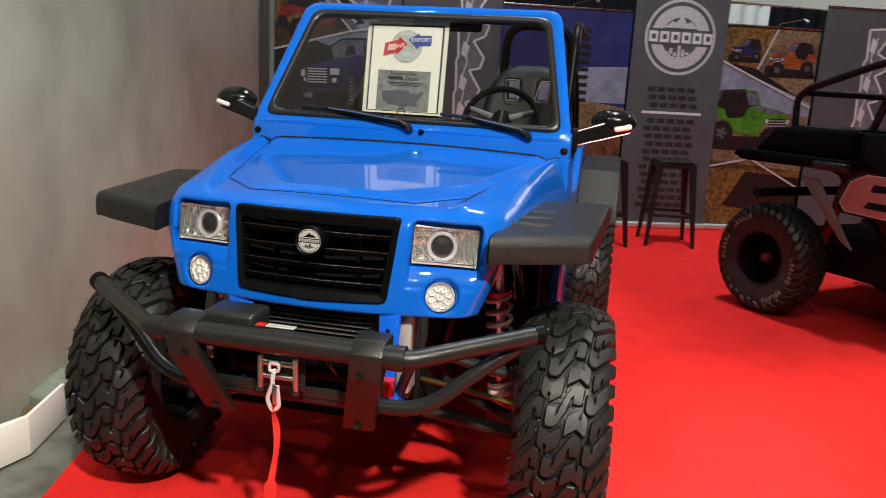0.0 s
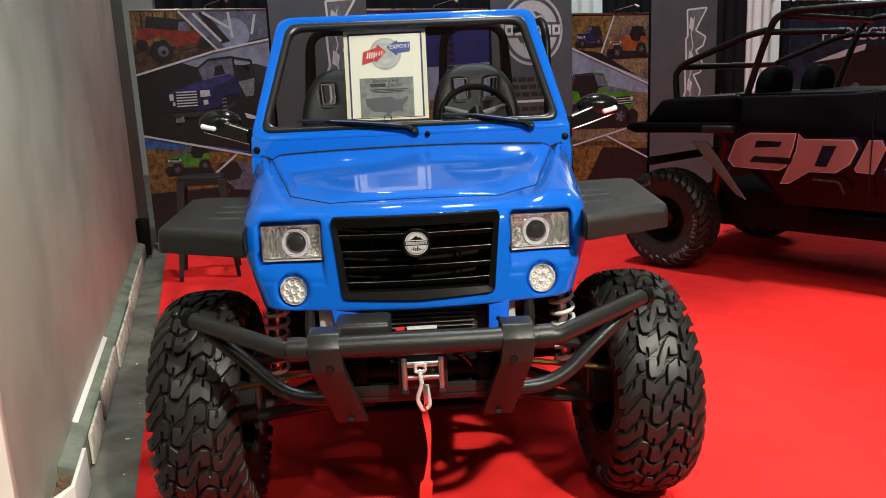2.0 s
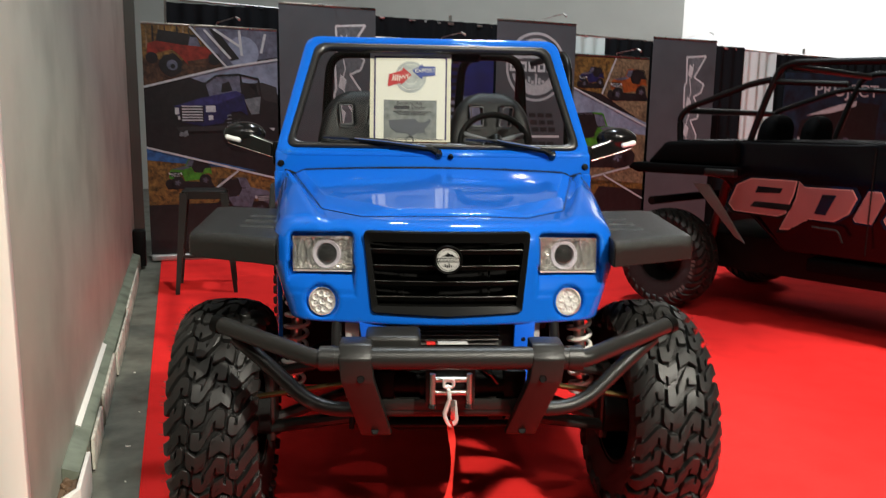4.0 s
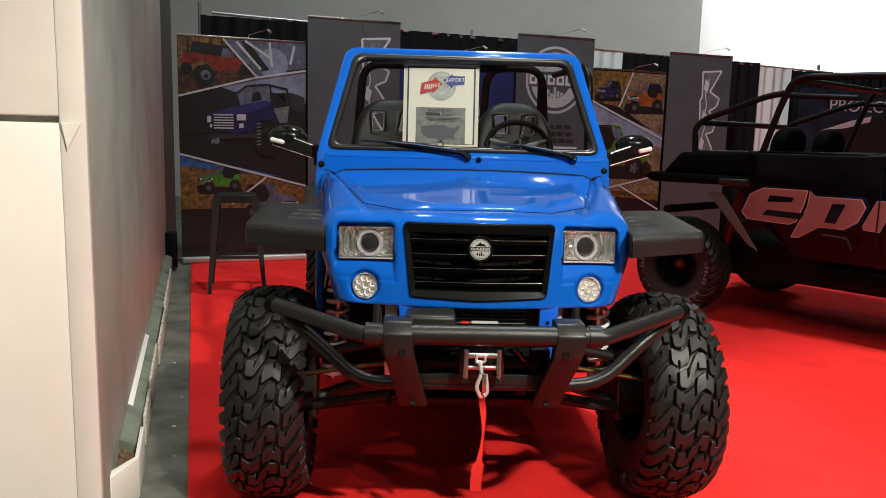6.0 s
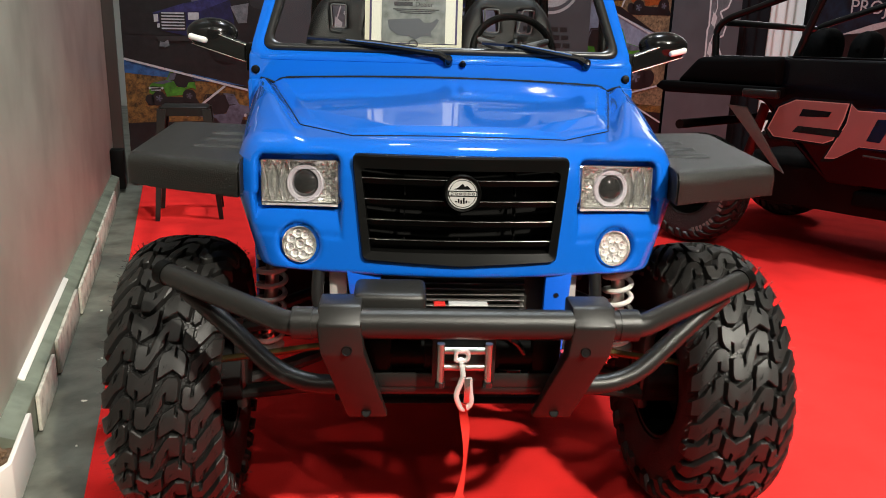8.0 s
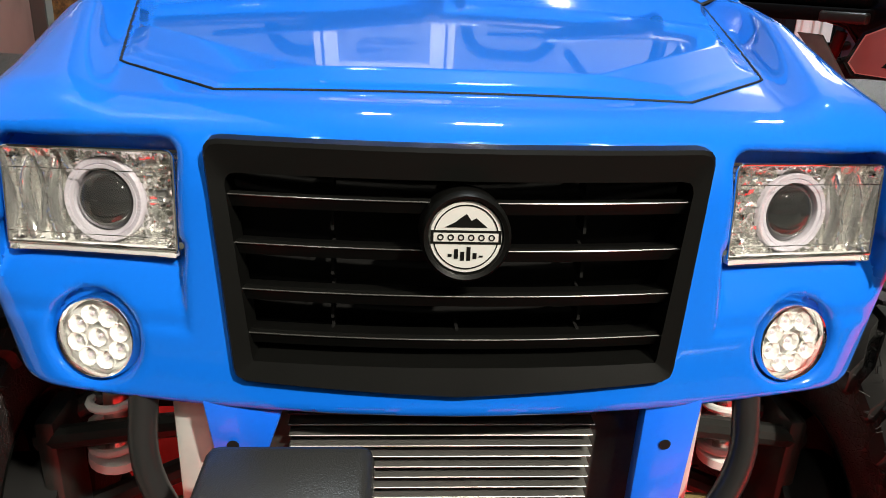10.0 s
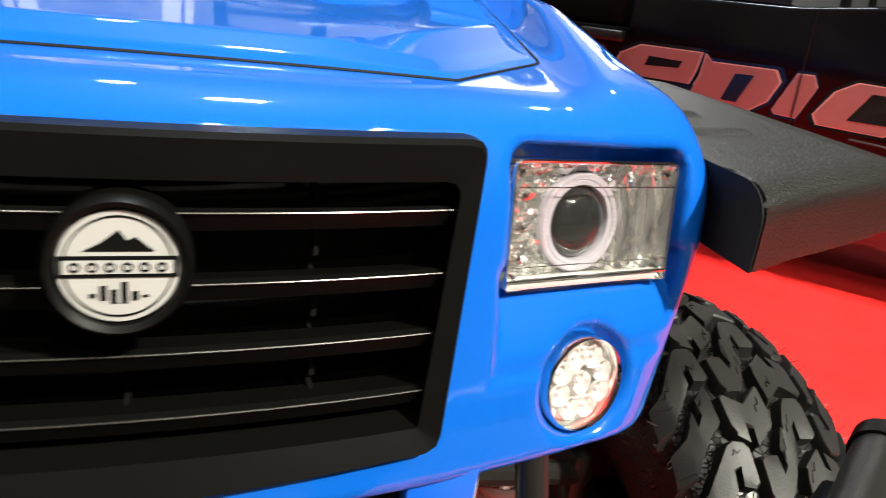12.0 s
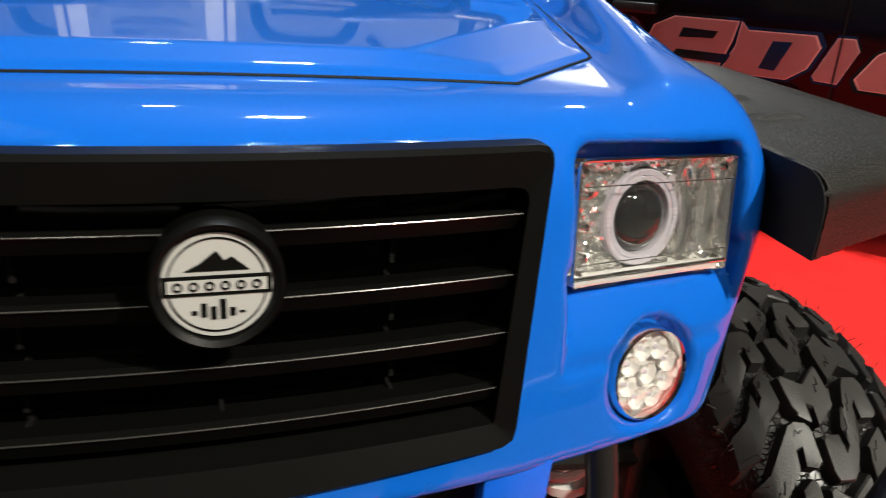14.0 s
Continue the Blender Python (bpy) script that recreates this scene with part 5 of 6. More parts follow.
def cabin():
    for s in (-1, 1):
        def seat(x, y, z):
            xx = x - s * 0.325
            lean = y - (1.84 + 0.20 * (z - 1.10))
            w = 0.215 - 0.085 * np.clip((z - 1.25) / 0.28, 0, 1) ** 1.6
            back = smax(smax(np.abs(xx) - w, np.abs(lean - 0.02) - 0.055 - 0.03 * (np.abs(xx) / 0.2) ** 2, 0.06), z - 1.53, 0.16)
            back = smax(back, 0.70 - z, 0.05)
            hole = np.maximum(np.abs(np.abs(xx) - 0.072 - 0.10 * (z - 1.37)) - 0.030, np.abs(z - 1.385) - 0.045)
            back = smax(back, -hole, 0.02)
            cush = smax(smax(np.abs(xx) - 0.225, np.abs(z - 0.80) - 0.07, 0.06), np.abs(y - 1.66) - 0.25, 0.08)
            return smin(back, cush, 0.05)
        p = part("seat", skin(seat, (s * 0.325 - 0.25, 1.36, 0.68), (s * 0.325 + 0.25, 2.06, 1.56), 0.012), SEAT, buggy, "black bucket seat with grey trimmed slots", 60)
        for k in (-1, 1):
            cx = s * 0.325 + k * 0.075
            pts = [(cx - 0.030 - k * 0.008, 1.815, 1.338), (cx + 0.026 - k * 0.006, 1.815, 1.338), (cx + 0.034, 1.835, 1.432), (cx - 0.022 + k * 0.008, 1.835, 1.432)]
            lp = closed_loop(pts, 0.010)
            part("slot_trim", tube(lp + [lp[0]], 0.0035, 8), GREY_TRIM, p, "grey slot trim")
        hoop = rounded_path([(s * 0.545, 2.06, 0.95), (s * 0.515, 2.05, 1.40), (s * 0.49, 2.04, 1.69), (s * 0.19, 2.04, 1.69), (s * 0.17, 2.06, 1.35), (s * 0.17, 2.08, 0.95)], 0.10, 7)
        part("roll_hoop", tube(hoop, 0.022, 12), BLACK_SATIN, buggy, "black tubular roll hoop")
        part("roll_brace", tube(rounded_path([(s * 0.49, 2.05, 1.62), (s * 0.52, 2.25, 1.45), (s * 0.54, 2.50, 1.08)], 0.1), 0.020, 12), BLACK_SATIN, buggy, "black roll cage brace")
        part("door_bar", tube(rounded_path([(s * 0.555, 1.10, 1.22), (s * 0.565, 1.20, 1.60), (s * 0.565, 1.30, 1.66), (s * 0.555, 2.02, 1.66)], 0.08), 0.017, 12), BLACK_SATIN, buggy, "black cage side bar") if s > 0 else None
    m = Matrix.Translation((0.28, 1.33, 1.275)) @ pose(0, 0, 0, 58)
    ring = [Vector((0.148 * math.cos(a), 0.148 * math.sin(a), 0)) for a in [2 * math.pi * i / 40 for i in range(41)]]
    w = part("steering_wheel", tube(ring, 0.0135, 10).moved(m), BLACK_SATIN, buggy, "black three-spoke steering wheel")
    for a in (270, 20, 160):
        d = Vector((math.cos(radians(a)), math.sin(radians(a)), 0))
        part("spoke", tube([d * 0.03, d * 0.143], [0.016, 0.011], 10).moved(m), GREY_TRIM if a != 270 else BLACK_SATIN, w)
    part("wheel_hub", lathe([(0.0, 0.02), (0.035, 0.018), (0.045, 0.0), (0.03, -0.03)], 24).moved(m), BLACK_SATIN, w)
    part("steering_column", tube([(0.285, 1.33, 1.30), (0.285, 1.20, 1.20)], 0.028, 12), BLACK_SATIN, buggy, "black steering column")


cabin()


# ---- the sign behind the windscreen ----
def dealer_sign():
    o = thing("export_sign", "cream bordered sign with red and blue arrows on the dashboard", "sign", (-0.0905, 1.150, 1.284))
    o.matrix_world = RAKE @ o.matrix_world
    lean = (0, 0.16, 1)
    m = in_plane((0, 0, 0), (1, -0.03, 0), lean)
    W, H = 0.165, 0.358

    def put(name, poly, mat, lift, label="", depth=0.0012):
        return part(name, sheet(poly, m, depth, lift), mat, o, label)

    def rect(x0, y0, x1, y1):
        return [(x0, y0), (x1, y0), (x1, y1), (x0, y1)]
    put("board", rect(-W, 0, W, H), P_TAN, 0, "cream board", 0.006)
    put("border_line", rect(-W + 0.016, 0.008, W - 0.016, H - 0.012), P_PURPLE, 0.0062)
    put("paper", rect(-W + 0.023, 0.010, W - 0.023, H - 0.019), P_PAPER, 0.0078, "off-white printed paper")
    put("globe", disc_poly(0.0, 0.262, 0.064), P_GLOBE, 0.0094, "grey globe")
    for r in (0.030, 0.052):
        part("globe_line", ring_sheet(0, 0.262, r - 0.0012, r, m, 0.0006, 0.0108), P_PAPER, o)
    put("arrow", [(-0.093, 0.222), (-0.040, 0.238), (-0.040, 0.228), (0.004, 0.270), (-0.030, 0.300), (-0.034, 0.288), (-0.088, 0.272)], P_CRIMSON, 0.0116, "red arrow")
    put("arrow", [(0.102, 0.306), (0.050, 0.306), (0.050, 0.315), (0.006, 0.288), (0.048, 0.252), (0.050, 0.265), (0.100, 0.270)], P_ROYAL, 0.0116, "blue arrow")
    for i in range(4):
        put("arrow_stripe", [(-0.076 + i * 0.009, 0.245), (-0.071 + i * 0.009, 0.246), (-0.066 + i * 0.009, 0.270), (-0.071 + i * 0.009, 0.269)], P_PAPER, 0.0130)
    lettering("arrow_word", "WE", 0.026, P_PAPER, o, m @ Matrix.Translation((-0.024, 0.262, 0.0136)) @ pose(0, 0, 0, 0, 0, 10))
    lettering("arrow_word", "EXPORT", 0.0225, P_PAPER, o, m @ Matrix.Translation((0.060, 0.288, 0.0136)) @ pose(0, 0, 0, 0, 0, 2))
    put("grey_panel", rect(-0.108, 0.012, 0.108, 0.168), P_PANEL, 0.0094, "grey printed panel")
    lettering("heading", "Become An", 0.022, P_INK, o, m @ Matrix.Translation((-0.005, 0.156, 0.0114)))
    lettering("heading", "Dealer", 0.022, P_INK, o, m @ Matrix.Translation((0.035, 0.138, 0.0114)))
    put("heading_bar", rect(-0.066, 0.132, -0.004, 0.145), P_INK, 0.0110)
    for i in range(3):
        put("text_bar", rect(-0.07 + 0.012 * i, 0.120 - i * 0.006, 0.085 - 0.012 * i, 0.1225 - i * 0.006), P_INK, 0.0110)
    put("map", [(-0.088, 0.085), (-0.03, 0.090), (0.02, 0.092), (0.035, 0.078), (0.062, 0.080), (0.078, 0.092), (0.086, 0.088), (0.074, 0.066), (0.060, 0.050), (0.062, 0.030), (0.052, 0.036), (0.030, 0.034), (0.006, 0.022), (-0.012, 0.032), (-0.055, 0.036), (-0.082, 0.056)], P_LAND, 0.0110, "dark grey map")
    part("seal", ring_sheet(0.0, 0.006, 0.013, 0.016, m, 0.0008, 0.0125), P_INK, o)
    part("easel", prism([(0.01, 0.0), (0.012, 0.0), (0.06, 0.22), (0.055, 0.22)], "x", -0.02, 0.02, 0), P_TAN, o)


dealer_sign()


# ---- banners ----
ROW = Vector((-2.33, 4.82, 0))


def banner(name, s0, s1, top, print_mat, label, lift=0.0, stand=True):
    """A pull-up banner from s0 to s1 along the row; returns the thing and the plane of its print."""
    o = thing(name, label, "banner", tuple(ROW + BACK * (s0 + s1) * 0.5 + Vector((0.317, -0.948, 0)) * lift), math.degrees(math.atan2(0.317, 0.948)), "banners along the back of the stand")
    w = (s1 - s0) / 2
    part("cloth", rbox((-w, -0.001, 0.05), (w, 0.004, top), 0), print_mat, o, "printed cloth")
    part("top_rail", rbox((-w, -0.006, top - 0.008), (w, 0.009, top + 0.010), 0.003), STEEL, o, "thin silver top rail")
    part("foot", rbox((-w, -0.06, 0.0), (w, 0.09, 0.055), 0.012, 3), ALLOY, o, "silver banner foot")
    part("pole", tube([(0, 0.03, 0.05), (0, 0.03, top)], 0.010, 10), STEEL, o)
    part("lamp_arm", tube(rounded_path([(0.05, 0.02, top), (0.05, 0.0, top + 0.035), (0.20, -0.16, top + 0.075)], 0.03), 0.0032, 8), STEEL, o, "thin lamp arm")
    part("lamp_head", tube([(0.20, -0.155, top + 0.077), (0.225, -0.19, top + 0.050)], [0.007, 0.013], 12), ALLOY, o, "small clip-on lamp")
    m = in_plane((0, -0.001, 0), (1, 0, 0))
    return o, m, w


def picture(o, m, name, poly, mat, lift=1):
    return part(name, sheet(poly, m, 0.0006, 0.0008 * lift), mat, o)


def off_roader(o, m, cx, cy, k, paint, lift=4, flip=1):
    """A small printed off-road vehicle: body, glass, cage and wheels."""
    def P(pts):
        return [(cx + flip * x * k, cy + y * k) for x, y in pts][::flip]
    def line(a, b, wd, mat, lf):
        (ax, ay), (bx, by) = P([a])[0], P([b])[0]
        n = Vector((-(by - ay), bx - ax)).normalized() * wd * k / 2
        picture(o, m, "printed_line", [(ax - n.x, ay - n.y), (bx - n.x, by - n.y), (bx + n.x, by + n.y), (ax + n.x, ay + n.y)], mat, lf)
    picture(o, m, "printed_shade", P([(-0.55, -0.28), (0.60, -0.26), (0.50, -0.10), (-0.45, -0.08)]), P_DARK, lift - 1)
    picture(o, m, "printed_cabin", P([(-0.12, 0.28), (-0.04, 0.46), (0.40, 0.44), (0.50, 0.20), (0.2, 0.1)]), P_DARK, lift - 1)
    picture(o, m, "printed_body", P([(-0.50, 0.00), (-0.48, 0.17), (-0.42, 0.23), (-0.10, 0.30), (0.04, 0.27), (0.10, 0.14), (0.30, 0.12), (0.36, 0.24), (0.50, 0.25), (0.52, 0.08), (0.44, 0.12), (0.32, 0.10), (0.22, -0.04), (-0.12, -0.08), (-0.18, 0.08), (-0.32, 0.10), (-0.40, -0.04)]), paint, lift)
    picture(o, m, "printed_hood", P([(-0.44, 0.22), (-0.12, 0.29), (0.02, 0.265), (-0.20, 0.20)]), P_BLUEGREY, lift + 1)
    picture(o, m, "printed_glass", P([(-0.10, 0.30), (-0.03, 0.44), (0.10, 0.45), (0.06, 0.29)]), P_BLUEGREY, lift)
    line((-0.11, 0.29), (-0.03, 0.46), 0.022, paint, lift + 1), line((-0.03, 0.46), (0.14, 0.47), 0.022, paint, lift + 1)
    line((0.05, 0.28), (0.13, 0.47), 0.018, P_DARK, lift + 1), line((0.13, 0.47), (0.42, 0.45), 0.018, P_DARK, lift + 1), line((0.42, 0.45), (0.50, 0.24), 0.018, P_DARK, lift + 1), line((0.27, 0.46), (0.29, 0.14), 0.018, P_DARK, lift + 1)
    picture(o, m, "printed_nose", P([(-0.47, 0.04), (-0.46, 0.15), (-0.24, 0.14), (-0.25, 0.03)]), P_DARK, lift + 1)
    for q in range(3):
        line((-0.46, 0.06 + q * 0.032), (-0.25, 0.05 + q * 0.032), 0.010, P_PALE, lift + 2)
    for q in (-0.485, -0.215):
        picture(o, m, "printed_lamp", [(cx + flip * (q + 0.022 * math.cos(a)) * k, cy + (0.11 + 0.03 * math.sin(a)) * k) for a in [i * math.pi / 5 for i in range(10)]], P_PALE, lift + 2)
    line((-0.52, -0.06), (-0.14, -0.09), 0.03, P_DARK, lift + 1)
    for x, y, r in ((-0.30, -0.12, 0.16), (0.36, -0.06, 0.15), (-0.50, -0.14, 0.11)):
        rag = random.Random(int(100 * (cx + x)) + 3)
        picture(o, m, "printed_wheel", [(cx + flip * x * k + r * k * (0.85 if x < -0.4 else 1) * rag.uniform(0.93, 1.05) * math.cos(a), cy + y * k + r * k * rag.uniform(0.95, 1.05) * math.sin(a)) for a in [i * math.pi / 11 for i in range(22)]], P_DARK, lift + 2)
        if x > -0.4:
            picture(o, m, "printed_rim", [(cx + flip * x * k + r * 0.50 * k * math.cos(a), cy + y * k + r * 0.5 * k * math.sin(a)) for a in [i * math.pi / 6 for i in range(12)]], P_FADED, lift + 3)
            for q in range(5):
                b = q * 1.2566
                line((x, y), (x + flip * r * 0.45 * math.cos(b), y + r * 0.45 * math.sin(b)), 0.03, P_BLUEGREY, lift + 4)


def stripe(o, m, a, b, wd=0.018, lift=8):
    ax, ay, bx, by = *a, *b
    d = Vector((bx - ax, by - ay)).normalized() * wd / 2
    n = Vector((-d.y, d.x))
    picture(o, m, "printed_stripe", [(ax - n.x, ay - n.y), (bx - n.x, by - n.y), (bx + n.x, by + n.y), (ax + n.x, ay + n.y)], P_PALE, lift)


P_EARTH = flat_print("brown_earth", (0.11, 0.055, 0.03), 0.5, 12, 0.6)
P_VIOLET = flat_print("violet_blue", (0.045, 0.045, 0.21), 0.3, 8, 0.2)


def navy_print(o, m):
    """The dark blue vehicle printed across the middle of the first collage."""
    def q(name, pts, mat, lift):
        picture(o, m, name, pts, mat, lift)
    q("printed_mountain", [(-0.50, 1.535), (-0.20, 1.625), (-0.08, 1.585), (0.06, 1.60), (0.22, 1.575), (0.40, 1.60), (0.565, 1.56), (0.565, 1.20), (-0.55, 1.20)], P_DARK, 2)
    q("printed_slope", [(0.30, 1.585), (0.44, 1.60), (0.565, 1.56), (0.565, 1.42), (0.46, 1.44)], P_FADED, 3)
    q("printed_cabin", [(0.24, 1.60), (0.38, 1.58), (0.42, 1.34), (0.30, 1.26), (0.14, 1.40)], P_DARK, 3)
    q("printed_glass", [(-0.06, 1.57), (0.03, 1.63), (0.23, 1.655), (0.245, 1.51), (-0.03, 1.46)], P_BLUEGREY, 4)
    q("printed_seat", [(0.07, 1.50), (0.08, 1.58), (0.14, 1.60), (0.17, 1.52)], P_DARK, 5)
    q("printed_lamp_bar", [(-0.30, 1.11), (-0.26, 1.11), (-0.255, 1.145), (-0.29, 1.15)], P_MID, 9)
    for a, b in (((-0.07, 1.57), (0.03, 1.645)), ((0.03, 1.645), (0.24, 1.665)), ((0.24, 1.665), (0.26, 1.50)), ((0.24, 1.66), (0.40, 1.63)), ((0.40, 1.63), (0.43, 1.42))):
        dx, dy = b[0] - a[0], b[1] - a[1]
        k = 0.009 / math.hypot(dx, dy)
        q("printed_line", [(a[0] - dy * k, a[1] + dx * k), (a[0] + dy * k, a[1] - dx * k), (b[0] + dy * k, b[1] - dx * k), (b[0] - dy * k, b[1] + dx * k)], P_DARK, 6)
    q("printed_hood", [(-0.335, 1.37), (-0.10, 1.45), (0.20, 1.52), (0.26, 1.49), (0.04, 1.40), (-0.09, 1.38)], P_VIOLET, 6)
    q("printed_body", [(-0.335, 1.37), (-0.09, 1.385), (0.04, 1.40), (0.27, 1.49), (0.30, 1.30), (0.24, 1.34), (0.16, 1.33), (0.08, 1.23), (-0.09, 1.20), (-0.28, 1.235)], P_NAVY, 7)
    q("printed_nose", [(-0.285, 1.235), (-0.285, 1.372), (-0.085, 1.382), (-0.085, 1.238)], P_DARK, 8)
    for k in range(6):
        z = 1.246 + k * 0.024
        q("printed_slat", [(-0.272 + 0.001 * k, z), (-0.095, z + 0.003), (-0.095, z + 0.014), (-0.272, z + 0.011)], P_PALE, 9)
    for x0, x1, z0, z1 in ((-0.328, -0.294, 1.30, 1.36), (-0.066, 0.018, 1.325, 1.385), (-0.305, -0.285, 1.255, 1.29), (-0.045, -0.005, 1.255, 1.30)):
        q("printed_lamp", [(x0, z0), (x1, z0 + 0.004), (x1, z1), (x0, z1 - 0.003)], P_PALE, 9)
    q("printed_door", [(0.27, 1.445), (0.42, 1.475), (0.40, 1.32), (0.33, 1.31)], P_MID, 7)
    q("printed_bumper", [(-0.32, 1.19), (0.10, 1.21), (0.24, 1.28), (0.23, 1.25), (0.10, 1.165), (-0.30, 1.15)], P_FADED, 9)
    rag = random.Random(4)
    q("printed_wheel", [(0.22 + rag.uniform(0.125, 0.145) * math.cos(a), 1.13 + rag.uniform(0.125, 0.15) * math.sin(a)) for a in [k * math.pi / 12 for k in range(24)]], flat_print("tyre_black", (0.010, 0.010, 0.012)), 8)
    for k in range(7):
        z = 1.10 + k * 0.032
        q("printed_coil", [(0.115, z), (0.155, z + 0.006), (0.155, z + 0.018), (0.115, z + 0.012)], P_MID, 10)
    q("printed_flash", [(0.30, 1.17), (0.41, 1.13), (0.415, 1.10), (0.32, 1.12)], P_PALE, 10)
    q("printed_flash", [(0.49, 1.19), (0.54, 1.195), (0.53, 1.165)], P_PALE, 10)
    q("printed_hook", [(-0.26, 1.10), (-0.22, 1.12), (-0.23, 1.165), (-0.255, 1.15)], P_MID, 10)


def collage_one():
    o, m, w = banner("collage_banner", -0.02, 1.13, 2.07, P_DARK, "dark collage banner of off-road vehicles in the desert")
    t = 2.06
    picture(o, m, "printed_autumn", [(-w, 1.53), (0.10, 1.72), (-0.18, t), (-w, t)], P_OCHRE, 1)
    rag = random.Random(21)
    for k in range(9):
        x = -w + 0.03 + k * 0.05
        picture(o, m, "printed_trunk", [(x, 1.86), (x + 0.02, 1.86), (x + 0.012 + rag.uniform(-0.01, 0.01), t), (x + 0.004, t)], P_DARK if k % 2 else P_SAND, 2)
    picture(o, m, "printed_mud", [(-w, 1.54), (0.10, 1.72), (0.04, 1.78), (-w, 1.76)], P_EARTH, 2)
    picture(o, m, "printed_cage", [(-0.47, 1.90), (-0.44, 2.02), (-0.13, 1.99), (-0.08, 1.88), (-0.20, 1.84), (-0.42, 1.86)], P_DARK, 3)
    picture(o, m, "printed_glass", [(-0.20, 1.88), (-0.18, 1.97), (-0.12, 1.97), (-0.09, 1.89)], P_BLUEGREY, 4)
    picture(o, m, "printed_body", [(-0.54, 1.82), (-0.53, 1.90), (-0.46, 1.925), (-0.24, 1.90), (-0.05, 1.89), (0.03, 1.845), (-0.02, 1.765), (-0.20, 1.73), (-0.26, 1.80), (-0.33, 1.86), (-0.44, 1.83), (-0.50, 1.80)], P_RED, 5)
    picture(o, m, "printed_sill", [(-0.20, 1.73), (-0.02, 1.765), (-0.03, 1.795), (-0.21, 1.765)], P_EARTH, 6)
    picture(o, m, "printed_wheel", [(-0.345 + rag.uniform(0.088, 0.105) * math.cos(a), 1.725 + rag.uniform(0.088, 0.105) * math.sin(a)) for a in [k * math.pi / 11 for k in range(22)]], P_DARK, 6)
    picture(o, m, "printed_rim", disc_poly(-0.335, 1.725, 0.045), P_BLUEGREY, 7)
    picture(o, m, "printed_hub", disc_poly(-0.33, 1.715, 0.020), P_DARK, 8)
    picture(o, m, "printed_wheel", disc_poly(0.02, 1.79, 0.055, 16), P_DARK, 6)
    picture(o, m, "printed_wheel", disc_poly(-0.50, 1.78, 0.050, 16), P_DARK, 6)
    picture(o, m, "printed_detail", [(-0.18, t), (0.10, 1.72), (0.35, 1.79), (w, 1.83), (w, t)], P_BLUEGREY, 1)
    picture(o, m, "printed_hoop", [(0.15 + x, 1.80 + y) for x, y in disc_poly(0.12, 0.06, 0.14)], P_SKY, 2)
    picture(o, m, "printed_horizon", [(-0.30, 1.60), (0.10, 1.71), (w, 1.82), (w, 1.50), (0.2, 1.54)], P_SKY, 1)
    for a, b in (((-0.06, 2.04), (0.16, 1.80)), ((0.02, 2.05), (0.26, 1.90)), ((0.24, 2.05), (0.26, 1.83)), ((0.47, 2.03), (0.43, 1.86))):
        stripe(o, m, a, b, 0.022, 4)
    picture(o, m, "printed_strut", [(-0.02, 2.05), (0.04, 2.05), (0.24, 1.80), (0.16, 1.78)], P_DARK, 3)
    navy_print(o, m)
    picture(o, m, "printed_desert", [(-w, 0.50), (w, 0.52), (w, 0.72), (-w, 1.01)], P_OCHRE, 1)
    picture(o, m, "printed_sky", [(-w, 0.90), (-0.1, 0.85), (w - 0.2, 0.80), (-w, 1.01)], P_SKYBLUE, 2)
    off_roader(o, m, -0.22, 0.74, 0.36, P_GREEN)
    picture(o, m, "printed_gravel", [(-w, 0.06), (w, 0.06), (w, 0.50), (-w, 0.50)], P_DARK, 1)
    off_roader(o, m, 0.25, 0.50, 0.5, P_BLUEGREY, 4, -1)
    stripe(o, m, (-w, 1.53), (0.10, 1.72)), stripe(o, m, (0.10, 1.72), (w, 1.81)), stripe(o, m, (-0.18, t), (0.12, 1.73))
    stripe(o, m, (-w, 1.01), (w, 0.72)), stripe(o, m, (-0.12, 0.55), (0.20, 0.80))


collage_one()


def jagged(o, m, cx, y0, y1, wd):
    """Tall white mark of linked slanted shapes set on end, drawn in outline."""
    right = [(0.95, 1.0), (0.42, 0.80), (0.92, 0.74), (0.80, 0.66), (0.45, 0.62), (0.80, 0.50), (0.70, 0.42), (0.36, 0.40), (0.72, 0.26), (0.62, 0.17), (0.30, 0.16), (0.50, 0.0)]
    left = [(0.0, 0.98), (0.05, 0.75), (-0.04, 0.72), (0.0, 0.50), (-0.06, 0.47), (-0.02, 0.25), (-0.08, 0.22), (-0.05, 0.0)]
    inner = [(0.35, 0.92), (0.20, 0.78), (0.30, 0.66), (0.20, 0.58), (0.28, 0.46), (0.16, 0.36), (0.22, 0.22), (0.12, 0.10)]

    def at(p):
        return cx - wd + 2 * wd * p[0], y0 + (y1 - y0) * p[1]
    picture(o, m, "printed_fill", [at(p) for p in left[::-1]] + [at(p) for p in right], P_MID, 1)
    for x, y in ((0.10, 0.82), (0.08, 0.52), (0.05, 0.27), (0.02, 0.06)):
        picture(o, m, "printed_block", [at(p) for p in ((x, y), (x + 0.18, y - 0.03), (x + 0.26, y + 0.06), (x + 0.06, y + 0.10))], P_WHITE, 2)
    for line, wide in ((right, 0.020), (left, 0.020), (inner, 0.012), ([right[0], left[0]], 0.020)):
        for a, b in zip(line, line[1:]):
            (ax, ay), (bx, by) = at(a), at(b)
            k = wide / 2 / max(1e-6, math.hypot(bx - ax, by - ay))
            nx, ny = -(by - ay) * k, (bx - ax) * k
            picture(o, m, "printed_stroke", [(ax + nx, ay + ny), (ax - nx, ay - ny), (bx - nx, by - ny), (bx + nx, by + ny)], P_WHITE, 2)


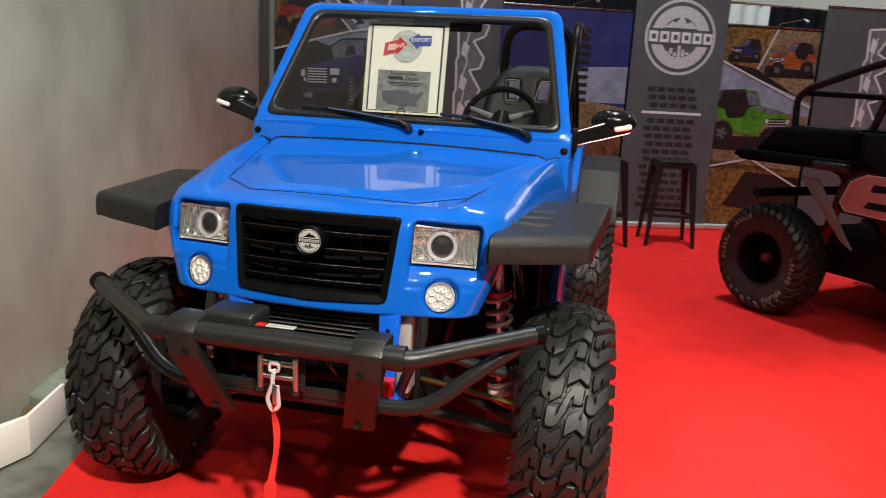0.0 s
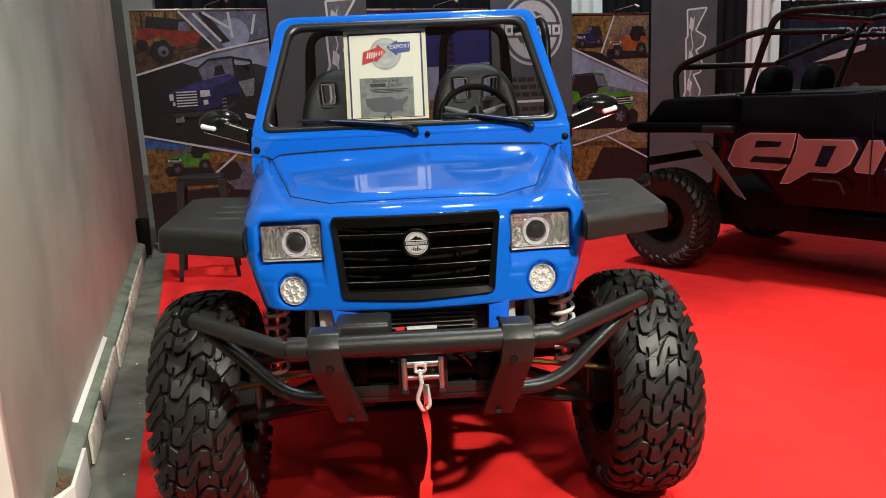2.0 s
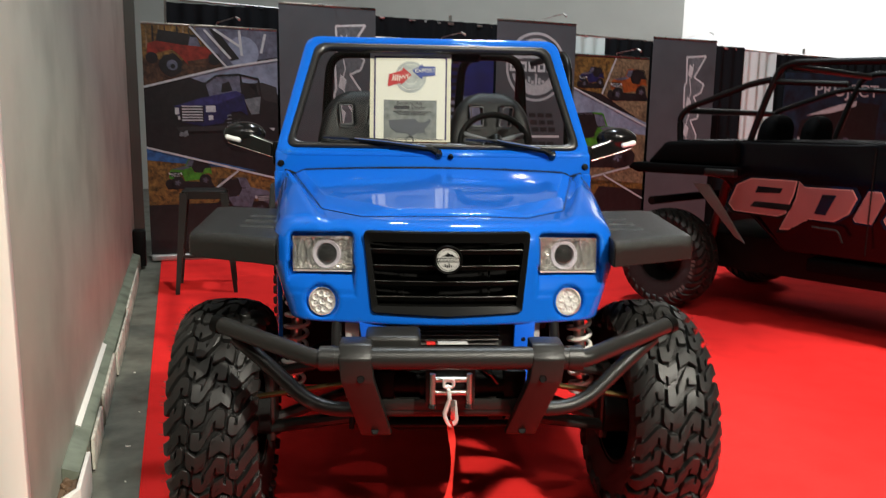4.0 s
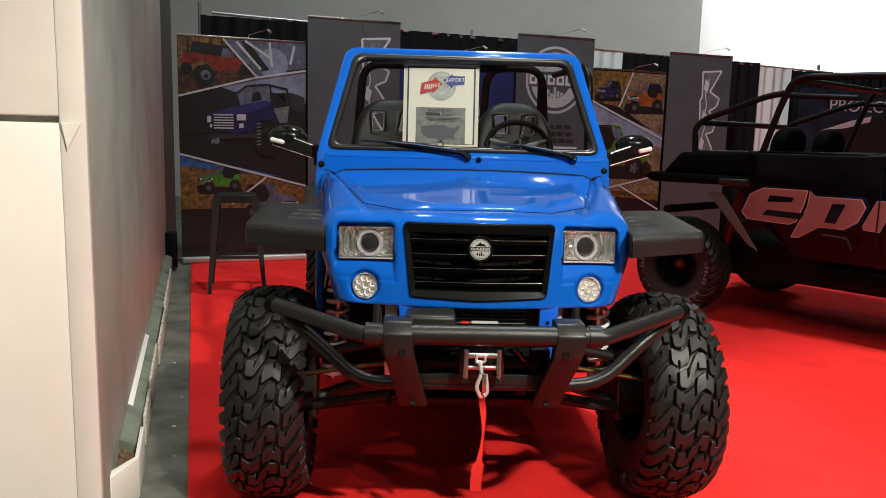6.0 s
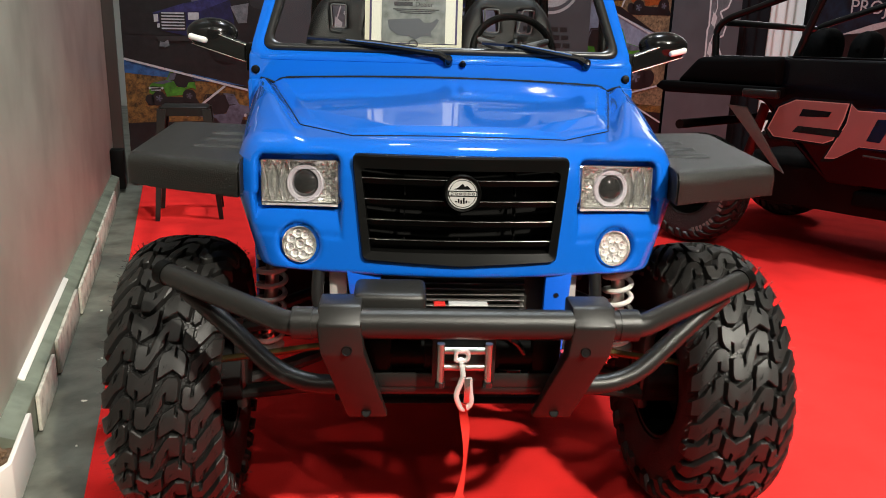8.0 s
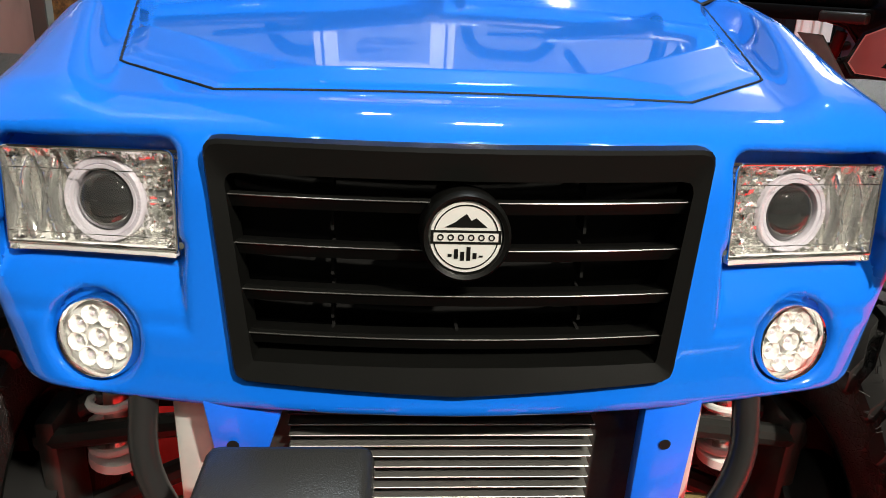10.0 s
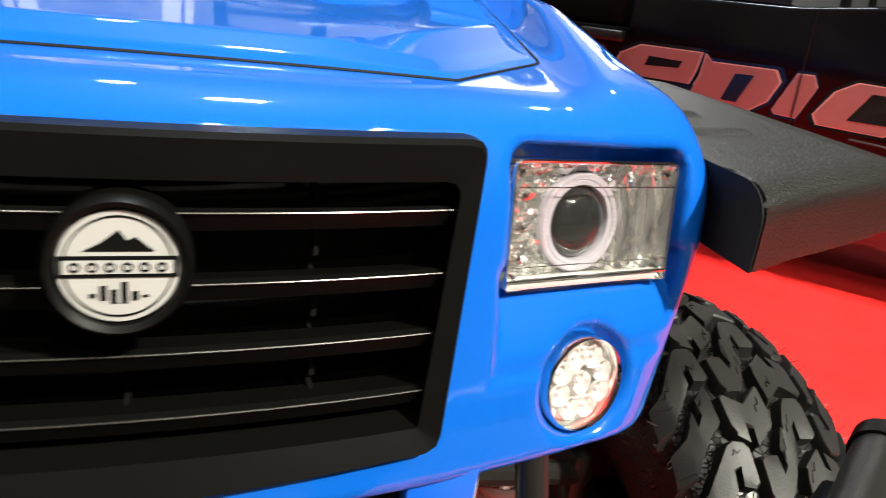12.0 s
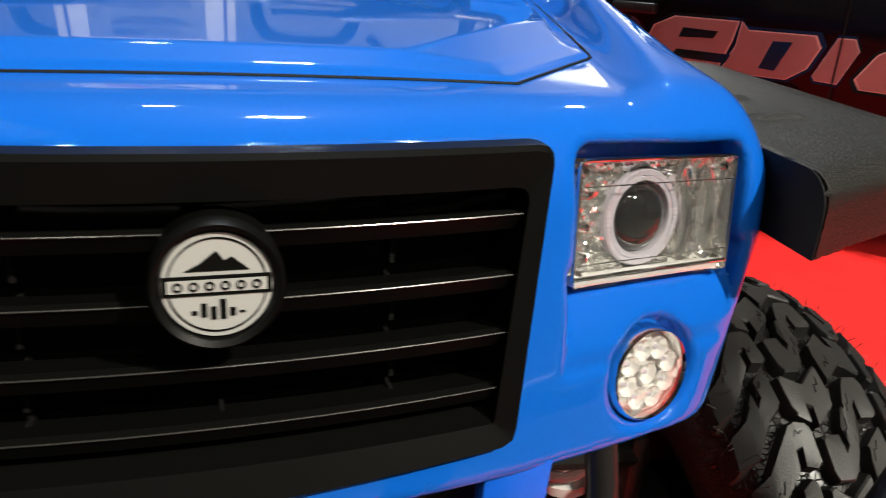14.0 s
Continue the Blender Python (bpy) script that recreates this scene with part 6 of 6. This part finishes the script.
def grey_banners():
    o, m, w = banner("grey_banner", 1.146, 2.057, 2.312, BANNER_GREY, "charcoal pull-up banner with a tall white outlined mark", 0.03)
    jagged(o, m, 0.22, 0.95, 2.16, 0.15)
    o, m, w = banner("grey_banner", 5.245, 6.121, 2.228, BANNER_GREY, "charcoal pull-up banner with a tall white outlined mark", 0.03)
    jagged(o, m, 0.17, 0.85, 2.06, 0.14)
    o, m, w = banner("badge_banner", 3.335, 4.256, 2.302, BANNER_GREY, "charcoal pull-up banner with a large round white badge", 0.03)
    c = 1.85
    part("printed_ring", ring_sheet(0, c, 0.325, 0.352, m, 0.0006, 0.0008), P_PALE, o)
    part("printed_ring", ring_sheet(0, c, 0.185, 0.290, m, 0.0006, 0.0008), P_PALE, o)
    picture(o, m, "printed_band", [(-0.30, c - 0.075), (0.30, c - 0.075), (0.30, c + 0.075), (-0.30, c + 0.075)], BANNER_GREY, 2)
    picture(o, m, "printed_peak", [(-0.17, c + 0.085), (0.17, c + 0.085), (0.10, c + 0.15), (0.05, c + 0.13), (0.0, c + 0.205), (-0.06, c + 0.13), (-0.09, c + 0.15)], P_PALE, 2)
    for i in range(7):
        x = -0.12 + i * 0.04
        picture(o, m, "printed_tower", [(x - 0.015, c - 0.19 + abs(x) * 0.4), (x + 0.015, c - 0.19 + abs(x) * 0.4), (x + 0.015, c - (0.15, 0.12, 0.16, 0.09, 0.13, 0.15, 0.17)[i] + 0.02), (x - 0.015, c - (0.15, 0.12, 0.16, 0.09, 0.13, 0.15, 0.17)[i] + 0.02)], P_PALE, 2)
    for i in range(6):
        x = -0.265 + i * 0.108
        picture(o, m, "printed_band_block", [(x - 0.044, c - 0.050), (x + 0.044, c - 0.050), (x + 0.044, c + 0.050), (x - 0.044, c + 0.050)], P_WHITE, 3)
        picture(o, m, "printed_band_slot", [(x - 0.018, c - 0.022), (x + 0.022, c - 0.022), (x + 0.022, c + 0.022), (x - 0.018, c + 0.022)], BANNER_GREY, 4)
    for r in range(16):
        for k in range(5):
            x = -0.21 + k * 0.10 + 0.02 * ((r * 7) % 5 - 2) / 2
            y = 1.36 - r * 0.075
            if r != 3:
                picture(o, m, "printed_faded_bar", [(x - 0.040, y - 0.022), (x + 0.040, y - 0.022), (x + 0.040, y + 0.022), (x - 0.040, y + 0.022)], P_FADED, 1)
    picture(o, m, "printed_address_bar", [(-0.30, 1.125), (0.30, 1.125), (0.30, 1.150), (-0.30, 1.150)], P_WHITE, 2)


grey_banners()


def blue_banner():
    o, m, w = banner("landscape_banner", 2.065, 3.32, 2.06, flat_print("deep_blue", (0.028, 0.045, 0.26), 0.2, 3), "blue sky over desert landscape pull-up banner", 0.0)
    picture(o, m, "printed_glow", [(-w, 1.20), (w, 1.20), (w, 1.55), (-w, 1.48)], P_SKY, 1)
    picture(o, m, "printed_desert", [(-w, 0.4), (w, 0.4), (w, 1.16), (0.2, 1.22), (-w, 1.14)], P_SAND, 2)
    picture(o, m, "printed_earth", [(-w, 0.06), (w, 0.06), (w, 0.95), (-w, 0.9)], flat_print("earth", (0.22, 0.10, 0.05), 0.5, 10), 3)
    for i in range(10):
        picture(o, m, "printed_letter_bar", [(0.13, 1.20 + i * 0.072), (0.24, 1.20 + i * 0.072), (0.24, 1.235 + i * 0.072), (0.13, 1.235 + i * 0.072)], P_DARK, 4)


blue_banner()


def collage_two():
    o, m, w = banner("collage_banner", 4.266, 5.229, 2.004, P_DARK, "collage banner of green and orange off-road vehicles")
    t = 1.985
    picture(o, m, "printed_dust", [(-w, 1.66), (-0.12, 1.60), (0.04, t), (-w, t)], P_OCHRE, 1)
    off_roader(o, m, -0.26, 1.74, 0.30, P_NAVY)
    picture(o, m, "printed_dune", [(-0.12, 1.60), (w, 1.28), (w, t), (0.04, t)], P_SAND, 1)
    off_roader(o, m, 0.22, 1.66, 0.46, P_ORANGE)
    picture(o, m, "printed_sky", [(-w, 1.28), (w, 1.16), (w, 1.30), (-w, 1.65)], P_SKY, 2)
    picture(o, m, "printed_hill", [(-w, 0.62), (w, 0.62), (w, 1.18), (-w, 1.30)], P_SAND, 1)
    off_roader(o, m, -0.12, 1.02, 0.80, P_GREEN, 4, -1)
    picture(o, m, "printed_ground", [(-w, 0.06), (w, 0.06), (w, 0.62), (-w, 0.70)], P_OCHRE, 1)
    picture(o, m, "printed_shadow", [(-0.3, 0.25), (w, 0.15), (w, 0.55), (-0.1, 0.6)], P_DARK, 2)
    stripe(o, m, (-w, 1.66), (w, 1.26)), stripe(o, m, (-0.12, 1.60), (0.04, t)), stripe(o, m, (-w, 0.64), (w, 0.85)), stripe(o, m, (-0.05, 0.72), (w, 0.45))


collage_two()


def drape(s0, s1, top, mat, name, label, lift, seed):
    """A hanging curtain with folds and thickness."""
    rnd = random.Random(seed)
    s = Shape()
    n = max(6, int((s1 - s0) / 0.022))
    prow, pn = 8, Vector((0.317, -0.948, 0))
    ph = rnd.uniform(0, 6)
    for side in (0, 1):
        for j in range(prow):
            z = top * j / (prow - 1)
            amp = 0.030 - 0.012 * j / (prow - 1)
            for i in range(n + 1):
                a = s0 + (s1 - s0) * i / n
                d = amp * (math.sin(a * 42 + ph + 0.5 * math.sin(a * 9)) + 0.5 * math.sin(a * 17 + ph)) + lift - side * 0.004
                p = ROW + BACK * a + pn * d
                s.v.append((p.x, p.y, z + 0.001))
    N = n + 1
    for side in (0, 1):
        for j in range(prow - 1):
            for i in range(n):
                o = side * prow * N
                q = (o + j * N + i, o + j * N + i + 1, o + (j + 1) * N + i + 1, o + (j + 1) * N + i)
                s.f.append(q if side == 0 else q[::-1])
    o = part(name, s, mat, None, "", 80)
    tagged(o, label, "curtain", "pipe and drape curtains")
    return o


def drapes():
    spans = [(0.2, 4.40, 0), (4.40, 4.82, 1), (4.82, 6.84, 0), (6.84, 7.33, 1), (7.33, 10.2, 0)]
    for k, (a, b, white) in enumerate(spans):
        top = 2.34 - 0.020 * (a + b) / 2
        drape(a, b, top - (0.02 if white else 0), DRAPE_WHITE if white else DRAPE, "curtain", "pale white pleated curtain panel" if white else "black pleated curtain on a rail", -0.30, k)
    for k, a in enumerate((0.2, 2.98, 7.85, 9.6)):
        p = ROW + BACK * a + Vector((0.317, -0.948, 0)) * -0.36
        o = thing("curtain_stand", "thin steel upright of the curtain rail", "pole", tuple(p), 0, "curtain uprights")
        part("upright", tube([(0, 0, 0), (0, 0, 2.42 - 0.02 * a)], 0.017, 12), STEEL, o)
        part("base_plate", rbox((-0.2, -0.2, 0), (0.2, 0.2, 0.008), 0.002, 1), STEEL, o)
    rail = tube([ROW + BACK * 0.2 + Vector((0, 0.34, 2.325)), ROW + BACK * 9.6 + Vector((0, 0.34, 2.14))], 0.014, 10)
    tagged(part("curtain_rail", rail, STEEL), "steel rail that carries the black curtains", "rail")


drapes()


def project_banner():
    o = thing("project_banner", "dark blue banner with a printed vehicle and silver words", "banner", tuple(ROW + BACK * 8.7 + Vector((0.317, -0.948, 0)) * 0.02), math.degrees(math.atan2(0.317, 0.948)))
    m = in_plane((0, -0.001, 0), (1, 0, 0))
    part("cloth", rbox((-1.5, 0, 0.05), (2.2, 0.006, 1.93), 0), flat_print("midnight", (0.010, 0.036, 0.070), 0.5, 4), o, "dark blue printed cloth")
    part("foot", rbox((-1.5, -0.06, 0), (2.2, 0.08, 0.055), 0.01), ALLOY, o)
    lettering("heading", "PROJECT", 0.215, P_PALE, o, m @ Matrix.Translation((-0.47, 1.735, 0.002)) @ Matrix.Scale(1.28, 4, (1, 0, 0)))
    picture(o, m, "printed_body", [(-1.25, 1.10), (-1.2, 1.36), (-0.70, 1.50), (-0.30, 1.60), (0.12, 1.58), (0.10, 1.05), (-0.5, 1.02)], P_DARK, 1)
    picture(o, m, "printed_hood", [(-1.12, 1.42), (-0.60, 1.56), (-0.28, 1.62), (-0.30, 1.55), (-0.70, 1.46)], P_PALE, 2)
    picture(o, m, "printed_bumper", [(-1.25, 1.08), (-0.70, 1.05), (-0.66, 1.13), (-1.22, 1.16)], P_PALE, 2)
    picture(o, m, "printed_wheel", disc_poly(-0.42, 1.08, 0.17), P_DARK, 3)
    picture(o, m, "printed_rim", disc_poly(-0.42, 1.08, 0.08), P_BLUEGREY, 4)
    for i in range(4):
        x = 0.38 + i * 0.34
        picture(o, m, "printed_outline_block", [(x, 1.46), (x + 0.22, 1.48), (x + 0.28, 1.74), (x + 0.06, 1.74)], P_FADED, 1)


project_banner()


# ---- the dark vehicle ----
def dark_vehicle():
    o = thing("crew_vehicle", "glossy black open utility vehicle with brushed pink side marks", "vehicle", (2.06, 2.79, -0.053), -51.5)
    # local: x along its side, y away from the aisle, z up
    prof = [(-0.60, 1.02), (-0.55, 1.19), (-0.45, 1.235), (0.72, 1.238), (1.02, 1.268), (3.3, 1.28), (3.3, 0.80), (3.3, 0.55), (0.30, 0.55), (0.06, 0.80), (-0.10, 0.98), (-0.30, 1.02)]
    sh = prism(prof, "y", 0.0, 1.45, 0.02, 3)
    for i, (x, y, z) in enumerate(sh.v):
        if z < 0.74:
            k = (0.74 - z) * 0.35
            sh.v[i] = (x, y + k if y < 0.7 else y - k, z)
    b = part("body", sh, BLACK_CAR, o, "glossy black body")
    part("hood_rim", prism([(-0.78, 1.03), (-0.74, 1.07), (0.02, 1.07), (0.02, 1.01), (-0.70, 1.00)], "y", -0.10, 1.55, 0.012), COVER, o, "black fender shelf")
    part("hood_cover", prism([(-0.66, 1.07), (-0.52, 1.22), (0.0, 1.24), (0.0, 1.07)], "y", -0.06, 1.51, 0.03, 3), COVER, o, "black vinyl bed cover")
    # Matte sheet added so the glossy top doesn't mirror the pale wall.
    part("deck_matte_sheet", rbox((0.004, 0.01, 1.237), (0.70, 1.44, 1.243), 0.002, 1), COVER, o, "matte black sheet added to stop the deck's reflection")
    part("step_rail", rbox((-0.18, -0.115, 1.005), (0.03, -0.06, 1.055), 0.012, 3), POWDER, o)
    part("sill", rbox((0.45, 0.06, 0.44), (3.2, 0.20, 0.53), 0.02, 3), COVER, o, "black sill bar")
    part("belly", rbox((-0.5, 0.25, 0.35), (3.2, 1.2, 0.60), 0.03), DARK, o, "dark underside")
    flap = prism([(-0.29, 0.95), (-0.17, 0.945), (0.105, 0.585), (0.035, 0.62)], "y", -0.055, -0.035, 0.004)
    part("mud_guard", flap, GREY_FLAP, o, "pale grey mud guard")
    for x in (0.50, 1.05):
        part("door_handle", tube(rounded_path([(x, -0.012, 0.735), (x + 0.15, -0.014, 0.728), (x + 0.18, -0.012, 0.66)], 0.02), 0.007, 8), POWDER, o, "slim dark door handle")
    # wheels
    def tread_wheel(x, y):
        w = new("wheel", RIM)
        w.parent = o
        w.matrix_basis = pose(x, y, 0.402, 0, 0, -90 if y < 0.7 else 90) @ Matrix.Diagonal((1, 0.978, 0.978, 1))
        w["label"] = "black wheel with white-lettered off-road tyre"
        part("tyre", TYRE, RUBBER, w, "black off-road tyre")
        tagged(part("tread", TREAD, RUBBER, w), kind="stuff")
        part("hub_cap", lathe([(0.0, 0.07), (0.02, 0.065), (0.032, 0.05), (0.035, 0.02)], 20, "x"), DULL_RED, w, "dull red hub cap")
        for a0 in (200, 250, 20, 70):
            for k in range(6):
                a = radians(a0 + k * 6)
                bar = rbox((0.120, -0.009, 0.258), (0.1245, 0.009, 0.288), 0.001, 1).moved(pose(0, 0, 0, math.degrees(a)))
                part("tyre_mark", bar, TYRE_WHITE, w)
    tread_wheel(-0.50, 0.05), tread_wheel(-0.50, 1.40), tread_wheel(2.7, 0.06), tread_wheel(2.7, 1.40)
    part("damper", tube([(-0.20, 0.25, 0.95), (-0.30, 0.22, 0.45)], 0.03, 12), DULL_RED, o, "red coil damper")
    part("axle", tube([(-0.50, 0.06, 0.402), (-0.50, 1.40, 0.402)], 0.04, 12), DARK, o)
    part("cross_tube", tube([(-0.62, -0.02, 0.80), (-0.62, 1.45, 0.80)], 0.03, 12), DARK, o)
    # cage
    for y in (0.06, 1.39):
        part("cage_tube", tube(rounded_path([(-0.47, y, 1.20), (-0.485, y, 1.39), (-0.42, y, 1.45), (0.02, y, 1.60), (0.14, y, 1.62)], 0.06), 0.021, 12), CAGE, o, "black cage tube")
        part("cage_tube", tube(rounded_path([(0.02, y, 1.20), (0.12, y, 1.52), (0.19, y, 1.69), (0.28, y, 1.72), (1.10, y, 1.70), (2.9, y, 1.70)], 0.07), 0.021, 12), CAGE, o, "black cage tube")
        part("cage_tube", tube(rounded_path([(0.90, y, 1.20), (0.88, y, 1.60), (0.96, y, 1.70)], 0.08), 0.021, 12), CAGE, o, "black cage tube")
        part("cage_tube", tube([(0.13, y, 1.61), (0.60, y, 1.58)], 0.018, 12), CAGE, o, "black cage tube")
    for x, z in ((0.24, 1.70), (0.95, 1.70), (-0.45, 1.43)):
        part("cage_tube", tube([(x, 0.06, z), (x, 1.39, z)], 0.021, 12), CAGE, o, "black cage tube")
    for x, y in ((0.03, 0.40), (0.03, 1.05)):
        def back(X, Y, Z):
            return smax(smax(np.abs(Y - y) - 0.17 + 0.10 * np.clip((Z - 1.3) / 0.3, 0, 1), np.abs(X - x - 0.1 * (Z - 1.2)) - 0.060, 0.05), np.abs(Z - 1.20) - 0.22, 0.10)
        part("seat", skin(back, (x - 0.2, y - 0.25, 0.88), (x + 0.25, y + 0.25, 1.62), 0.02), COVER, o, "black seat back", 60)
    # pink shapes along the side
    m = in_plane((0, -0.001, 0), (1, 0, 0))

    def mark(pts, holes=(), fill=PINK):
        cx, cy = sum(p[0] for p in pts) / len(pts), sum(p[1] for p in pts) / len(pts)
        base = part("side_mark", sheet([(cx + (x - cx) * 1.09, cy + (y - cy) * 1.12) for x, y in pts], m, 0.0008, 0.0005), BLACK_GLOSS, o, "brushed pink mark with pale outline")
        part("mark_outline", sheet(pts, m, 0.0008, 0.0016), PINK_EDGE, base)
        part("mark_fill", sheet([(cx + (x - cx) * 0.965, cy + (y - cy) * 0.955) for x, y in pts], m, 0.0008, 0.0027), fill, base)
        for hpts in holes:
            part("mark_slot", sheet(hpts, m, 0.0008, 0.0038), BLACK_GLOSS, base)
    mark([(-0.05, 0.83), (0.0, 0.958), (0.093, 1.005), (0.385, 1.005), (0.37, 0.92), (0.33, 0.80), (0.28, 0.776), (-0.01, 0.786)], [[(0.125, 0.914), (0.285, 0.922), (0.300, 0.953), (0.14, 0.957)], [(0.098, 0.824), (0.355, 0.818), (0.372, 0.858), (0.125, 0.860)]])
    mark([(0.395, 1.005), (0.43, 0.972), (0.709, 0.974), (0.737, 0.925), (0.698, 0.833), (0.62, 0.778), (0.47, 0.778), (0.352, 0.70), (0.298, 0.695), (0.385, 0.90)], [[(0.50, 0.815), (0.568, 0.812), (0.62, 0.936), (0.54, 0.934)]])
    mark([(0.723, 0.808), (0.792, 0.972), (0.859, 0.973), (0.883, 0.925), (0.825, 0.783), (0.735, 0.788)])
    mark([(0.885, 0.813), (0.95, 0.92), (1.03, 0.968), (1.285, 0.962), (1.314, 0.918), (1.22, 0.80), (1.17, 0.765), (0.91, 0.772)], [[(1.02, 0.812), (1.30, 0.812), (1.33, 0.868), (1.215, 0.872), (1.225, 0.928), (1.09, 0.930)]])
    mark([(1.325, 0.896), (1.311, 0.914), (1.47, 1.04), (1.60, 1.04), (1.57, 0.925), (1.62, 0.90), (1.52, 0.885), (1.48, 0.822), (1.393, 0.827), (1.431, 0.886)], [], BLACK_GLOSS)
    loop = [(1.403, 0.924), (1.495, 0.998), (1.46, 0.922)]
    part("mark_outline", sheet(loop, m, 0.0008, 0.0038), PINK_EDGE, o)
    part("mark_slot", sheet([(1.453 + (x - 1.453) * 0.80, 0.948 + (y - 0.948) * 0.80) for x, y in loop], m, 0.0008, 0.0050), BLACK_GLOSS, o)
    catch = closed_loop([(1.40, -0.004, 0.58), (1.60, -0.004, 0.58), (1.60, -0.004, 0.72), (1.43, -0.004, 0.72)], 0.02)
    part("latch_outline", tube([tuple(p) for p in catch] + [tuple(catch[0])], 0.0035, 6), BLACK_PLASTIC, o, "raised outline of a door latch")
    part("panel_seam", rbox((0.805, -0.0085, 0.60), (0.811, -0.0025, 1.22), 0), DARK, o)
    for i in range(4):
        x = 1.13 + i * 0.075
        part("small_mark", sheet([(x, 1.215), (x + 0.058, 1.213), (x + 0.072, 1.262), (x + 0.014, 1.264)], m, 0.0008, 0.0008), SILVER, o, "small silver mark")


dark_vehicle()


# ---- stools ----
def stool(place, rz):
    o = thing("bar_stool", "dark bronze metal bar stool with splayed legs on the carpet", "stool", place, rz, "metal bar stools")
    part("seat", rbox((-0.155, -0.155, 0.725), (0.155, 0.155, 0.75), 0.02, 3), STOOL, o, "square pressed metal seat")
    part("apron", joined(*[rbox((-0.15, -0.155 + 0.305 * k, 0.69), (0.15, -0.150 + 0.305 * k, 0.735), 0.001, 1) for k in (0, 1)], *[rbox((-0.155 + 0.305 * k, -0.15, 0.69), (-0.150 + 0.305 * k, 0.15, 0.735), 0.001, 1) for k in (0, 1)]), STOOL, o)
    for sx in (-1, 1):
        for sy in (-1, 1):
            leg = Shape()
            for z, c, wd in ((0.735, 0.140, 0.028), (0.0, 0.205, 0.014)):
                for dx, dy in ((-1, -1), (1, -1), (1, 1), (-1, 1)):
                    leg.v.append((sx * c + dx * wd, sy * c + dy * wd, z))
            leg.f = [(0, 1, 5, 4), (1, 2, 6, 5), (2, 3, 7, 6), (3, 0, 4, 7), (3, 2, 1, 0), (4, 5, 6, 7)]
            leg.f = [q[::-1] for q in leg.f]
            part("leg", leg, STOOL, o)
    for k in range(4):
        part("footrest", rbox((-0.17, -0.179, 0.26), (0.17, -0.171, 0.285), 0.002, 1).moved(pose(0, 0, 0, 0, 0, 90 * k)), STOOL, o)
    return o


first = stool((-1.585, 3.72, 0), 12)
copy_thing(first, pose(1.29, 5.22, 0, 0, 0, 8))
copy_thing(first, pose(0.68, 4.95, 0, 0, 0, 20))
